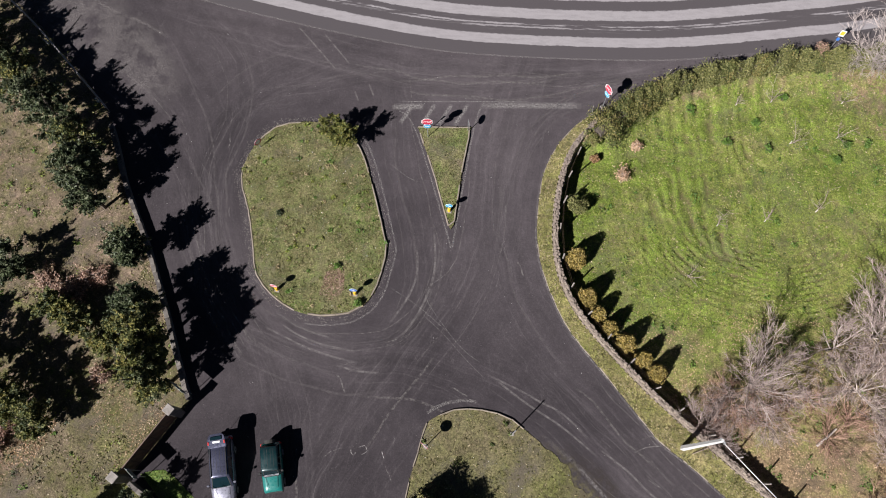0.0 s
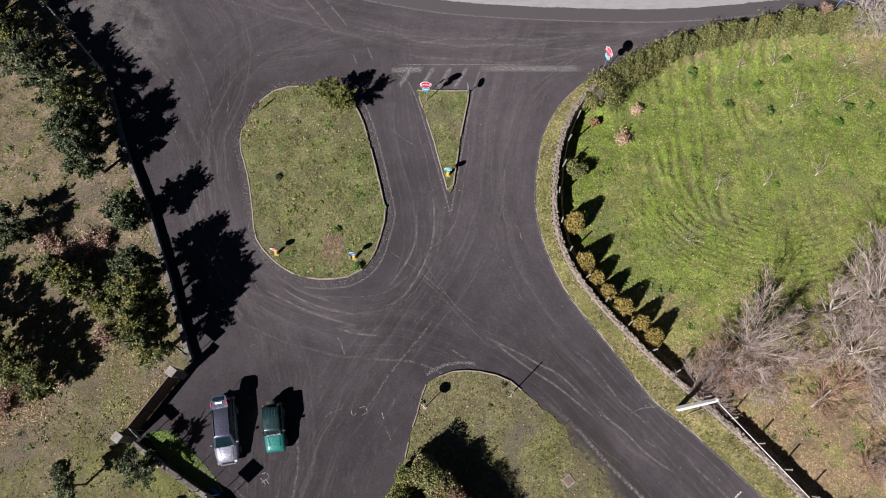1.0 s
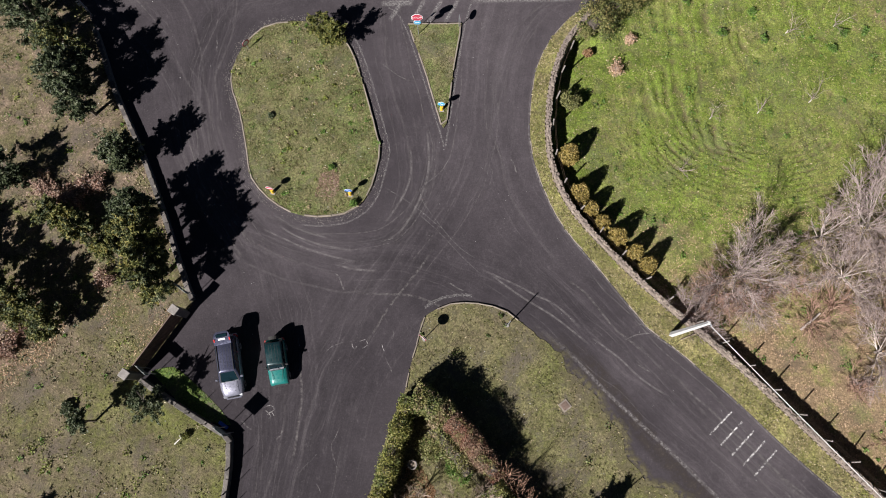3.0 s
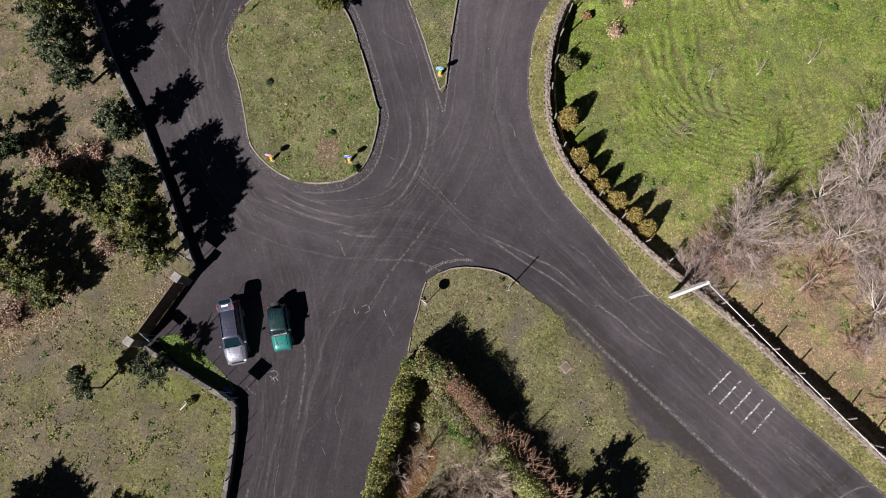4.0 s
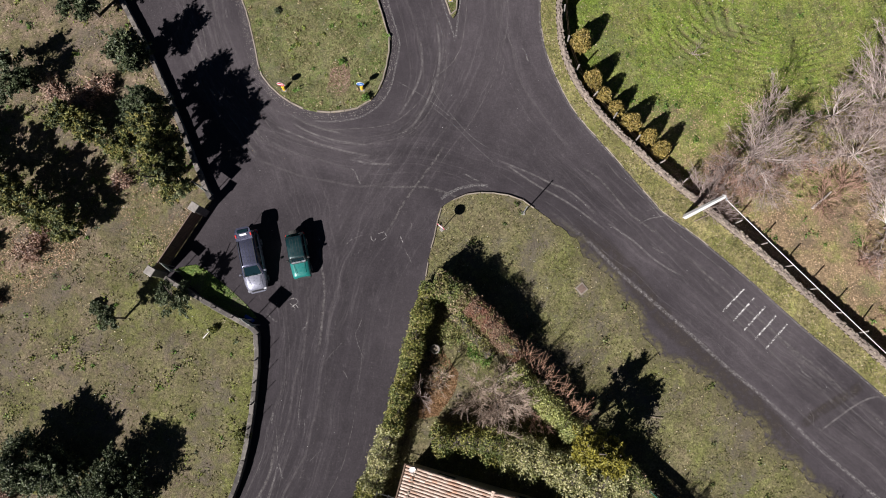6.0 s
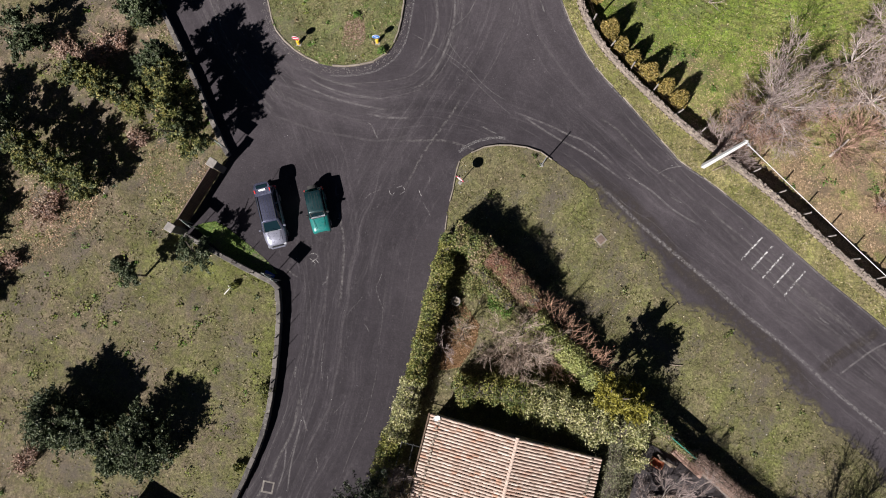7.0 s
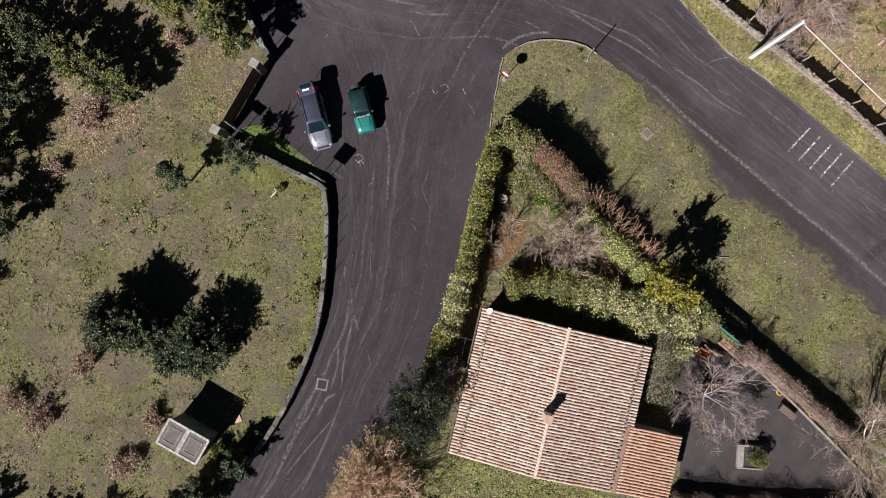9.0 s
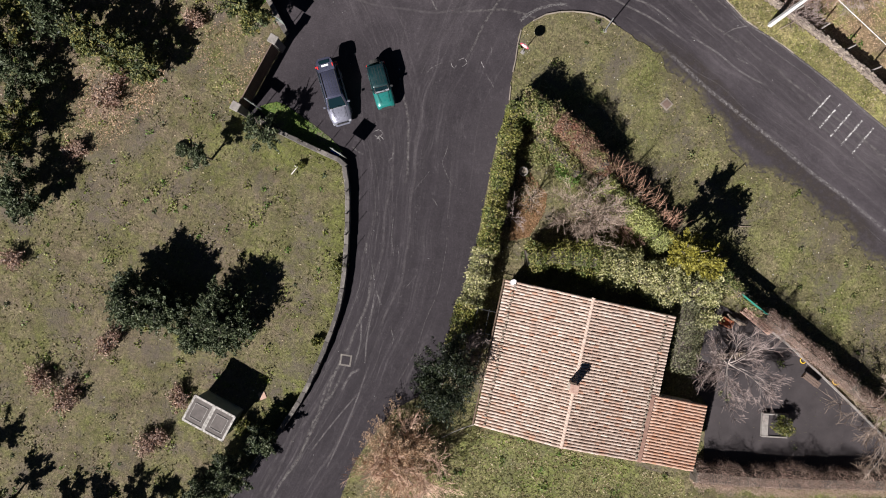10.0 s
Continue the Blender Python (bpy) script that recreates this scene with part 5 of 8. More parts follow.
def house():
    ob = thing("house", HOUSE, "single-storey house with a bleached clay tile roof", "house")
    part("wall", gable_prism(fresh(), -HX + 0.45, HX - 0.45, 0.1, -HY + 0.3, HY - 0.3, -0.2, EAVE - 0.02, RIDGE - 0.16), M["plaster"], ob)
    slope = math.atan2(RIDGE - EAVE, HX)
    run = math.hypot(RIDGE - EAVE, HX)
    for side in (-1, 1):
        roof = part("roof", slab("roof", [(0.0, -HY), (run, -HY), (run, HY), (0.0, HY)], -0.12, -0.05, M["plaster"]), None, ob)
        roof.matrix_basis = pose(0.1, 0, RIDGE) @ (Matrix() if side > 0 else pose(0, 0, 0, 0, 0, 180)) @ pose(0, 0, 0, 0, math.degrees(slope), 0)
        tiled_slope(roof, Matrix(), run, 2 * HY, lambda i, j, s=side: j < 3)
        r = random.Random(5 + side)
        for k in range(34):
            o = part("weight_stone", WEIGHT[k % 3], None, roof)
            o.matrix_basis = pose(run - 0.55 + r.uniform(-0.05, 0.05), -HY + 0.2 + k * (2 * HY - 0.4) / 33 + r.uniform(-0.04, 0.04), 0.07, 0, 0, r.uniform(0, 90))
    for k in range(22):
        t = part("ridge_tile", RIDGE_TILE, None, ob)
        t.matrix_basis = pose(0.1, -HY + k * 2 * HY / 22, RIDGE + 0.03, 2, 0, 90)
    ch = part("chimney", box(fresh(), 0.42, 0.42, 1.35, pose(-0.1, -0.75, RIDGE - 0.25), 0.02), M["plaster"], ob)
    part("cap", box(fresh(), 0.52, 0.52, 0.07, pose(-0.1, -0.75, RIDGE + 1.1), 0.02), M["brick"], ch, "brick chimney cap")
    for side in (-1, 1):
        part("gutter", box(fresh(), 0.1, 2 * HY, 0.08, pose(side * (HX + 0.08) + 0.05, 0, EAVE - 0.14), 0.02), M["iron"], ob, "dark rusty eaves gutter")
    for k, (x, w) in enumerate(((-2.6, 1.0), (2.4, 1.0))):
        for y in (HY - 0.3, -HY + 0.3):
            win = part("window", box(fresh(), w + 0.16, 0.1, 1.26, pose(x, y, 0.92), 0.01), M["concrete"], ob)
            part("pane", box(fresh(), w, 0.04, 1.1, pose(x, y + (0.045 if y > 0 else -0.045), 1.0)), M["glass"], win)
    d = part("door", box(fresh(), 1.0, 0.1, 2.1, pose(0.3, -HY + 0.3, 0.0), 0.01), M["wood"], ob)
    return ob


WEIGHT = [rough_block("weight_stone", 0.13 + 0.03 * k, 0.12, 0.08, M["mortar"], 70 + k) for k in range(3)]
RIDGE_TILE = mesh_of("ridge_tile", [(x, -r * math.cos(math.pi * k / 6), r * math.sin(math.pi * k / 6) * 0.7) for x, r in ((0.0, 0.10), (0.45, 0.115)) for k in range(7)], [(k, k + 1, 8 + k, 7 + k) for k in range(6)], M["tile_pale"])
house()


def annex():
    """Lower tiled lean-to on the south-east corner."""
    m = HOUSE @ pose(6.45, -2.42, 0)
    ob = thing("lean_to", m, "small lean-to with an orange-red tile roof beside the house", "building")
    part("wall", gable_prism(fresh(), -1.25, 1.6, 0.0, -1.85, 1.85, -0.2, 1.95, 2.05), M["plaster"], ob)
    roof = part("roof", slab("roof", [(0, -2.05), (3.35, -2.05), (3.35, 2.05), (0, 2.05)], -0.1, -0.05, M["plaster"]), None, ob)
    roof.matrix_basis = pose(-1.45, 0, 2.45, 0, 7, 0)
    tiled_slope(roof, Matrix(), 3.35, 4.1, lambda i, j: j < 8, TILE_RED)
    part("flashing", box(fresh(), 0.26, 4.15, 0.2, pose(-1.5, 0, 2.37), 0.02), M["flashing"], ob, "dark terracotta wall flashing")
    return ob


annex()

dish = thing("satellite_dish", HOUSE @ pose(-4.6, 4.3, 2.6), "small white satellite dish on the roof corner", "satellite dish")
part("mast", rod(fresh(), 0.02, 0.02, 0.75, pose(0, 0, -0.2)), M["steel"], dish)
bm = fresh()
bmesh.ops.create_uvsphere(bm, u_segments=16, v_segments=10, radius=0.34)
bmesh.ops.delete(bm, geom=[v for v in bm.verts if v.co.z > -0.2], context="VERTS")
bmesh.ops.transform(bm, matrix=pose(0, 0, 0.85, 35, 0, 40), verts=bm.verts)
part("bowl", bm, M["white"], dish)
part("feed_arm", rod(fresh(), 0.012, 0.012, 0.45, pose(0, 0, 0.5, 60, 0, 40)), M["steel"], dish)


# ---------------------------------------------------------------- cars
def loft(sections):
    """A closed skin through sections, each a list of 3D points."""
    bm = fresh()
    rings = [[bm.verts.new(p) for p in s] for s in sections]
    n = len(rings[0])
    for a, b in zip(rings, rings[1:]):
        for k in range(n):
            bm.faces.new((a[k], a[(k + 1) % n], b[(k + 1) % n], b[k]))
    bm.faces.new(rings[0])
    bm.faces.new(rings[-1][::-1])
    bmesh.ops.recalc_face_normals(bm, faces=bm.faces)
    for f in bm.faces:
        f.smooth = True
    return bm


def body_section(x, w, lo, top, crown):
    p = [(w * 0.86, lo), (w * 0.98, lo + 0.16), (w, (lo + top) / 2), (w * 0.97, top - 0.12), (w * 0.88, top - 0.02), (w * 0.5, top + crown * 0.7), (0, top + crown)]
    return [(x, y, z) for y, z in p] + [(x, -y, z) for y, z in p[-2::-1]]


def quad_panel(p, lift=0.012, inset=0.05):
    """A pane lifted off four corner points, shrunk towards its middle."""
    v = [Vector(q) for q in p]
    c = sum(v, Vector()) / 4
    n = (v[1] - v[0]).cross(v[3] - v[0]).normalized()
    if n.dot(c - Vector((0, 0, 0.9))) < 0:
        n = -n
    bm = fresh()
    outer = [bm.verts.new(q + (c - q).normalized() * inset + n * lift) for q in v]
    inner = [bm.verts.new(q + (c - q).normalized() * inset - n * 0.02) for q in v]
    bm.faces.new(outer)
    for k in range(4):
        bm.faces.new((inner[k], inner[(k + 1) % 4], outer[(k + 1) % 4], outer[k]))
    return bm


def wheel(owner, x, y, r, w):
    t = part("wheel", rod(fresh(), r, r, w, pose(x, y - w / 2 if y > 0 else y - w / 2, r, -90, 0, 0), 20), M["rubber"], owner, "dark tyre")
    t2 = fresh()
    disc(t2, r * 0.62, w + 0.02, pose(x, y, r, 90, 0, 0), 16)
    part("rim", t2, M["alloy"], t, "alloy rim")
    hub = fresh()
    disc(hub, r * 0.16, w + 0.04, pose(x, y, r, 90, 0, 0), 10)
    part("hub_cap", hub, M["plastic"], t)


def car(name, m, L, W, H, paint, roofpaint, label, hood=0.27, screen=0.17, tail=0.05, belt=0.95, rails=True, spare=False, boxy=0.0, lifted=False, screen_glass="glass"):
    ob = thing(name, m, label, "car")
    hw = W / 2
    xf, xr = L / 2, -L / 2
    lo = 0.28
    hoodz = belt - 0.06
    st = [(xr, 0.80, lo + 0.12, belt - 0.18, 0.0), (xr + 0.06 * L * (1 - boxy), 0.93, lo, belt - 0.04, 0.02), (xr + 0.16 * L, 1.0, lo - 0.04, belt, 0.02), (0.0, 1.0, lo - 0.06, belt, 0.02),
          (xf - hood * L, 1.0, lo - 0.04, belt - 0.02, 0.03), (xf - 0.14 * L, 0.98, lo - 0.02, hoodz - 0.05, 0.035), (xf - 0.045 * L, 0.86 + 0.09 * boxy, lo, hoodz - 0.12 + 0.05 * boxy, 0.03), (xf, 0.62 + 0.28 * boxy, lo + 0.12, hoodz - 0.3 + 0.1 * boxy, 0.0)]
    body = part("body", loft([body_section(x, hw * f, z0, z1, c) for x, f, z0, z1, c in st]), M[paint], ob)
    # cabin
    b0, b1 = xr + tail * L, xf - hood * L
    t0, t1 = xr + (tail + (0.055 if boxy else 0.13)) * L, b1 - screen * L
    wb, wt = hw * 0.93, hw * (0.74 + 0.08 * boxy)
    zb = belt - 0.02

    def sec(x, w, z, drop=0.0):
        return [(x, w, z), (x, w * 0.86, z + 0.035), (x, 0, z + 0.055), (x, -w * 0.86, z + 0.035), (x, -w, z)]

    low = [(b0, wb), (xr + 0.3 * L, wb), (b1 - 0.1, wb), (b1, wb * 0.9)]
    top = [(t0, wt * 0.95), (xr + 0.33 * L, wt), (t1 - 0.12, wt), (t1, wt * 0.93)]
    bm = fresh()
    rings = []
    for (xl, wl), (xt, wtt) in zip(low, top):
        rings.append([bm.verts.new(p) for p in [(xl, wl, zb)] + sec(xt, wtt, H - 0.06) + [(xl, -wl, zb)]])
    for a, b in zip(rings, rings[1:]):
        for k in range(6):
            bm.faces.new((a[k], a[k + 1], b[k + 1], b[k]))
    bm.faces.new(rings[0])
    bm.faces.new(rings[-1][::-1])
    bmesh.ops.recalc_face_normals(bm, faces=bm.faces)
    for f in bm.faces:
        f.smooth = len(f.verts) == 4 and abs(f.normal.z) > 0.6
    cabin = part("cabin", bm, M[roofpaint], ob)
    zt = H - 0.06
    part("windscreen", quad_panel([(b1, wb * 0.9, zb), (t1, wt * 0.93, zt), (t1, -wt * 0.93, zt), (b1, -wb * 0.9, zb)][::-1], 0.034, 0.1), M[screen_glass], ob)
    part("windscreen_seal", quad_panel([(b1, wb * 0.9, zb), (t1, wt * 0.93, zt), (t1, -wt * 0.93, zt), (b1, -wb * 0.9, zb)][::-1], 0.022, 0.04), M["plastic"], ob, "black screen seal")
    if lifted:
        m2 = pose(t0 - 0.02, 0, H - 0.02, 0, 14, 0)
        gate_bm = fresh()
        prof = [(0.0, 0.36), (-0.2, 0.37), (-0.5, 0.35), (-0.7, 0.31), (-0.8, 0.22)]
        tops = [gate_bm.verts.new(m2 @ Vector((x, sy * W * w, 0.09 - 0.1 * (x / 0.8) ** 4))) for sy in (1, -1) for x, w in (prof if sy > 0 else prof[::-1])]
        lows = [gate_bm.verts.new(m2 @ Vector((x, sy * W * w, -0.03))) for sy in (1, -1) for x, w in (prof if sy > 0 else prof[::-1])]
        gate_bm.faces.new(tops)
        gate_bm.faces.new(lows[::-1])
        for k in range(len(tops)):
            gate_bm.faces.new((tops[k], lows[k], lows[(k + 1) % len(tops)], tops[(k + 1) % len(tops)]))
        bmesh.ops.recalc_face_normals(gate_bm, faces=gate_bm.faces)
        lid = part("tailgate", gate_bm, M[roofpaint], ob, "raised silver-grey tailgate")
        part("rear_window", box(fresh(), 0.2, W * 0.46, 0.02, m2 @ pose(-0.56, 0, 0.078), 0.008), M["glass"], lid)
        part("number_plate", box(fresh(), 0.11, 0.42, 0.015, m2 @ pose(-0.34, 0, 0.09), 0.003), M["sign_white"], lid, "white number plate")
        for s in (1, -1):
            part("tail_light", box(fresh(), 0.2, 0.07, 0.03, m2 @ pose(-0.3, s * W * 0.325, 0.08), 0.01), M["lamp_red"], lid, "red tail lamp")
            part("gas_strut", rod(fresh(), 0.012, 0.012, 0.75, pose(b0 + 0.05, s * wb * 0.8, belt, 0, -18, 0), 6), M["plastic"], ob)
        # black panel in place of the shaded boot; the body has no opening here
        part("boot_shade_panel", quad_panel([(b0, wb, zb), (b0, -wb, zb), (t0, -wt * 0.95, zt), (t0, wt * 0.95, zt)][::-1], 0.012, 0.1), M["plastic"], ob, "black panel standing in for the shade of the open boot")
    else:
        part("rear_window", quad_panel([(b0, wb, zb), (b0, -wb, zb), (t0, -wt * 0.95, zt), (t0, wt * 0.95, zt)][::-1], 0.012, 0.13), M["glass"], ob)
    for s in (1, -1):
        xs = [(b0, t0), (xr + 0.3 * L, xr + 0.33 * L), (xr + 0.3 * L + (b1 - xr - 0.3 * L) * 0.42, xr + 0.33 * L + (t1 - xr - 0.33 * L) * 0.46), (b1 - 0.1, t1 - 0.12)]
        for (l0, u0), (l1, u1) in zip(xs, xs[1:]):
            q = [(l0, s * wb, zb), (l1, s * wb, zb), (u1, s * wt, zt), (u0, s * wt, zt)]
            part("side_window", quad_panel(q if s < 0 else q[::-1], 0.012, 0.06), M["glass"], ob)
        part("mirror", box(fresh(), 0.13, 0.18, 0.14, pose(b1 - 0.22, s * (hw + 0.06), zb + 0.02), 0.04), M["plastic" if spare else paint], ob)
        part("headlight", box(fresh(), 0.2, 0.28, 0.14, pose(xf - 0.15, s * hw * 0.66, hoodz - 0.32, 0, 20, -s * 18), 0.04), M["lamp_clear"], ob, "clear headlamp")
        part("tail_light", box(fresh(), 0.14, 0.16, 0.42, pose(xr + (0.02 if spare else 0.12), s * hw * 0.84, belt - (0.58 if spare else 0.42), 0, 0 if spare else -8, 0), 0.03), M["lamp_red"], ob, "red tail lamp")
        if rails:
            part("roof_rail", box(fresh(), 0.42 * L, 0.04, 0.05, pose((t0 + t1) / 2, s * wt * 0.86, H - 0.02), 0.01), M["plastic"], ob, "black roof rail")
        for x in (xf - 0.19 * L, xr + 0.2 * L):
            wheel(ob, x, s * (hw - 0.10), 0.32, 0.2)
        # thin black strips draw the shade of roof grooves and bonnet creases
        for f in (0.2, 0.52):
            part("groove_shade", box(fresh(), (t1 - t0) * 0.8, 0.022, 0.012, pose((t0 + t1) / 2 - 0.02, s * wt * f, H - 0.012 - 0.03 * f), 0.004), M["plastic"], ob, "black strip for the shade in a roof groove")
        part("crease_shade", box(fresh(), hood * L * 0.72, 0.018, 0.014, pose(b1 + hood * L * 0.42, s * hw * 0.5, belt - 0.012, 0, 4.5, -s * 7), 0.004), M["plastic"], ob, "black strip for the shade along a bonnet crease")
        part("door_seam", box(fresh(), 0.014, 0.012, 0.5, pose((b0 + b1) / 2, s * (hw * 1.0 - 0.004), 0.4), 0.002), M["plastic"], ob)
        part("dashboard_edge", box(fresh(), 0.12 if spare else 0.05, wb * 0.8, 0.02, pose(b1 - (0.05 if spare else 0.02), s * wb * 0.4, zb + (0.10 if spare else 0.05), 0, 30 if spare else 0, 0), 0.006), M["lamp_clear"], ob, "pale dashboard edge under the screen")
        part("wiper", rod(fresh(), 0.012, 0.012, 0.55, pose(b1 - 0.02, s * 0.3, zb + 0.06, 0, -58, 90 if s > 0 else 75), 5), M["plastic"], ob)
    part("front_bumper", box(fresh(), 0.18, W * (0.9 if spare else 0.7), 0.22, pose(xf - 0.02, 0, 0.36), 0.07), M["plastic" if spare else paint], ob)
    part("rear_bumper", box(fresh(), 0.16, W * 0.92, 0.22, pose(xr + 0.0, 0, 0.4), 0.05), M["plastic" if spare else paint], ob)
    part("grille", box(fresh(), 0.06, W * 0.5, 0.14, pose(xf - 0.02, 0, 0.62), 0.02), M["plastic"], ob, "dark radiator grille")
    if not lifted:
        part("number_plate", box(fresh(), 0.02, 0.5, 0.12, pose(xr - 0.03, 0, belt - 0.36, 0, -20, 0), 0.003), M["sign_white"], ob, "white number plate")
    if spare:
        s = fresh()
        disc(s, 0.33, 0.2, pose(xr - 0.1, 0, 0.82, 0, 90, 0), 20)
        part("spare_wheel", s, M["rubber"], ob, "spare wheel on the tail")
        part("hood_line", box(fresh(), 0.03, W * 0.7, 0.012, pose(b1 + 0.03, 0, belt + 0.005), 0.003), M["plastic"], ob)
    return ob


car("parked_car", pose(-13.57, -1.72, 0, 0, 0, -77), 3.85, 1.45, 1.45, "car_grey", "car_grey_dim", "silver-grey estate car with its tailgate raised by the gate", hood=0.25, screen=0.165, tail=0.03, lifted=True)
car("off_road_car", pose(-10.62, -1.36, 0, 0, 0, -78), 2.8, 1.22, 1.4, "car_green", "car_dark", "teal green small off-road car on the road", hood=0.33, screen=0.11, tail=0.03, belt=1.0, rails=False, spare=True, boxy=1.0, screen_glass="glass")


# ---------------------------------------------------------------- kerbs
kerb_line(island, np.vstack([ISLAND, ISLAND[:1]]), 0.10, 0.155, 0.1, seed=2)
kerb_line(triangle, np.vstack([TRIANGLE, TRIANGLE[:1]]), 0.10, 0.155, 0.08, seed=3)
kerb_line(point, POINT[(POINT[:, 0] < 6)], 0.08, 0.12, 0.2, seed=4)
kerb_line(strip, FIELD_KERB[FIELD_KERB[:, 1] > -1], 0.08, 0.06, 0.2, seed=5)

# ---------------------------------------------------------------- evergreen trees of the park
OAKS = [(-36.9, 28.3, 4.6, 1.9), (-35.3, 26.9, 4.4, 1.7), (-33.9, 25.3, 4.7, 1.8), (-32.2, 23.6, 4.7, 1.8), (-30.3, 22.1, 4.6, 1.8), (-28.2, 20.6, 4.5, 1.7), (-26.5, 19.2, 4.2, 1.4), (-25.3, 16.7, 5.2, 1.65), (-24.7, 15.0, 4.5, 1.35),
        (-21.3, 11.4, 4.3, 1.3), (-19.9, 7.7, 4.7, 1.3), (-29.3, 10.2, 3.2, 1.5), (-32.4, 4.9, 3.5, 1.5), (-30.4, 3.9, 3.9, 1.5), (-32.9, 0.8, 3.6, 1.8), (-33.4, -2.6, 3.7, 1.7), (-33.0, -7.2, 3.2, 1.5), (-35.0, -5.0, 4.0, 1.8), (-34.2, 3.0, 4.0, 1.8)]
for k, (x, y, h, s) in enumerate(OAKS):
    leafy_tree("holm_oak", x, y, h, s, M["oak" if k % 3 or k == 9 else "oak_mix"], "dark green holm oak with a ragged crown", 100 + k, 170 if k in (7, 8, 9, 10) else 106, 0.195, "park oaks", 0.03, 0.28 if x > -26 and y > 5 else 0.22)
for k, (x, y, h, s) in enumerate([(-25.8, 7.6, 2.5, 1.05), (-24.0, 6.7, 2.6, 1.15), (-22.1, 5.7, 2.5, 1.05), (-28.3, 2.5, 4.0, 1.15), (-26.8, 1.5, 3.7, 1.15), (-25.2, 0.5, 3.3, 1.1), (-19.0, 5.9, 5.4, 1.35), (-18.3, 4.3, 5.9, 1.45), (-18.2, 3.1, 5.2, 1.2)]):
    leafy_tree("young_oak", x, y, h, s, M["oak_mix"], "yellow-green young oak with a loose crown", 140 + k, 165, 0.18, "young oaks", 0.03, 0.28 if h > 4.5 else 0.22)
for k, (x, y, h, sp) in enumerate([(-26.4, -13.9, 3.9, 1.7), (-24.7, -14.5, 3.3, 1.35), (-21.0, -15.5, 3.6, 1.85), (-22.7, -16.1, 2.7, 1.35)]):
    leafy_tree("holm_oak", x, y, h, sp, M["oak"], "broad dark holm oak in a clump on the dry lawn", 150 + k, 290, 0.165, "park oaks", 0.03, 0.1)
# lighter leaves added at the south-west rim to imitate the sunlit crown edge
shrub("bush", -26.2, -15.2, 1.0, 0.8, M["oak_y"], "low yellow-green leaves added for the sunlit rim of the lawn oaks", 155, 0.12, 700, 0.03)
shrub("bush", -23.6, -16.9, 0.9, 0.7, M["oak_y"], "low yellow-green leaves added for the sunlit rim of the lawn oaks", 156, 0.12, 600, 0.03)
leafy_tree("sapling", -17.95, -4.05, 3.3, 1.1, M["oak"], "slender young holm oak at the park wall", 153, 85, 0.15, "", 0.03, 0.35)
leafy_tree("sapling", -21.8, -5.3, 2.7, 0.7, M["oak"], "slender young holm oak near the park wall", 152, 80, 0.15, "", 0.03, 0.5)
for k, (x, y, h, s) in enumerate([(-22.6, -26.0, 3.4, 1.3), (-21.0, -24.9, 3.2, 1.2), (-19.2, -23.0, 2.6, 0.9), (-24.2, -27.4, 3.0, 1.1)]):
    leafy_tree("holm_oak", x, y, h, s, M["oak"], "dark young holm oak behind the park wall", 160 + k, 140, 0.15, "park oaks", 0.03)
for k, (x, y) in enumerate([(-35.6, -26.3), (-33.2, -27.3), (-31.3, -27.6), (-29.0, -27.4), (-27.2, -28.0), (-37.2, -23.5)]):
    leafy_tree("sapling", x, y, 2.7, 0.95, M["oak_mix"], "slender young holm oak at the lawn's edge", 170 + k, 70, 0.16, "edge saplings", 0.03, 0.3)

BROWN = [(-27.3, 9.7, 0.95), (-26.1, 9.1, 1.0), (-25.2, 8.6, 0.8), (-24.5, 9.9, 0.8), (-23.6, 10.0, 0.7), (-20.9, 5.8, 0.8), (-28.2, -1.2, 1.0), (-27.6, 0.0, 0.9), (-30.4, -4.3, 0.8), (-28.8, -16.6, 1.0), (-33.4, -18.8, 1.0), (-31.8, -20.0, 1.1), (-24.5, -20.4, 0.8), (-26.8, -23.3, 0.8), (-26.0, -22.9, 0.7), (-34.8, -11.0, 0.9), (-22.4, 3.5, 0.8)]
for k, (x, y, sp) in enumerate(BROWN):
    brush_heap(x, y, sp * 1.3, "withered bush with dead reddish-brown leaves on the park lawn", 200 + k)
for k, (x, y, s, h) in enumerate([(-23.6, -4.6, 0.5, 0.5), (-13.9, -12.6, 0.6, 0.8), (-20.6, -22.3, 0.6, 1.2), (-15.6, -17.3, 0.4, 0.5), (-16.0, -6.0, 0.3, 0.4)]):
    shrub("bush", x, y, s, h, M["oak_y"] if k else M["oak"], "small green bush on the park lawn", 220 + k, 0.11, 500, 0.03, "lawn bushes")

# ---------------------------------------------------------------- field side plants
for k, (x, y, s, h) in enumerate([(7.5, 13.0, 0.8, 3.0), (8.2, 10.3, 0.75, 3.0), (8.9, 9.3, 0.62, 2.5), (9.65, 8.35, 0.62, 2.6), (10.65, 7.4, 0.75, 2.9), (11.7, 6.45, 0.66, 2.7), (12.55, 5.6, 0.68, 2.9)]):
    cone_shrub("golden_conifer", x + 0.2, y + 0.1, s * 0.98, h * 0.86, M["golden"], "bushy golden-bronze conifer behind the field wall", 240 + k, -1.05, "golden conifers", "conifer")
shrub("bush", 7.8, 17.2, 0.8, 1.6, M["hedge_n"], "olive green bush behind the field wall", 250, 0.12, 1200, -1.2)
shrub("bush", 9.1, 20.9, 0.35, 0.6, M["orange_litter"], "small rust red bush in the field corner", 251, 0.1, 500, -1.0)
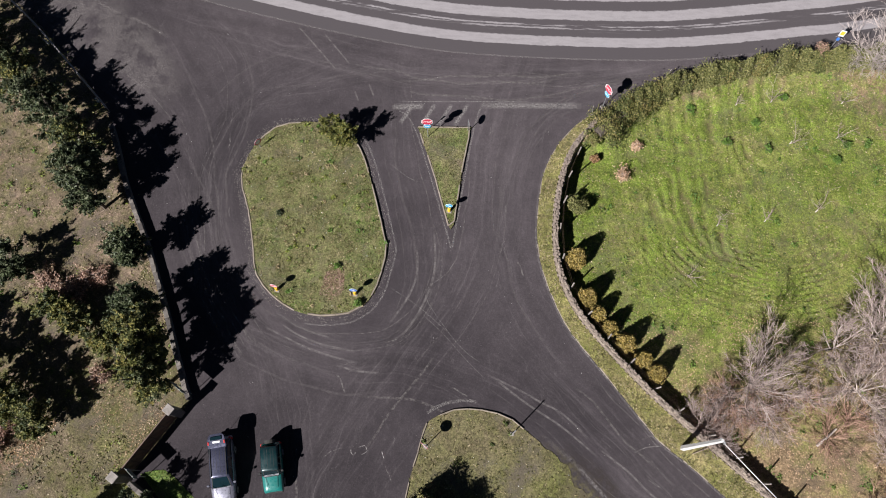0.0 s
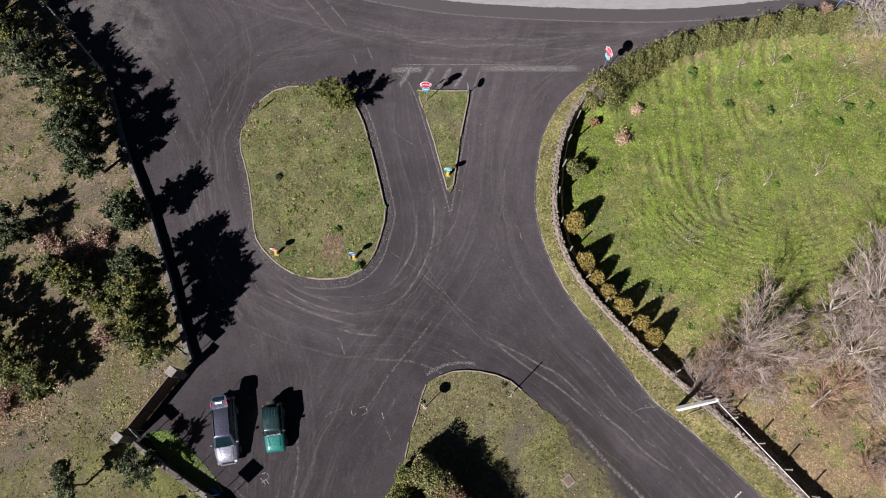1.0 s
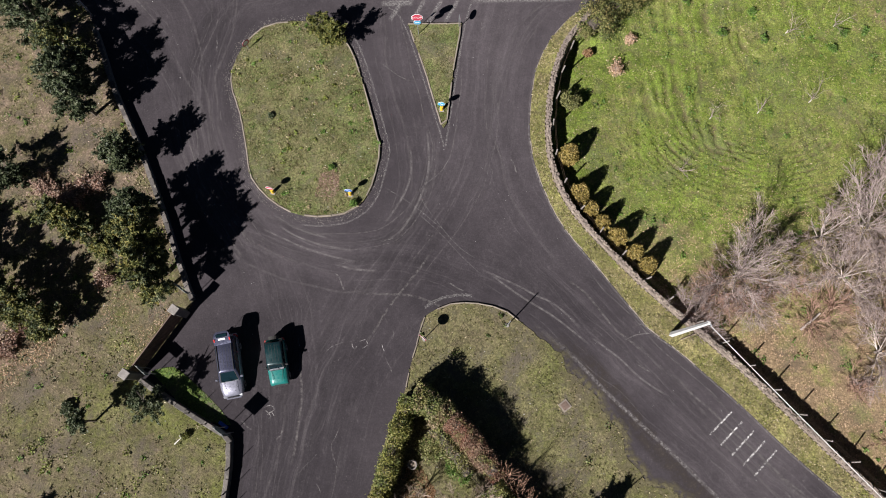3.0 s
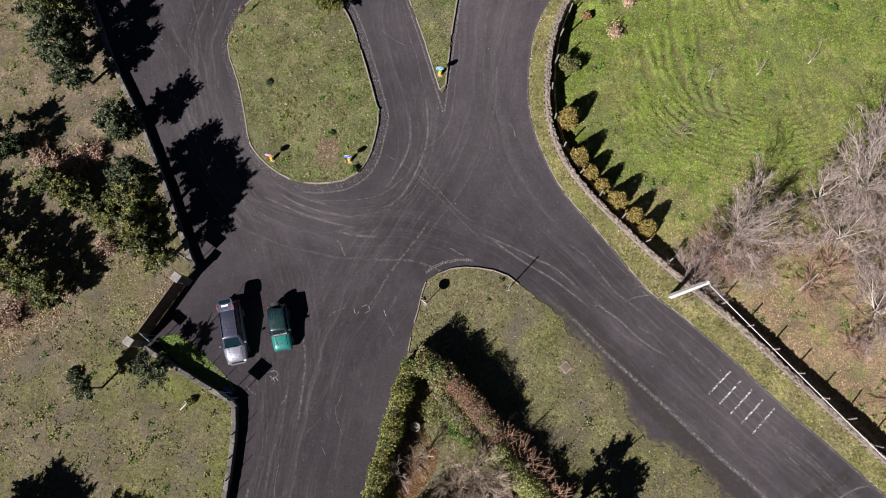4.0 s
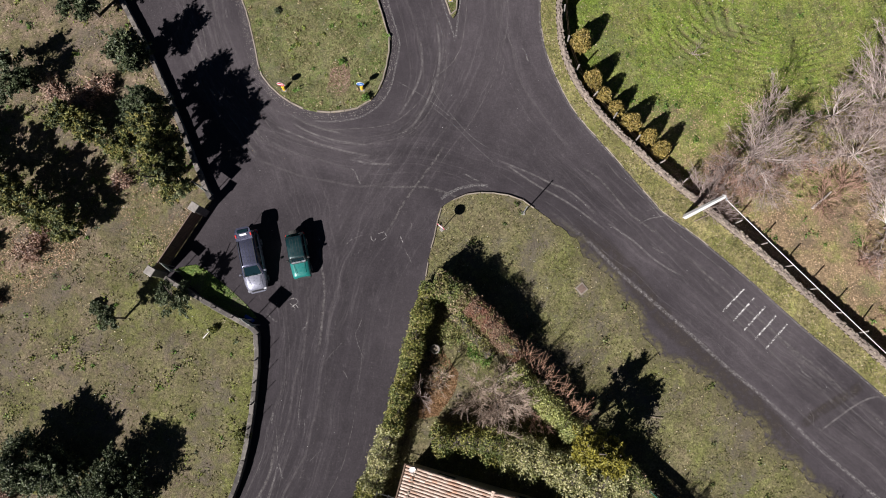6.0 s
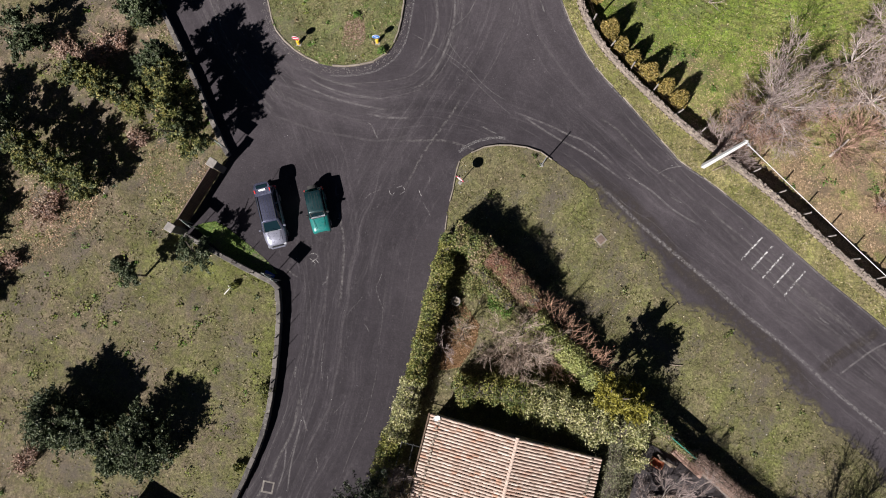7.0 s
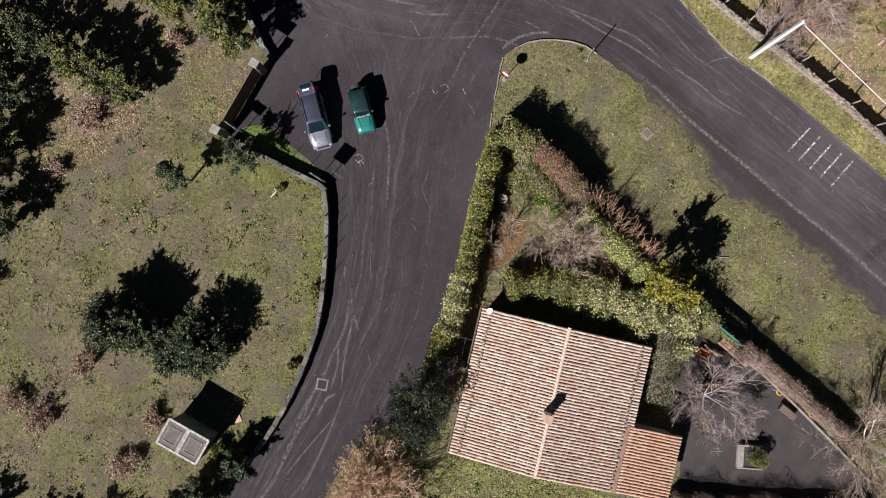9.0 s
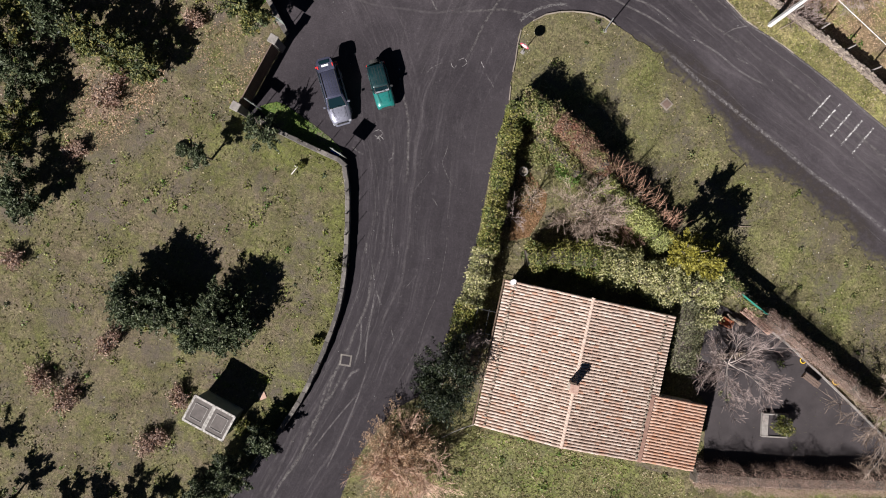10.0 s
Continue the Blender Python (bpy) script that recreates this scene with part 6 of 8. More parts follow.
brush_heap(11.2, 19.9, 0.75, "low withered bush with dry brown stems in the field", 252, float(field_height(np.array([11.2]), np.array([19.9]))[0][0]), "tanleaf")
brush_heap(12.2, 22.2, 0.55, "low withered bush with dry brown stems in the field", 253, float(field_height(np.array([12.2]), np.array([22.2]))[0][0]), "tanleaf")
hedge("hedge", [(9.1, 22.3), (10.5, 23.7), (12.2, 25.0), (13.6, 25.8)], 1.7, 1.9, M["corner_mix"], "thick dark olive hedge at the field corner", 260, 0.12, 260, -0.5, 0.7)
hedge("hedge", [(13.4, 25.9), (15.1, 26.7), (19.3, 28.0), (23.5, 28.9), (28.5, 29.4), (36, 30.8)], 1.05, 1.7, M["hedge_n"], "grown-out olive green hedge along the main road", 261, 0.11, 260, -0.2, 0.7)
for k, (x, y, h, s, n) in enumerate([(18.6, 5.3, 3.9, 3.1, 14), (27.0, 9.0, 4.5, 3.6, 14), (25.2, 5.4, 3.5, 2.4, 10), (29.6, 5.2, 4.4, 3.2, 12), (27.2, 0.6, 3.7, 2.6, 10), (30.8, 11.4, 4.4, 3.2, 12), (29.8, -3.2, 4.4, 2.8, 10), (31.4, 1.4, 4.6, 2.8, 10), (24.0, 8.0, 3.2, 1.9, 8)]):
    bare_tree("bare_tree", x, y, h, s, "leafless tree with pale limbs and dense brownish twigs", 300 + k, "twig", 4, 2, 0.07, 0.42, n, -0.9, "bare trees", limbs="limb")
for k, (x, y, s, h) in enumerate([(15.0, 3.2, 1.1, 1.6), (15.7, 2.5, 1.2, 1.7), (16.3, 1.8, 1.1, 1.5), (16.5, 3.6, 1.5, 1.5), (17.6, 4.2, 1.6, 1.4), (20.2, 4.2, 1.5, 1.1), (23.4, 2.4, 1.6, 1.1), (22.4, 4.6, 1.3, 1.0), (28.6, -5.0, 1.8, 1.4), (24.8, 3.6, 1.4, 1.1), (25.8, -1.6, 1.4, 1.0), (19.0, 3.2, 1.2, 0.8), (28.2, 2.8, 1.6, 1.2)]):
    bare_tree("bramble", x, y, h, s * 1.2, "tangle of leafless reddish brambles by the wall", 330 + k, "twig_red" if k > 2 else "twig", 3, 2, 0.03, 0.45, 15, -0.9, "brambles", "bark", False, "bramble")
bm = fresh()
tube(bm, [(22.6, 1.9, -0.75), (23.2, 2.4, -0.7), (23.9, 3.0, -0.72)], [0.09, 0.08, 0.06], 7)
solid("fallen_log", bm, M["limb"], "pale fallen log lying under the bare trees", "log")
for k, (x, y, h) in enumerate([(24.5, 17.8, 1.9), (23.3, 23.1, 1.9), (17.6, 16.4, 1.5), (20.9, 16.9, 1.5), (22.2, 26.4, 1.6), (26.7, 23.7, 1.4), (15.35, 12.6, 1.2), (19.6, 26.0, 1.2), (27.4, 26.6, 1.3)]):
    bare_tree("fruit_sapling", x, y, h, h * 0.7, "young leafless fruit tree with a limewashed trunk", 340 + k, "twig", 2, 2, 0.028, 0.6, 4, float(field_height(np.array([x]), np.array([y]))[0][0]) - 0.02, "fruit saplings", "whitebark")
for k, (x, y) in enumerate([(18.8, 22.9), (27.2, 23.0), (28.8, 23.2), (26.4, 21.8), (20.9, 24.6), (21.6, 22.5), (16.1, 25.3), (23.0, 26.6), (10.6, 23.0)]):
    shrub("seedling", x, y, 0.38, 0.55, M["green"], "small dark green seedling in the field", 360 + k, 0.1, 160, float(field_height(np.array([x]), np.array([y]))[0][0]), "seedlings")
leafy_tree("small_tree", -9.35, 21.25, 2.7, 0.85, M["oak_y"], "small yellow-green tree on the oval island", 380, 120, 0.14, "island trees", 0.12, 0.15)
leafy_tree("small_tree", -8.45, 20.65, 2.9, 0.9, M["oak_y"], "small yellow-green tree on the oval island", 384, 130, 0.14, "island trees", 0.12, 0.15)
shrub("bush", -6.55, 9.1, 0.32, 0.5, M["green"], "small green bush at the island kerb", 381, 0.09, 250, 0.12)
shrub("bush", -8.2, 11.6, 0.25, 0.35, M["green"], "small fresh green weed clump on the island", 382, 0.09, 160, 0.12)
shrub("bush", -12.6, 15.2, 0.22, 0.3, M["oak"], "small dark green weed clump on the island", 383, 0.09, 160, 0.12)

# ---------------------------------------------------------------- hedges and plants round the house
hedge("hedge", [(-2.15, -3.2), (-2.8, -5.3), (-3.4, -7.7), (-4.0, -10.0), (-4.55, -12.2)], 1.12, 2.4, M["lane_mix"], "grown-out green hedge along the lane", 400, 0.12, 270, 0.1, 0.3)
hedge("hedge", [(-4.65, -11.9), (-5.2, -14.0), (-5.75, -15.4)], 1.4, 2.4, M["pale_mix"], "pale variegated hedge along the lane", 401, 0.12, 230, 0.1, 0.3)
hedge("hedge", [(-5.8, -15.2), (-6.4, -17.0), (-6.9, -18.2)], 1.3, 2.3, M["lane_mix"], "yellow-green hedge along the lane", 402, 0.12, 200, 0.1, 0.35)
hedge("hedge", [(-2.0, -3.1), (-1.1, -3.5), (0.1, -4.5)], 1.7, 2.7, M["olive_mix"], "bushy green hedge at the garden's point", 403, 0.12, 340, 0.1, 0.28)
hedge("hedge", [(-0.5, -4.0), (0.95, -5.0), (2.2, -6.5), (3.2, -7.7)], 1.25, 2.6, M["red_mix"], "reddish brown winter hedge along the verge", 404, 0.085, 620, 0.1, 0.28)
hedge("hedge", [(-0.9, -5.0), (0.2, -6.0), (1.5, -7.6)], 1.5, 1.3, M["olive_mix"], "low olive brown growth in the garden", 414, 0.11, 200, 0.05, 0.7)
hedge("hedge", [(2.7, -8.2), (4.0, -9.7), (5.3, -10.9), (6.6, -12.3)], 1.35, 2.1, M["pale_grass"], "pale grassy hedge along the verge", 405, 0.12, 400, 0.1, 0.28)
hedge("hedge", [(-2.1, -12.7), (0.1, -12.6), (2.6, -13.1)], 1.8, 2.5, M["lane_mix"], "green hedge behind the house", 406, 0.12, 220, 0.1, 0.45)
hedge("hedge", [(2.2, -13.1), (4.5, -13.9), (6.8, -14.8), (9.2, -15.0)], 2.2, 2.5, M["pale_mix"], "pale variegated hedge behind the house", 407, 0.13, 240, 0.1, 0.55)
hedge("hedge", [(9.0, -14.8), (8.7, -16.2), (8.6, -17.6)], 1.0, 1.9, M["pale_mix"], "pale variegated hedge at the yard's corner", 413, 0.12, 220, 0.1, 0.6)
hedge("hedge", [(7.6, -15.6), (7.5, -17.4), (7.0, -20.2)], 2.0, 1.8, M["greyleaf"], "grey-green hedge beside the house", 408, 0.1, 240, 0.1, 0.35)
hedge("hedge", [(8.3, -12.9), (9.6, -14.3), (10.9, -15.55)], 0.8, 2.0, M["olive_mix"], "narrow olive hedge on the yard fence", 412, 0.1, 240, 0.1, 0.5)
hedge("hedge", [(12.3, -16.85), (14.0, -18.3), (16.6, -20.75), (19.3, -23.3)], 0.8, 1.7, M["creeper"], "reddish brown creeper hedge on the yard fence", 409, 0.05, 800, 0.1, 0.45)
hedge("hedge", [(7.6, -26.6), (11.7, -27.15), (16.8, -27.5), (20, -27.7)], 1.5, 1.6, M["creeper"], "reddish brown hedge at the yard's south edge", 410, 0.055, 560, 0.1, 0.4)
shrub("bush", 10.45, -15.2, 0.5, 1.5, M["pale_mix"], "small pale bush at the yard fence", 415, 0.11, 700, 0.1)
leafy_tree("golden_tree", 6.95, -12.7, 5.5, 1.15, M["yellow"], "bright yellow-green tree with a ragged crown above the hedge", 411, 120, 0.18, "", 0.1, 0.45)
leafy_tree("golden_tree", 8.3, -13.3, 4.6, 1.0, M["yellow"], "small bright yellow-green tree above the hedge", 416, 150, 0.17, "", 0.1, 0.4)
for k in range(9):
    fan_grass(3.45 + 0.42 * k + 0.15 * (k % 2), -7.75 - 0.45 * k, 2.45, 24, "dry reddish pampas grass standing in the hedge", 420 + k, "pampas grasses")
bare_tree("bare_tree", 1.45, -9.8, 2.9, 1.9, "small leafless tree with dense grey twigs in the garden", 430, "twig_warm", 4, 2, 0.045, 0.58, 14, 0.1, "garden trees", limbs="limb")
bare_tree("bare_tree", 4.3, -11.3, 1.5, 1.1, "thin leafless shrub under the pale hedge", 435, "twig_red", 3, 2, 0.03, 0.5, 9, 0.1, "garden trees", "bark", False)
bare_tree("bare_tree", -2.9, -10.3, 2.3, 0.8, "thin leafless grey tree beside the lane hedge", 431, "twig", 3, 2, 0.035, 0.6, 5, 0.1, "garden trees")
bare_tree("bare_tree", -1.6, -8.95, 2.6, 0.7, "slender leafless sapling beside the garden path", 437, "twig_warm", 3, 2, 0.045, 0.78, 4, 0.1, "garden trees")
bare_tree("bare_tree", 10.0, -19.7, 3.0, 2.4, "wide leafless tree with pale branches in the yard", 432, "twig", 4, 2, 0.06, 0.4, 8, 0.1, "garden trees", limbs="limb")
bare_tree("bare_tree", 19.2, -23.2, 4.3, 3.0, "wide leafless tree with pale branches at the yard's edge", 433, "twig_warm", 4, 2, 0.09, 0.48, 11, 0.1, "garden trees", limbs="limb")
bare_tree("bare_tree", -5.9, -18.2, 2.2, 1.4, "thin leafless shrub beside the house", 434, "twig", 4, 2, 0.04, 0.5, 7, 0.1, "garden trees")
shrub("bush", -0.7, -6.2, 1.2, 0.7, M["hedge_n"], "low green ground plants in the garden", 436, 0.11, 900, 0.1)
shrub("bush", 0.9, -7.4, 0.9, 0.6, M["green"], "low green ground plants in the garden", 437, 0.11, 600, 0.1)
leafy_tree("evergreen_tree", -7.4, -19.5, 4.6, 2.3, M["oak_dark"], "dark evergreen tree between lane and house", 440, 210, 0.14, "", 0.1)
withered = leafy_tree("withered_tree", -10.6, -24.6, 3.2, 2.7, M["tanleaf"], "spreading shrub with fine withered tan leaves by the lane", 441, 210, 0.10, "", 0.1, 0.1)
thick, fine = branch_mesh(np.random.default_rng(442), 3.2, 3.0, 4, 2, 0.05, 0.5, 14, False)
part("branchwork", mesh_of("branchwork", *thick, M["pampas"]), None, withered)
tagged(part("fine_twig", mesh_of("fine_twig", *fine, M["pampas"]), None, withered), kind="stuff")
shrub("bush", -8.9, -22.4, 1.2, 1.6, M["olive_mix"], "brownish green bush between the withered shrub and the house", 443, 0.09, 1100, 0.1)

bare_tree("bare_tree", 29.8, 29.2, 3.8, 2.6, "leafless pale tree in the field's far corner", 450, "twig_pale", 4, 2, 0.10, 0.55, 10, -0.4, "garden trees")
shrub("bush", 25.1, 29.5, 0.7, 2.2, M["redleaf"], "withered rust brown bush in the roadside hedge", 451, 0.1, 700, -0.2)
# added growth that blocks the sun below the net, for an unbroken shadow
hedge("hedge", [(10.7, -15.4), (11.6, -16.25), (12.5, -17.05)], 0.4, 1.25, M["olive_mix"], "thin low growth added under the net fence to close its shadow", 460, 0.1, 300, 0.1, 0.3)
q = NORTH_HEDGE[(NORTH_HEDGE[:, 0] > 11.0) & (NORTH_HEDGE[:, 0] < 31)]
for k in range(24):
    x, y = q[int(k / 24 * (len(q) - 1))][:2]
    cone_shrub("hedge_shrub", x + 0.15 * math.sin(k * 2.3), y - 0.3 + 0.12 * math.sin(k * 3.1), 0.62 + 0.1 * math.sin(k * 5.0), 2.2 + 0.35 * math.sin(k * 1.7), M["hedge_n" if k % 3 else "corner_mix"], "upright olive green shrub grown out of the roadside hedge", 470 + k, -0.2, "hedge shrubs")
shrub("bush", 8.75, 22.15, 0.75, 1.7, M["olive_mix"], "olive brown bush at the end of the field wall", 490, 0.11, 1000, -0.7)
shrub("bush", 9.6, 22.6, 0.7, 1.6, M["hedge_n"], "olive green bush at the end of the field wall", 491, 0.11, 900, -0.7)


# ---------------------------------------------------------------- signs
def lettering(text, size, m, material, name="lettering"):
    cu = bpy.data.curves.new("lettering", "FONT")
    cu.body, cu.size, cu.align_x, cu.align_y, cu.extrude = text, size, "CENTER", "CENTER", 0.002
    tmp = bpy.data.objects.new("lettering", cu)
    me = bpy.data.meshes.new_from_object(tmp)
    bpy.data.objects.remove(tmp)
    bpy.data.curves.remove(cu)
    me.transform(m)
    me.materials.clear()
    me.materials.append(material)
    return me


def upright(z, tilt=0.0):
    """A plate that stands upright and faces -y, its middle at height z."""
    return pose(0, 0, z, 90 - tilt, 0, 0)


def arrow_bm(m, s):
    bm = fresh()
    box(bm, 0.5 * s, 0.14 * s, 0.006, m @ pose(0.08 * s, 0, 0.0))
    pts = [(-0.18 * s, 0.22 * s), (-0.42 * s, 0), (-0.18 * s, -0.22 * s)]
    top = [bm.verts.new(m @ Vector((x, y, 0.006))) for x, y in pts]
    bm.faces.new(top)
    return bm


def stop_sign(x, y, yaw, label):
    ob = thing("stop_sign", pose(x, y, 0.05, 0, 0, yaw), label, "road sign", "stop signs")
    part("pole", rod(fresh(), 0.03, 0.03, 2.62), M["steel"], ob)
    plate = part("plate", disc(fresh(), 0.41, 0.02, upright(2.3) @ pose(0, 0, 0.05, 0, 0, 22.5), 8), M["sign_white"], ob, "white octagonal plate")
    part("face", disc(fresh(), 0.375, 0.01, upright(2.3) @ pose(0, 0, 0.066, 0, 0, 22.5), 8), M["sign_red"], plate, "red octagon")
    part("lettering", lettering("STOP", 0.3, upright(2.3) @ pose(0, 0, 0.073), M["sign_white"]), None, plate, "white word STOP")
    blue = part("arrow_plate", disc(fresh(), 0.26, 0.02, upright(1.7) @ pose(0, 0, 0.05)), M["sign_white"], ob)
    part("arrow_face", disc(fresh(), 0.24, 0.01, upright(1.7) @ pose(0, 0, 0.066)), M["sign_cyan"], blue, "blue disc")
    part("arrow", arrow_bm(upright(1.7) @ pose(0, 0, 0.073), 0.44), M["sign_white"], blue, "white arrow")
    part("foot", box(fresh(), 0.3, 0.3, 0.08, pose(0, 0, -0.05), 0.02), M["concrete"], ob)
    return ob


stop_sign(-2.79, 21.6, 4, "red stop sign over a blue arrow disc")
stop_sign(9.62, 24.72, -58, "red stop sign over a blue arrow disc")


def bollard_sign(x, y, yaw, face, label):
    ob = thing("island_sign", pose(x, y, 0.12, 0, 0, yaw), label, "road sign", "island signs")
    part("bollard", rod(fresh(), 0.12, 0.1, 0.5, None, 14), M["sign_yellow"], ob, "yellow bollard")
    part("foot", box(fresh(), 0.34, 0.34, 0.06, pose(0, 0, -0.02), 0.02), M["concrete"], ob)
    part("post", rod(fresh(), 0.025, 0.025, 1.0), M["steel"], ob)
    plate = part("plate", disc(fresh(), 0.25, 0.02, upright(1.0, 3) @ pose(0, 0, 0.03)), M["sign_white"], ob)
    part("face", disc(fresh(), 0.23, 0.01, upright(1.0, 3) @ pose(0, 0, 0.046)), M[face], plate)
    if face == "sign_red":
        part("bar", box(fresh(), 0.36, 0.09, 0.006, upright(1.0, 3) @ pose(0, 0, 0.051)), M["sign_white"], plate, "white bar")
    else:
        part("arrow", arrow_bm(upright(1.0, 3) @ pose(0, 0, 0.052, 0, 0, 135), 0.4), M["sign_white"], plate, "white arrow")
    return ob


bollard_sign(-0.98, 16.0, 0, "sign_cyan", "blue arrow disc on a yellow bollard")
bollard_sign(-6.82, 9.8, 0, "sign_blue", "blue arrow disc on a yellow bollard")
bollard_sign(-11.98, 9.8, -8, "sign_red", "red no-entry disc on a yellow bollard")


def round_sign(x, y, yaw, h, face, label, r=0.3):
    ob = thing("round_sign", pose(x, y, 0.05, 0, 0, yaw), label, "road sign")
    part("pole", rod(fresh(), 0.027, 0.027, h + r), M["steel"], ob)
    plate = part("plate", disc(fresh(), r, 0.02, upright(h) @ pose(0, 0, 0.045)), M["steel"], ob)
    part("face", disc(fresh(), r * 0.96, 0.01, upright(h) @ pose(0, 0, 0.06)), M["sign_red"], plate, "red rim")
    part("field", disc(fresh(), r * 0.68, 0.01, upright(h) @ pose(0, 0, 0.065)), M[face], plate)
    part("foot", box(fresh(), 0.25, 0.25, 0.06, pose(0, 0, -0.03), 0.02), M["concrete"], ob)
    return ob


round_sign(-1.55, 0.42, -38, 1.5, "sign_white", "round red-rimmed sign on a thin steel pole", 0.32)
round_sign(0.02, 22.25, 98, 1.1, "sign_white", "low round road sign seen from its grey back")
round_sign(-14.6, 20.15, 50, 0.95, "sign_white", "low round road sign seen from its grey back")

post = thing("marker_post", pose(-2.75, 22.25, 0.1), "thin steel post with a narrow plate", "post")
part("pole", rod(fresh(), 0.02, 0.02, 1.2), M["steel"], post)
part("plate", box(fresh(), 0.14, 0.02, 0.4, pose(0, -0.03, 0.85, 0, 0, 0), 0.005), M["sign_white"], post)
post = thing("marker_post", pose(14.2, 27.4, 0.0, 6, 4, 0), "leaning thin grey post at the hedge", "post")
part("pole", rod(fresh(), 0.035, 0.03, 1.3), M["concrete"], post)
post = thing("marker_post", pose(8.9, 24.2, 0.0, 4, -8, 0), "leaning thin grey post at the wall's end", "post")
part("pole", rod(fresh(), 0.035, 0.03, 1.1), M["concrete"], post)
bus = thing("stop_pole", pose(26.2, 30.2, 0.0, 0, 0, -20), "yellow and white panel sign on a steel pole", "road sign")
part("pole", rod(fresh(), 0.035, 0.035, 2.6), M["steel"], bus)
pan = part("panel", box(fresh(), 0.36, 0.03, 0.6, pose(0, -0.05, 2.0), 0.01), M["sign_white"], bus)
part("yellow_field", box(fresh(), 0.26, 0.01, 0.36, pose(0, -0.07, 2.15)), M["sign_yellow"], pan)
part("lower_panel", box(fresh(), 0.2, 0.03, 0.3, pose(0, -0.05, 1.5), 0.01), M["sign_blue"], bus, "blue lower panel")
thin = thing("steel_pole", pose(3.71, 1.47, 0.05), "bare thin steel pole in a concrete foot", "pole")
part("pole", rod(fresh(), 0.04, 0.035, 2.4), M["steel"], thin)
part("foot", box(fresh(), 0.24, 0.24, 0.08, pose(0, 0, -0.03), 0.03), M["concrete"], thin)


def board(x, y, yaw, w, h, top, label):
    ob = thing("notice_board", pose(x, y, 0.0, 0, 0, yaw), label, "sign board", "notice boards")
    part("panel", box(fresh(), w, 0.03, h, pose(0, -0.04, top - h), 0.01), M["shed"], ob, "grey metal panel")
    for s in (-0.3, 0.3):
        part("pole", rod(fresh(), 0.025, 0.025, top + 0.05, pose(s * w, 0, 0)), M["steel"], ob)
    part("sheet", box(fresh(), w * 0.92, 0.008, h * 0.86, pose(0, -0.06, top - h * 0.93)), M["shed"], ob, "faded grey-green sheet")
    return ob


board(-13.35, -5.55, -35, 0.92, 1.05, 2.4, "metal notice board on two poles at the wall corner")
board(-16.75, 2.95, -35, 1.1, 0.8, 2.1, "metal notice board on two poles by the gate")
board(-18.6, -2.15, -38, 0.9, 0.6, 1.9, "metal notice board on two poles by the gate")

# ---------------------------------------------------------------- overhead line
pole = thing("utility_pole", pose(14.05, 1.22, 0.0), "pale square concrete utility pole carrying a cable", "utility pole")
bm = fresh()
bmesh.ops.create_cone(bm, cap_ends=True, segments=4, radius1=0.17, radius2=0.1, depth=6.8, matrix=pose(0, 0, 3.4, 0, 0, 20))
part("shaft", bm, M["pole"], pole)
part("bracket", box(fresh(), 0.36, 0.06, 0.06, pose(0.05, 0, 6.65, 0, 0, -45), 0.01), M["steel"], pole)
part("clamp", rod(fresh(), 0.05, 0.04, 0.16, pose(0.14, -0.14, 6.52), 8), M["steel"], pole)
bm = fresh()
a, b = Vector((14.19, 1.08, 6.6)), Vector((34.2, -19.1, 6.7))
tube(bm, [a.lerp(b, t) + Vector((0, 0, -1.6 * t * (1 - t))) for t in np.linspace(0, 1, 24)], 0.022, 6)
solid("overhead_cable", bm, M["pole"], "pale overhead cable sagging between utility poles", "cable")
far = thing("utility_pole", pose(34.2, -19.2, 0.0), "pale square concrete utility pole carrying a cable", "utility pole")
bm = fresh()
bmesh.ops.create_cone(bm, cap_ends=True, segments=4, radius1=0.17, radius2=0.1, depth=6.8, matrix=pose(0, 0, 3.4, 0, 0, 20))
part("shaft", bm, M["pole"], far)
bm = fresh()
tube(bm, [(14.6, 0.9, 0.12), (15.4, 1.25, 0.2), (16.0, 1.5, 0.14)], 0.03, 5)
solid("timber_stick", bm, M["wood"], "pale timber stick lying beside the pole", "stick")

# ---------------------------------------------------------------- guard rail
rail = thing("guard_rail", pose(0, 0, 0), "steel tube guard rail on short posts", "guard rail")
RAIL = spline([(-37.5, 33.0), (-35.3, 31.3), (-32.2, 28.6), (-25.9, 22.4)], 1.0)
bm = fresh()
tube(bm, [(x, y, 0.85) for x, y in RAIL], 0.06, 6)
part("tube", bm, M["steel"], rail)
for x, y, a in along(RAIL, 2.4):
    part("post", box(fresh(), 0.08, 0.08, 0.9, pose(x, y, -0.02, 0, 0, a), 0.01), M["steel"], rail)
for k, (x, y) in enumerate([(-31.9, 28.0), (-27.0, 23.2)]):
    mk = thing("delineator", pose(x, y, 0.0, 12, 8, 30 * k), "white plastic road delineator beside the rail", "delineator", "delineators")
    part("shaft", box(fresh(), 0.16, 0.08, 0.85, None, 0.03), M["white"], mk)
    part("band", box(fresh(), 0.165, 0.085, 0.14, pose(0, 0, 0.62), 0.01), M["plastic"], mk, "black band")

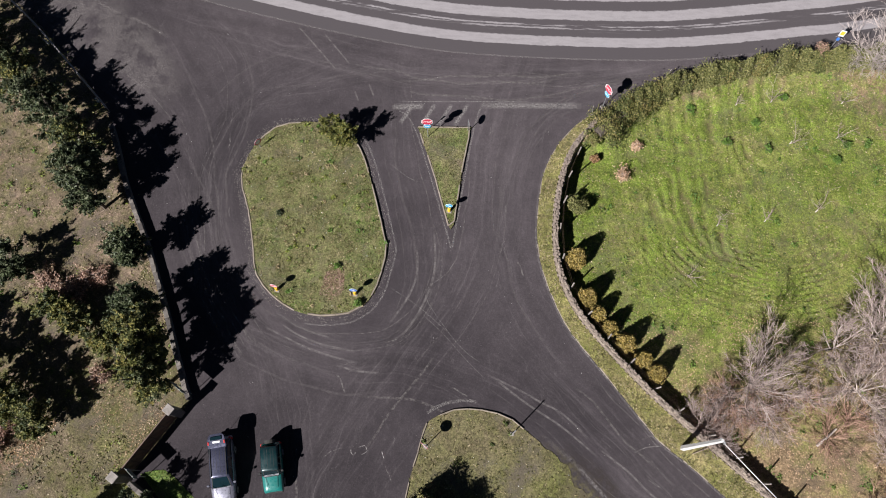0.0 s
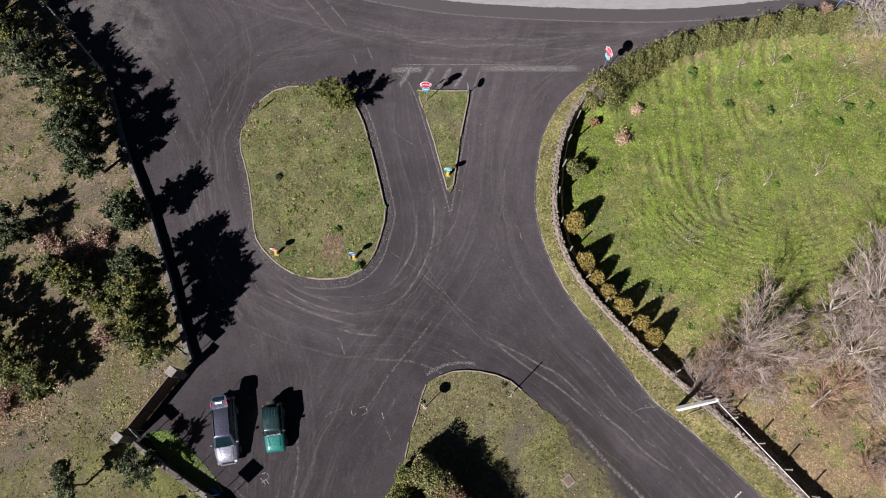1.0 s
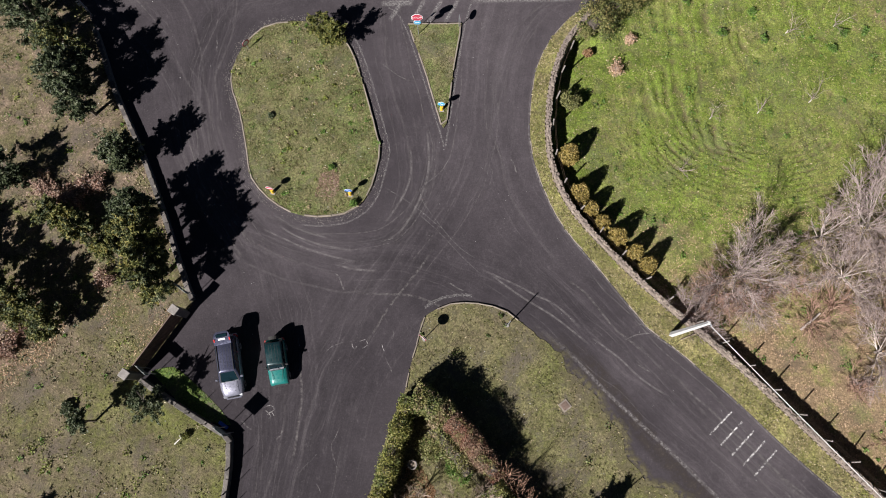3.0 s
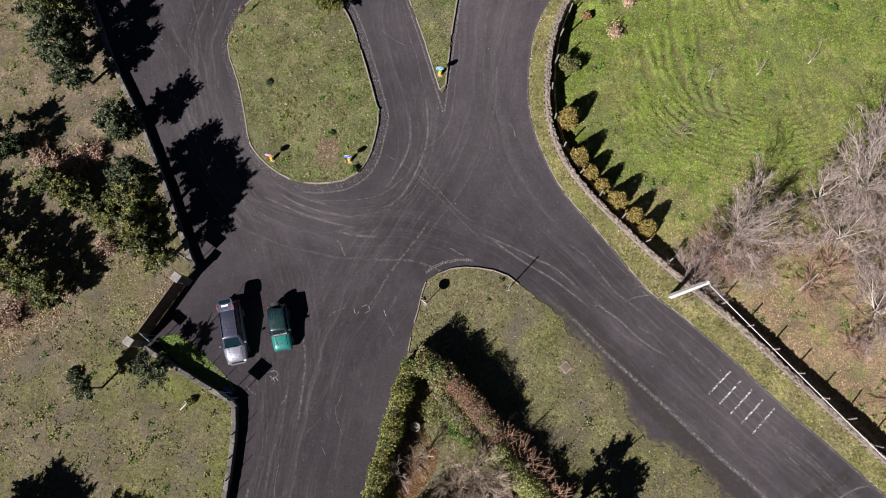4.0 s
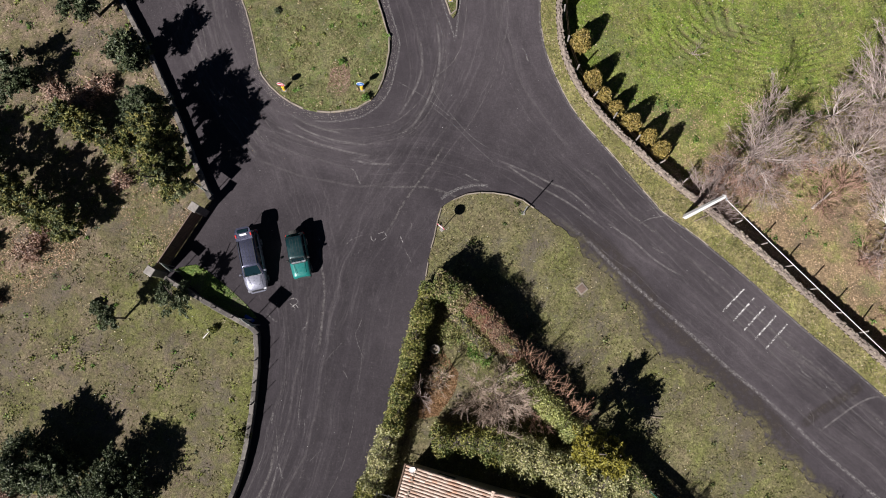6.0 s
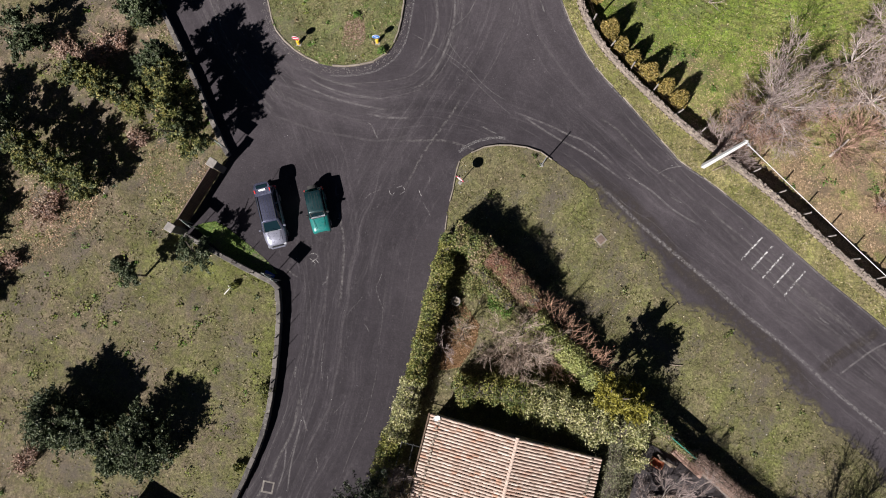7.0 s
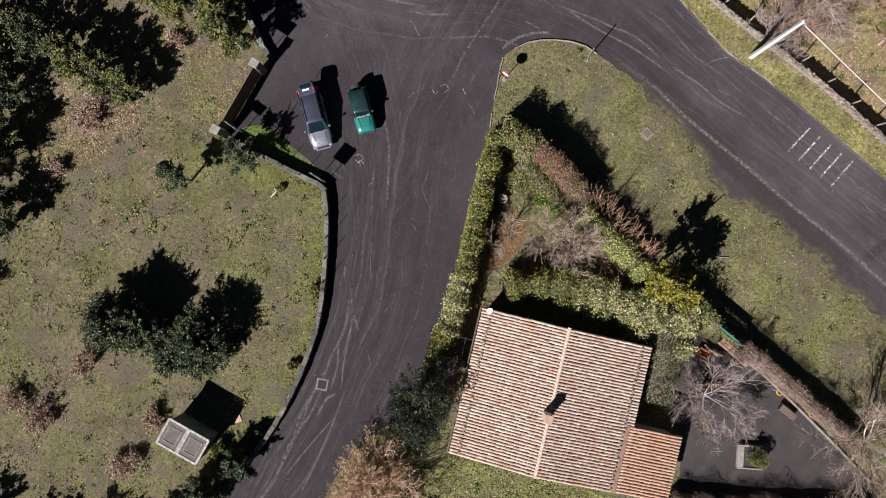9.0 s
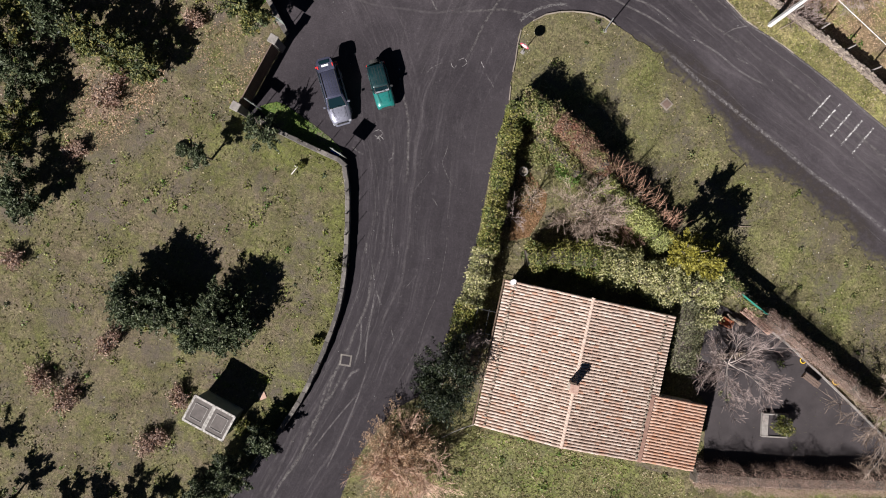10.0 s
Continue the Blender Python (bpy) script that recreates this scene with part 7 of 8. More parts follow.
# ---------------------------------------------------------------- shed and lawn clutter
shed = thing("garden_shed", pose(-22.05, -21.4, 0.03, 0, 0, -31), "small grey-green shed with a flat two-panel roof", "shed")
part("wall", box(fresh(), 2.6, 1.55, 2.05, None, 0.02), M["shed"], shed)
for s in (-1, 1):
    lid = part("roof_panel", box(fresh(), 1.38, 1.72, 0.07, pose(s * 0.71, 0, 2.05), 0.02), M["roof_felt"], shed)
    for w, d in ((1.36, 0.14), (0.82, 0.035)):
        for e in (-1, 1):
            part("edge_strip", box(fresh(), w, d, 0.035, pose(s * 0.71, e * (0.82 if w > 1 else 0.47), 2.12), 0.01), M["lichened"], lid, "pale roof edging")
            part("edge_strip", box(fresh(), d, 1.68 if w > 1 else 0.96, 0.035, pose(s * 0.71 + e * (0.66 if w > 1 else 0.41), 0, 2.122), 0.01), M["lichened"], lid, "pale roof edging")
part("door", box(fresh(), 0.8, 0.05, 1.85, pose(0.3, -0.79, 0.05), 0.01), M["roof_felt"], shed)
bm = fresh()
box(bm, 0.45, 0.45, 0.05, pose(-19.3, -20.6, 0.05, 0, 0, 20), 0.01)
solid("paving_slab", bm, M["terracotta"], "small reddish paving slab in the lawn", "slab")
bm = fresh()
for k, (p, q) in enumerate([((-16.7, -6.55, 0.1), (-16.15, -6.0, 0.25)), ((-16.15, -6.0, 0.25), (-15.75, -5.92, 0.14)), ((-16.15, -6.0, 0.25), (-15.98, -5.72, 0.17)), ((-16.3, -6.15, 0.2), (-16.45, -6.0, 0.12))]):
    tube(bm, [p, q], [0.045, 0.025], 5)
solid("bleached_branch", bm, M["bleached"], "bleached white branch lying on the lawn", "branch")
bm = fresh()
box(bm, 0.7, 0.22, 0.08, pose(-13.8, -5.3, 0.03, 0, 0, -32), 0.04)
solid("blue_tarp", bm, M["blue"], "folded blue plastic sheet at the foot of the wall", "tarp")

# ---------------------------------------------------------------- manholes
def manhole(x, y, yaw, size, z, mat, label):
    ob = thing("manhole_cover", pose(x, y, z, 0, 0, yaw), label, "manhole cover")
    part("frame", box(fresh(), size, size, 0.03, None, 0.008), M["kerb" if mat == "rust" else "coping"], ob, "worn stone frame")
    part("lid", box(fresh(), size * 0.7, size * 0.7, 0.045, None, 0.01), M[mat], ob)
    return ob


manhole(7.35, -3.4, 40, 0.62, 0.055, "rust", "square manhole with a worn stone frame in the grass")
manhole(-13.85, -18.6, -12, 0.75, -0.02, "asphalt", "square manhole with a dark stone frame in the lane")

# ---------------------------------------------------------------- yard
grass_yard = slab("yard_paving", [(8.45, -27.0), (8.6, -24.8), (8.9, -22.5), (8.1, -21.4), (8.9, -18.3), (9.6, -16.0), (11.2, -16.9), (13.8, -18.7), (17.7, -22.8), (20.5, -26.0), (20.5, -27.4)], 0.0, 0.085, M["yard"])
tagged(new("yard_paving", grass_yard), "dark paved yard beside the house", "paving", "", "structure")
edge = spline([(12.2, -17.5), (13.9, -18.75), (17.75, -22.8), (20.4, -25.8)], 0.5)
solid("yard_kerb", sweep("yard_kerb", edge, [(-0.06, 0.0), (0.06, 0.0), (0.06, 0.2), (-0.06, 0.2)], M["concrete"]), None, "pale concrete kerb round the yard", "kerb")
planter = thing("planter", pose(12.95, -23.95, 0.085, 0, 0, -6), "square concrete planter with a shrub", "planter")
for s, (w, d, x, y) in enumerate([(1.6, 0.1, 0, 0.7), (1.6, 0.1, 0, -0.7), (0.1, 1.3, 0.75, 0), (0.38, 1.3, -0.61, 0)]):
    part("side", box(fresh(), w, d, 0.3, pose(x, y, 0), 0.02), M["concrete"], planter)
part("soil", box(fresh(), 1.4, 1.3, 0.22), M["yard"], planter)
shrub("bush", 13.25, -23.95, 0.72, 1.25, M["oak_y"], "green shrub growing in the planter", 500, 0.1, 700, 0.3)
bench = thing("bench", pose(15.3, -21.2, 0.085, 0, 0, -40), "brown wooden bench in the yard", "bench")
for y in (-0.14, 0.0, 0.14):
    part("slat", box(fresh(), 1.15, 0.12, 0.04, pose(0, y, 0.42), 0.01), M["rust"], bench)
for x in (-0.45, 0.45):
    part("leg", box(fresh(), 0.07, 0.36, 0.42, pose(x, 0, 0), 0.01), M["rust"], bench)
pile = thing("brick_stack", pose(12.2, -17.35, 0.085, 0, 0, -43), "long stack of weathered red bricks by the fence", "brick stack")
r = random.Random(12)
brick = rough_block("brick", 0.26, 0.13, 0.07, M["brick"], 3, 0.1)
for k in range(8):
    for row in range(3):
        for lay in range(4):
            o = new("brick", brick)
            o.parent = pile
            o.matrix_basis = pose(-0.98 + 0.28 * k + r.uniform(-0.02, 0.02), -0.16 + row * 0.155, lay * 0.072, 0, 0, r.uniform(-6, 6))
crate = thing("crate", pose(10.3, -17.35, 0.085, 0, 0, -30), "faded orange plastic crate holding timber planks", "crate")
part("bottom", box(fresh(), 0.72, 0.46, 0.03, pose(0, 0, 0.02), 0.005), M["orange"], crate)
for s in (-1, 1):
    part("side", box(fresh(), 0.76, 0.04, 0.36, pose(0, s * 0.24, 0), 0.01), M["orange"], crate)
    part("end", box(fresh(), 0.04, 0.44, 0.36, pose(s * 0.36, 0, 0), 0.01), M["orange"], crate)
    part("handle", box(fresh(), 0.03, 0.2, 0.05, pose(s * 0.385, 0, 0.28), 0.01), M["orange"], crate)
bm = fresh()
for k in range(3):
    box(bm, 1.1, 0.11, 0.035, pose(10.75 + 0.1 * k, -17.2 - 0.06 * k, 0.36 + 0.04 * k, 0, 0, -44 + 9 * k), 0.008)
solid("timber_planks", bm, M["wood"], "few grey planks lying across the orange crate", "planks")
bm = fresh()
ring = [(17.0 + 0.22 * math.cos(a), -21.4 + 0.22 * math.sin(a), 0.14) for a in np.linspace(0, math.tau, 19)]
tube(bm, ring, 0.035, 5)
solid("hose_coil", bm, M["sign_yellow"], "coil of yellow garden hose on the ground", "hose")
bm = fresh()
tube(bm, [(15.0 + 0.17 * math.cos(a), -20.0 + 0.17 * math.sin(a), 0.14) for a in np.linspace(0, math.tau, 17)], 0.03, 5)
solid("hose_coil", bm, M["sign_yellow"], "small coil of yellow garden hose by the kerb", "hose")
rack = thing("slatted_rack", pose(10.5, -19.45, 0.085), "low rack of pale wooden slats in the yard", "rack")
for k in range(11):
    part("slat", box(fresh(), 0.08, 0.36, 0.03, pose(-0.75 + 0.15 * k, 0, 0.3), 0.006), M["wood"], rack)
for y in (-0.12, 0.12):
    part("rail", box(fresh(), 1.7, 0.05, 0.3, pose(0, y, 0), 0.008), M["wood"], rack)
pot = thing("garden_pot", pose(-1.95, -7.2, 0.05), "round pale-rimmed garden pot", "pot")
bm = fresh()
ring = [(0.26 * math.cos(a), 0.26 * math.sin(a), 0.5) for a in np.linspace(0, math.tau, 19)]
tube(bm, ring, 0.045, 5)
part("rim", bm, M["concrete"], pot)
part("bowl", rod(fresh(), 0.18, 0.25, 0.4, None, 16), M["mortar"], pot, "dark soil in the pot")
net = thing("net_fence", pose(11.55, -16.15, 0.1, 0, 0, -42), "green plastic net fence on posts", "fence")
part("net", box(fresh(), 2.0, 0.025, 0.5, pose(0, 0, 1.15), 0.006), M["green_net"], net)
for x in (-0.95, 0.0, 0.95):
    part("post", rod(fresh(), 0.02, 0.02, 1.8, pose(x, 0.04, 0)), M["wood"], net)
pergola = thing("pergola", HOUSE @ pose(-5.75, -0.4, 0.0), "dark iron pergola frame against the house wall", "pergola")
for y in (-2.8, -1.4, 0.0, 1.4, 2.8):
    part("crossbar", box(fresh(), 1.3, 0.04, 0.04, pose(0, y, 2.15), 0.005), M["plastic"], pergola)
    part("post", rod(fresh(), 0.025, 0.025, 2.15, pose(-0.6, y, 0)), M["plastic"], pergola)
for x in (-0.6, 0.1):
    part("rail", box(fresh(), 0.04, 5.8, 0.04, pose(x, 0, 2.19), 0.005), M["plastic"], pergola)
bm = fresh()
tube(bm, [(-5.7, -22.9, 0.6), (-6.4, -23.1, 0.45), (-7.4, -23.5, 0.3), (-8.0, -23.8, 0.18)], [0.03, 0.035, 0.03, 0.025], 6)
solid("white_pipe", bm, M["concrete"], "pale weathered pipe running from the house corner", "pipe")
bm = fresh()
tube(bm, [(11.1, -11.25, 0.1), (11.7, -11.4, 0.12), (12.2, -11.42, 0.1)], 0.025, 5)
solid("fallen_stick", bm, M["wood"], "pale stick lying in the thin grass", "stick")

# ---------------------------------------------------------------- marks on the road
def mark(line, width, material, z=0.004, name="road_mark", label="worn mark on the asphalt", step=0.4, straight=False):
    line = np.array(line, float) if straight else spline(line, step)
    if straight:
        line = np.array([line[0] * (1 - t) + line[-1] * t for t in np.linspace(0, 1, 8)])
    return tagged(new(name, ribbon(name, line, width, z, M[material])), label, "road marking", "", "structure")


mark([(-5.6, 23.95), (-4.4, 24.05), (-3.2, 24.12)], 0.6, "bar", label="worn white stop line")
mark([(0.7, 24.38), (2.6, 24.5), (5.4, 24.62), (8.2, 24.75)], 0.62, "bar", label="worn white stop line")
mark([(-5.2, 24.42), (0.0, 24.68), (4.5, 24.9)], 0.1, "bar", label="worn white stop line")
for a, b in [((-4.0, 24.3), (-4.9, 22.6)), ((-2.45, 24.4), (-3.35, 22.5)), ((-1.22, 24.45), (-2.15, 22.55)), ((-0.05, 24.5), (-1.0, 22.6))]:
    mark([a, b], 0.38, "bar", 0.006, label="worn white hatch bar", straight=True)
mark([(1.12, 24.7), (0.42, 22.4), (-0.64, 13.35)], 0.13, "paint_white", label="worn white edge line")
mark([(-5.05, 23.7), (-3.75, 22.2), (-1.2, 14.9), (-0.75, 13.4)], 0.11, "paint_white", label="worn white edge line")
mark(offset(ROAD_EDGE, -0.05)[10:-10], 0.12, "paint_white", 0.01, label="worn white edge line of the main road")
ring = offset(np.vstack([ISLAND, ISLAND[:1]]), -0.62)
mark(ring[int(len(ring) * 0.47): int(len(ring) * 0.9)], 0.12, "paint_white", label="worn pale line round the island")
mark([(-1.60, 2.45), (-1.05, 2.82), (-0.50, 3.09), (0.60, 3.35), (1.41, 3.28)], 0.2, "paint_white", label="worn pale line at the verge")
for k in range(5):
    a, b = np.array((16.21 + 0.645 * k, -4.84 - 0.58 * k)), np.array((17.62 + 0.65 * k, -3.41 - 0.55 * k))
    mark([tuple(a), tuple(b)], 0.1, "paint_dots", label="broken white bar of a road hatch", straight=True)
for k in range(5):
    mark([(19.62 + 0.823 * k, -7.80 - 0.714 * k), (21.11 + 0.929 * k, -6.38 - 0.650 * k)], 0.34, "specks", 0.007, label="scuffed remains of a road hatch", straight=True)
LOWER = [(4.98, 2.10), (6.06, 1.11), (7.31, 0.13), (8.55, -1.07), (9.95, -2.51), (11.33, -3.75), (12.72, -4.98), (14.09, -6.21), (16.10, -8.11), (18.11, -9.81), (20.42, -11.91), (22.03, -13.50), (30, -20.4)]
mark(LOWER, 0.3, "ridge", 0.005, label="pale ash ridge along the road")
mark(offset(POINT[POINT[:, 0] > 5], -0.1), 1.5, "verge_edge", 0.042, label="thinning grass edge of the verge")
mark([(6.6, 0.9), (8.6, -0.6), (10.7, -2.9), (12.6, -5.4), (14.6, -7.4), (17.8, -10.4), (21.0, -14.0)], 1.5, "soil_edge", 0.0045, label="dark soil washed over the road edge")
mark(offset(FIELD_KERB[4:], -0.2), 0.34, "specks", 0.004, label="pale dust along the kerb")
mark(offset(FIELD_KERB[4:], -0.1), 0.13, "ridge", 0.0055, label="pale dust along the kerb")
mark([(20.58, -12.00), (21.85, -11.04), (23.29, -10.21), (24.74, -9.32)], 0.75, "soil_edge", 0.005, label="dark ash strip across the road")
mark([(21.77, -12.26), (23.58, -10.97), (24.66, -10.34), (25.55, -10.09), (26.03, -10.44)], 0.16, "track_hard", 0.0065, label="pale strip across the road")
mark([(-38, 35.6), (-33.5, 32.9), (-29.0, 30.0), (-25.2, 27.2), (-21.4, 23.4)], [5.0, 6.5, 7.0, 6.4, 3.0], "heap", 0.005, label="heaped pale ash beside the road")
mark([(-30, 32.6), (-27.7, 31.3), (-25, 30.2), (-22.9, 29.0)], 0.3, "heap", 0.008, label="pale ash ridge beside the road")
for a in ([(-3.03, 13.4), (-2.86, 11.6), (-3.3, 9.9), (-4.4, 8.0)], [(-1.92, 14.5), (-1.72, 11.7), (-2.4, 9.2), (-3.65, 7.0)]):
    mark(a, 0.2, "track_hard", label="pale curved wheel scrub")
for a in ([(-13.3, 30.6), (-11.4, 28.5), (-9.9, 26.8)], [(-11.2, 30.0), (-8.95, 27.35)], [(-8.4, 25.15), (-8.05, 24.3)], [(-7.42, 25.8), (-6.95, 24.75)]):
    mark(a, 0.16, "track_hard", 0.006, label="pale straight scrub mark")
for a in (
    [(-12.54, 7.33), (-10.94, 6.65), (-9.43, 6.04), (-7.56, 5.55), (-6.06, 5.29)],
    [(-11.54, 7.65), (-10.39, 6.96), (-8.69, 6.38), (-6.45, 6.05)],
    [(-11.94, 8.34), (-10.60, 7.57), (-9.46, 7.15), (-7.96, 6.77)],
    [(-7.54, 5.06), (-6.05, 4.76), (-4.75, 4.76)],
    [(2.07, 5.01), (4.27, 4.08), (5.37, 3.52), (6.81, 2.85), (8.42, 1.38)],
    [(2.44, 4.82), (4.63, 3.32), (6.80, 2.03), (8.94, 0.38)],
    [(8.96, 0.94), (10.73, -0.33), (12.12, -1.60), (13.87, -2.67)]):
    mark(a, 0.17, "track_hard", 0.006, label="pale curved wheel track")
mark([(-2.47, 8.82), (-0.89, 7.47), (0.79, 5.76), (2.07, 4.63)], 0.05, "crack", 0.0075, "road_crack", "long pale crack across the junction")
mark([(11.12, 0.76), (11.85, 1.14), (12.87, 1.28)], 0.09, "crack", 0.0075, "road_crack", "pale crack at the verge by the pole")


def flow_tracks():
    """Fine wheel tracks swept into the ash along the ways cars take."""
    r = np.random.default_rng(21)
    for pts, spread, count in WAYS:
        base = spline(pts, 0.6)
        for k in range(count // 2):
            l = offset(base, r.normal(0, spread * 0.55))
            a = r.integers(0, max(1, len(l) - 12))
            b = min(len(l), a + r.integers(10, 34))
            piece = l[a:b].copy()
            sway = r.uniform(0, 99)
            piece[:, :2] += np.array([[noise.noise((i * 0.22, sway, 1.0)), noise.noise((i * 0.22, sway, 2.0))] for i in range(len(piece))]) * 0.35
            mark(piece, r.choice([0.03, 0.05, 0.08, 0.2]), r.choice(["track", "track", "ash", "specks"]), 0.004 + 0.0004 * (k % 8), "wheel_track", "faint wheel track swept in the ash")


flow_tracks()
for k, pts in enumerate([[(-6.13, 0.03), (-6.09, -0.20), (-5.94, -0.34), (-5.76, -0.12)], [(-5.69, 0.14), (-5.48, 0.21), (-5.26, 0.29)], [(-5.26, 0.25), (-5.10, -0.04), (-5.28, -0.19), (-5.47, -0.30)], [(-4.23, 0.03), (-4.15, -0.22), (-4.04, -0.44)], [(-3.97, -0.77), (-3.81, -1.13), (-3.67, -1.32), (-3.44, -1.85)], [(-7.75, -0.61), (-7.40, -0.24), (-6.68, 0.06)], [(-3.5, 0.9), (-3.55, 0.3)], [(-6.5, -5.0), (-6.8, -5.8), (-7.0, -6.4), (-6.5, -7.8)], [(-11.38, -4.17), (-10.99, -3.99), (-10.73, -4.24), (-11.04, -4.50), (-11.26, -4.32), (-10.89, -4.68), (-11.10, -4.89)], [(-11.15, -4.61), (-10.91, -4.38), (-10.68, -4.68)],
                         [(0.0, 13.2), (-0.9, 11.6), (-2.2, 10.1), (-0.8, 7.9), (0.6, 6.4), (1.9, 5.6)], [(-4.6, 10.4), (-2.6, 9.2), (-0.6, 7.6)], [(-5.3, 19.4), (-4.1, 18.5), (-3.2, 18.1)], [(-11.9, -12.0), (-11.8, -14.5), (-12.6, -17.2)], [(-10.3, -9.5), (-10.5, -11.0), (-10.4, -12.5)], [(11.6, 1.6), (12.6, 1.9), (13.4, 1.6)]]):
    mark(pts, 0.06, "scar" if k in (0, 1, 2, 3, 8, 9) else "crack", 0.008, "road_crack", "pale filled crack in the asphalt", 0.15)
mark([(-12.93, -19.19), (-13.56, -19.46), (-13.94, -20.06), (-14.25, -20.62)], 0.22, "track_hard", 0.006, "road_crack", "pale scar in the lane")
for a in ([(-12.70, -15.71), (-12.84, -17.50), (-13.36, -19.00)], [(-12.38, -18.96), (-13.25, -21.09), (-14.42, -23.56), (-15.57, -25.68)], [(-13.16, -20.73), (-15.11, -22.83), (-16.44, -24.40)], [(-11.77, -14.66), (-12.39, -17.15), (-12.63, -18.95)]):
    mark(a, 0.13, "track_hard", 0.006, label="pale wheel line in the lane")



# ---------------------------------------------------------------- grass, weeds, litter
def scatter(poly, n, z, seed, patch=0.5, keep=None):
    r = np.random.default_rng(seed)
    lo, hi = np.maximum(poly.min(0), (-40, -32)), np.minimum(poly.max(0), (34, 34))
    out = []
    while sum(map(len, out)) < n:
        p = r.uniform(lo, hi, (n * 2, 2))
        p = p[inside(p[:, 0], p[:, 1], poly)]
        w = np.array([noise.noise((a * patch, b * patch, seed)) for a, b in p])
        p = p[w + r.normal(0, 0.35, len(p)) > 0]
        if keep is not None:
            p = p[keep(p)]
        out.append(p)
    p = np.vstack(out)[:n]
    zz = z(p) if callable(z) else np.full(n, z)
    return np.column_stack([p, zz])


def field_z(p):
    return field_height(p[:, 0], p[:, 1])[0]


def weeds(name, poly, n, z, seed, label, material, size=0.2):
    r = np.random.default_rng(seed)
    c = scatter(poly, n, z, seed, 0.35)
    pts = []
    for x, y, zz in c:
        k = r.integers(14, 40)
        s = size * r.uniform(0.5, 1.5)
        q = r.normal(0, s * 0.5, (k, 3))
        q[:, 2] = np.abs(q[:, 2]) * 0.8
        pts.append(np.array([x, y, zz]) + q)
    return tagged(new(name, leaf_mesh(name, np.vstack(pts), 0.08, material, 0.2, seed)), label, "weeds", "", "stuff")


POINT_POLY = np.vstack([POINT[POINT[:, 0] < 22], [(24, -30), (-14.5, -30)], SOUTH_EDGE[::-1][20:-1]])
STRIP = np.vstack([FIELD_KERB, FIELD_WALL[::-1]])
tufts("island_grass", scatter(ISLAND, 6500, 0.12, 31, 0.8), 0.065, M["tuft"], "rough short grass on the oval island", 31)
tufts("island_grass", scatter(TRIANGLE, 800, 0.12, 32, 0.8), 0.06, M["tuft"], "rough short grass on the triangular island", 32)
tufts("verge_straw", scatter(STRIP, 1600, 0.06, 45, 0.8), 0.07, M["straw"], "dry stalks along the field wall", 45, 3)
tufts("verge_straw", scatter(POINT_POLY, 2600, 0.05, 46, 0.5), 0.055, M["straw"], "dry stalks in the thin winter grass", 46, 2)
tufts("verge_grass", scatter(STRIP, 3000, 0.06, 33, 0.8), 0.07, M["tuft"], "weedy grass along the field wall", 33)
tufts("verge_grass", scatter(POINT_POLY, 6500, 0.05, 34, 0.6), 0.06, M["tuft"], "thin winter grass on the point", 34)
tufts("lawn_grass", scatter(PARK, 12000, 0.06, 35, 0.6), 0.065, M["tuft"], "dry tufted grass of the park", 35)
tufts("field_grass", scatter(FIELD, 12500, field_z, 36, 0.7, lambda p: p[:, 1] > 9), 0.07, M["tuft_g"], "green tufted grass of the field", 36)
tufts("field_straw", scatter(FIELD, 3600, field_z, 41, 0.5, lambda p: p[:, 1] > 8), 0.065, M["straw"], "pale dry stalks strewn over the field", 41, 2)
tufts("field_clover", scatter(FIELD, 5000, field_z, 42, 0.9, lambda p: p[:, 1] > 9), 0.07, M["hedge"], "darker low clover in the field", 42, 3)
tufts("straw_litter", scatter(FIELD, 9000, field_z, 37, 0.5, lambda p: p[:, 1] < 10), 0.045, M["tanleaf"], "brown leaf litter under the bare trees", 37, 3, "leaf litter")
tufts("island_straw", scatter(ISLAND, 900, 0.13, 43, 0.6), 0.06, M["straw"], "pale dry stalks on the oval island", 43, 2)
tufts("lawn_straw", scatter(PARK, 4000, 0.06, 44, 0.5), 0.06, M["straw"], "pale dry stalks on the park lawn", 44, 2)
tufts("leaf_litter", scatter(PARK, 5000, 0.06, 38, 0.4, lambda p: (p[:, 1] > -3)), 0.055, M["dryleaf"], "dry leaves scattered under the park trees", 38, 2, "leaf litter")
LANE_EDGE = np.vstack([spline([(-18.7, -2.2), (-17.4, -1.85), (-16.0, -2.75), (-14.2, -4.25), (-13.3, -5.3)]), [(-14.7, -5.15), (-16.9, -3.9)]])
grass_piece("verge", LANE_EDGE, 0.02, M["weedy"], "low fresh green weeds at the foot of the wall")
tufts("lane_weeds", scatter(LANE_EDGE, 420, 0.025, 39, 0.8), 0.045, M["green"], "green weeds at the foot of the wall", 39)
SOUTH_LAWN = np.array([(-5.6, -23.4), (7.0, -27.1), (7.4, -31), (-13, -31), (-9.5, -25.5)])
HEAP_GROUND = np.array([(-31.5, -5.5), (-26.0, -2.8), (-24.5, 0.5), (-27.5, 2.2), (-31.5, 1.0)])
tufts("heap_litter", scatter(HEAP_GROUND, 3200, 0.06, 48, 0.4), 0.05, M["tanleaf"], "tan fallen leaves round the brush heap", 48, 2, "leaf litter")
GATE_GROUND = np.array([(-24.0, -1.0), (-19.8, -2.0), (-17.4, 1.6), (-19.0, 5.0), (-22.5, 3.5)])
tufts("gate_litter", scatter(GATE_GROUND, 1300, 0.06, 49, 0.4), 0.042, M["tanleaf"], "yellowish fallen leaves inside the gate", 49, 2, "leaf litter")
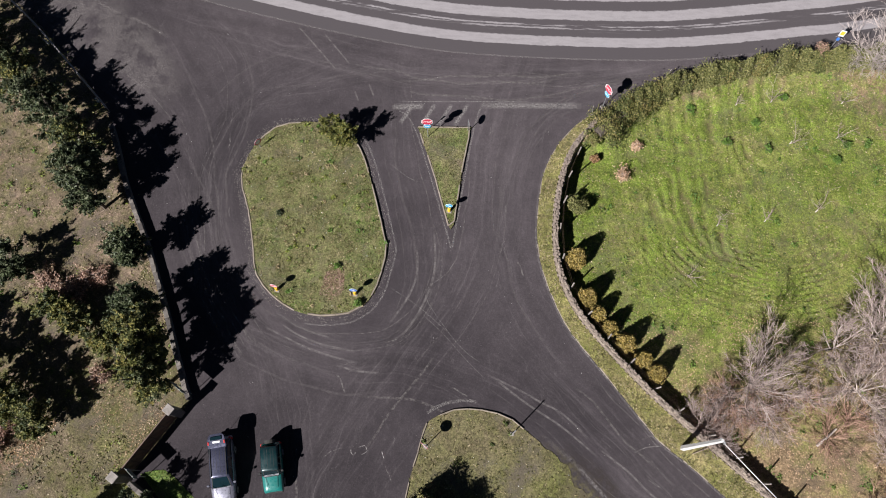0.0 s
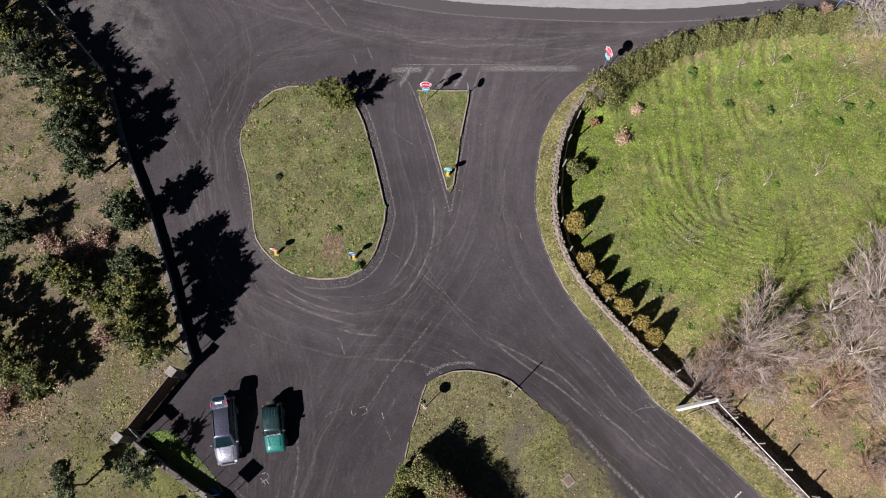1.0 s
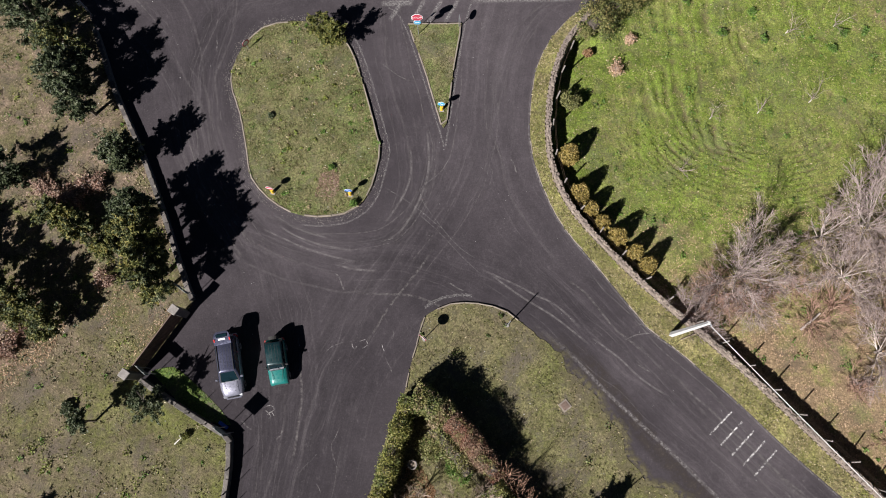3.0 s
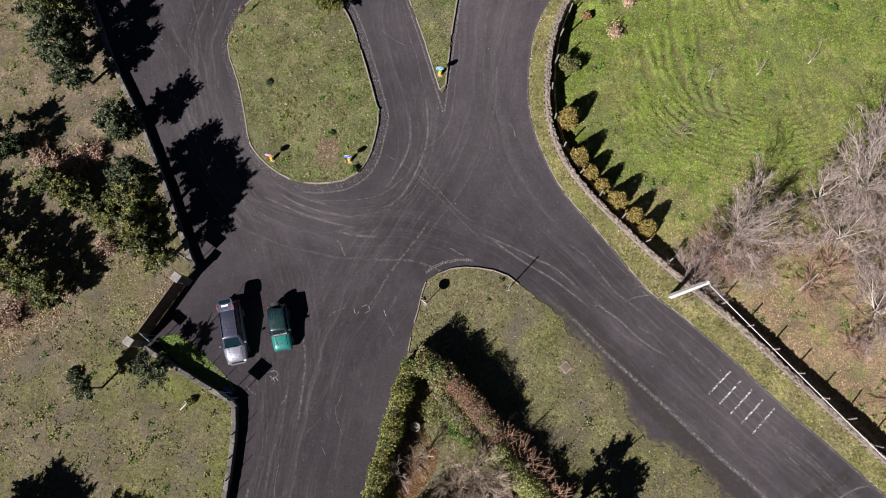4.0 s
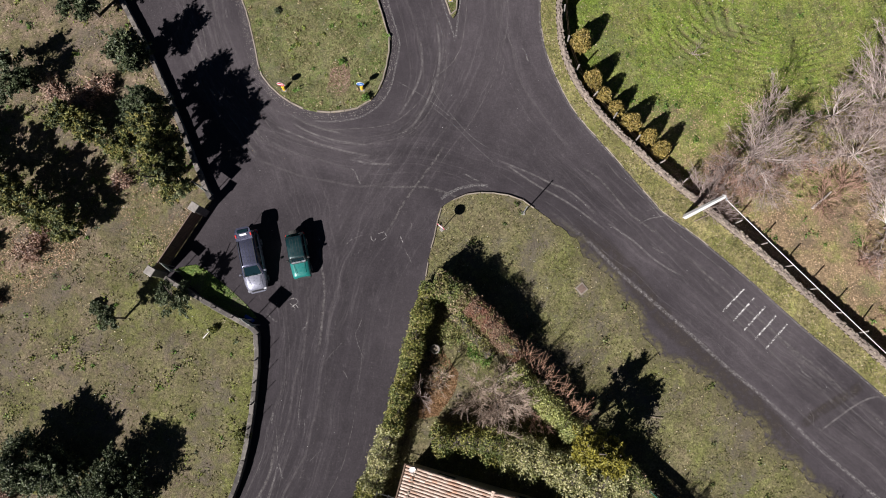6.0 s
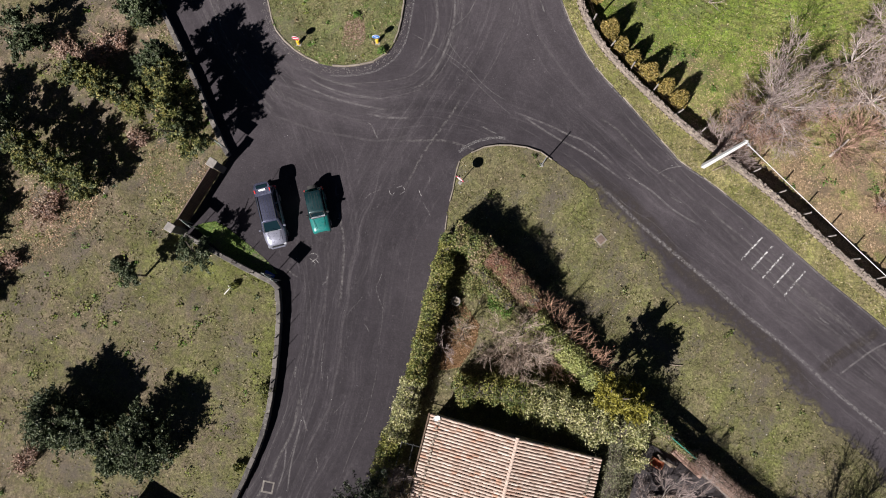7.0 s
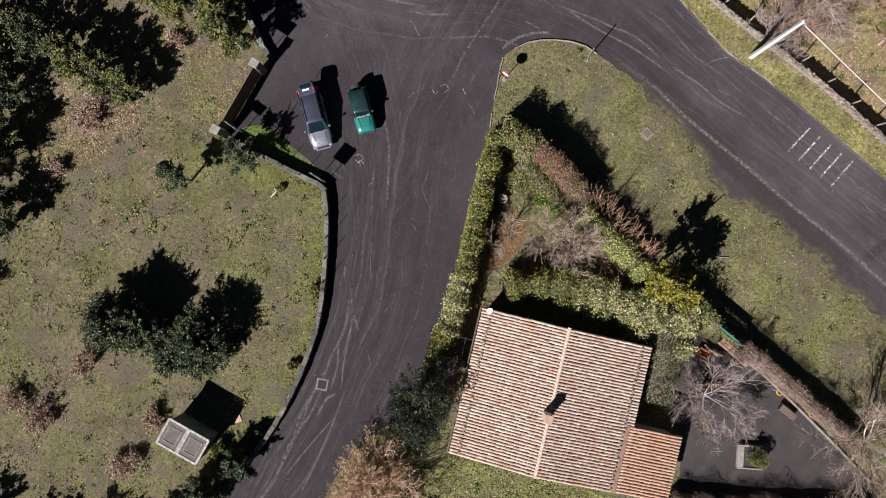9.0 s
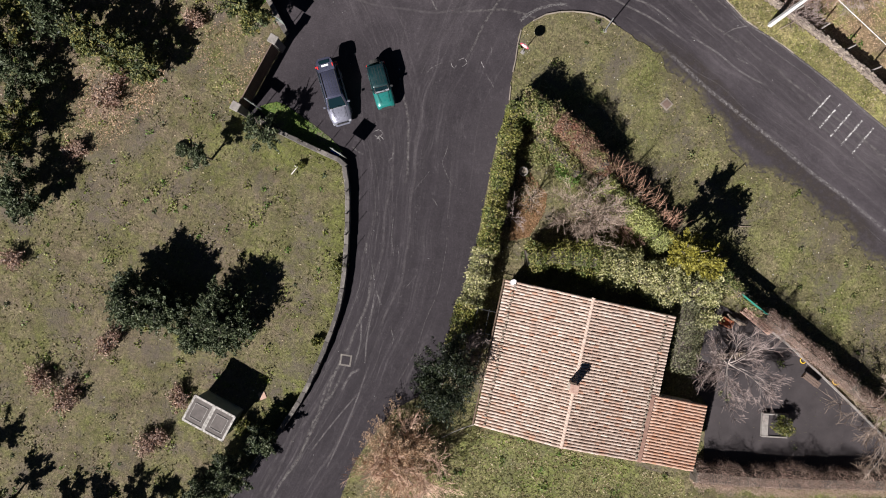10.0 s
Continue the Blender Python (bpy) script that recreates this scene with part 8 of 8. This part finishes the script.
grass_piece("verge", np.array([(-5.6, -23.6), (-1.0, -24.75), (4.6, -26.3), (7.2, -27.2), (7.4, -31), (-13, -31), (-9.0, -25.4)]), 0.045, M["rough"], "longer green grass south of the house")
weeds("lawn_weeds", SOUTH_LAWN, 34, 0.05, 57, "fresh green weed clumps in the long grass", M["green"], 0.3)
tufts("south_lawn", scatter(SOUTH_LAWN, 3600, 0.06, 40, 0.7), 0.05, M["tuft"], "longer green grass south of the house", 40)
tufts("south_straw", scatter(SOUTH_LAWN, 1600, 0.06, 47, 0.5), 0.06, M["straw"], "dry stalks in the grass south of the house", 47, 3)


weeds("lawn_weeds", PARK[:], 190, 0.06, 51, "small green weed clumps across the park lawn", M["tuft_g"], 0.4)
weeds("lawn_weeds", PARK[:], 120, 0.06, 56, "fresh green weed clumps across the park lawn", M["green"], 0.2)
weeds("lawn_weeds", PARK[:], 110, 0.06, 52, "small dark weed clumps across the park lawn", M["oak"], 0.22)
weeds("island_weeds", ISLAND, 40, 0.12, 53, "small green weed clumps on the island", M["tuft_g"], 0.13)
weeds("island_straw", ISLAND, 24, 0.12, 59, "pale dry rosettes in the island's grass", M["straw"], 0.12)
weeds("island_weeds", ISLAND, 26, 0.12, 60, "fresh green weed clumps on the island", M["green"], 0.2)
weeds("field_weeds", FIELD, 150, field_z, 54, "fresh green clumps in the field", M["green"], 0.24)
weeds("verge_weeds", POINT_POLY, 90, 0.05, 55, "small green weed clumps on the verge", M["hedge"], 0.2)


def pebbles(name, pts, size, material, label, seed):
    r = np.random.default_rng(seed)
    v, f = [], []
    for x, y, z in pts:
        s = size * r.uniform(0.5, 1.5, 3)
        b = len(v)
        v += [(x + s[0], y, z), (x, y + s[1], z), (x - s[0], y, z), (x, y - s[1], z), (x, y, z + s[2])]
        f += [(b, b + 1, b + 4), (b + 1, b + 2, b + 4), (b + 2, b + 3, b + 4), (b + 3, b, b + 4)]
    return tagged(new(name, mesh_of(name, v, f, material)), label, "pebbles", "", "stuff")


ROAD_CORE = np.array([(-17, 22), (-15, 8), (-9, 0), (-8, -12), (-14, -26), (-19, -26), (-13, -10), (-14, 2), (-18, 8), (-24, 20), (-24, 30), (8, 28), (4.5, 14), (6, 9), (12, 2), (26, -11), (21, -12), (6, 2), (-1, 4), (-3, 7), (-1, 13), (-5, 25)])
pebbles("road_pebbles", scatter(ROAD_CORE, 150, 0.004, 61), 0.014, M["white"], "pale pebbles strewn on the asphalt", 61)
pebbles("verge_pebbles", scatter(POINT_POLY, 220, 0.05, 62), 0.024, M["white"], "pale stones lying in the thin grass", 62)
pebbles("lawn_pebbles", scatter(PARK, 240, 0.07, 63), 0.026, M["white"], "pale stones lying on the lawn", 63)
pebbles("island_pebbles", scatter(ISLAND, 40, 0.13, 64), 0.028, M["white"], "pale stones lying on the island", 64)
pebbles("kerb_gravel", np.column_stack([(offset(np.vstack([ISLAND, ISLAND[:1]]), -0.25))[np.random.default_rng(1).integers(0, len(ISLAND), 2200)] + np.random.default_rng(2).normal(0, 0.17, (2200, 2)), np.full(2200, 0.003)]), 0.02, M["concrete"], "pale gravel gathered along the island kerb", 65)
GARDEN = np.array([(-2.3, -7.4), (-1.48, -7.3), (-0.5, -8.7), (-0.7, -9.8), (-1.75, -11.3), (-3.0, -11.5), (-2.6, -8.8)])
tufts("garden_litter", scatter(GARDEN, 5200, 0.05, 67, 0.3), 0.05, M["orange_litter"], "orange-brown fallen leaves on the garden path", 67, 3, "leaf litter")
IS_DRY = np.array([(-8.9, 11.2), (-7.7, 11.6), (-7.6, 10.0), (-8.3, 9.2), (-9.2, 9.6)])
tufts("dry_patch", scatter(IS_DRY, 900, 0.13, 66), 0.045, M["dead_mix"], "patch of dead brown stalks on the island", 66, 3, "leaf litter")


def squiggles():
    """Short crooked lines of pale dust along the lane and the junction."""
    r = np.random.default_rng(77)
    for k in range(36):
        way = [(-11.4, -4.5, -12.2, -19.0), (-9.0, -3.0, -9.8, -18.0), (-16.5, 24.0, -15.5, 14.0), (-9.0, 5.5, 6.0, 5.5), (8.0, 1.5, 22.0, -10.5), (1.0, 24.0, 3.0, 10.0)][k % 6]
        t = r.uniform(0, 1)
        p = np.array([way[0] + (way[2] - way[0]) * t, way[1] + (way[3] - way[1]) * t]) + r.normal(0, 0.9, 2)
        d = math.atan2(way[3] - way[1], way[2] - way[0]) + r.normal(0, 0.25)
        pts = [tuple(p)]
        for i in range(r.integers(3, 6)):
            d += r.normal(0, 0.3)
            p = p + np.array([math.cos(d), math.sin(d)]) * r.uniform(0.15, 0.4)
            pts.append(tuple(p))
        mark(pts, r.choice([0.04, 0.06, 0.12]), "crack", 0.0085, "road_crack", "short crooked line of pale dust", 0.15)


squiggles()
for x, y in [(-15.8, -4.63), (-14.7, -5.25), (-13.13, -7.9), (-13.2, -9.3), (-13.3, -10.6), (-13.48, -12.1)]:
    stake = thing("fence_stake", pose(x, y, 0.68), "thin iron stake standing on the park wall", "fence post", "wall stakes")
    part("rod", rod(fresh(), 0.02, 0.016, 0.95), M["iron"], stake)
    part("foot", rod(fresh(), 0.05, 0.04, 0.2), M["coping"], stake)

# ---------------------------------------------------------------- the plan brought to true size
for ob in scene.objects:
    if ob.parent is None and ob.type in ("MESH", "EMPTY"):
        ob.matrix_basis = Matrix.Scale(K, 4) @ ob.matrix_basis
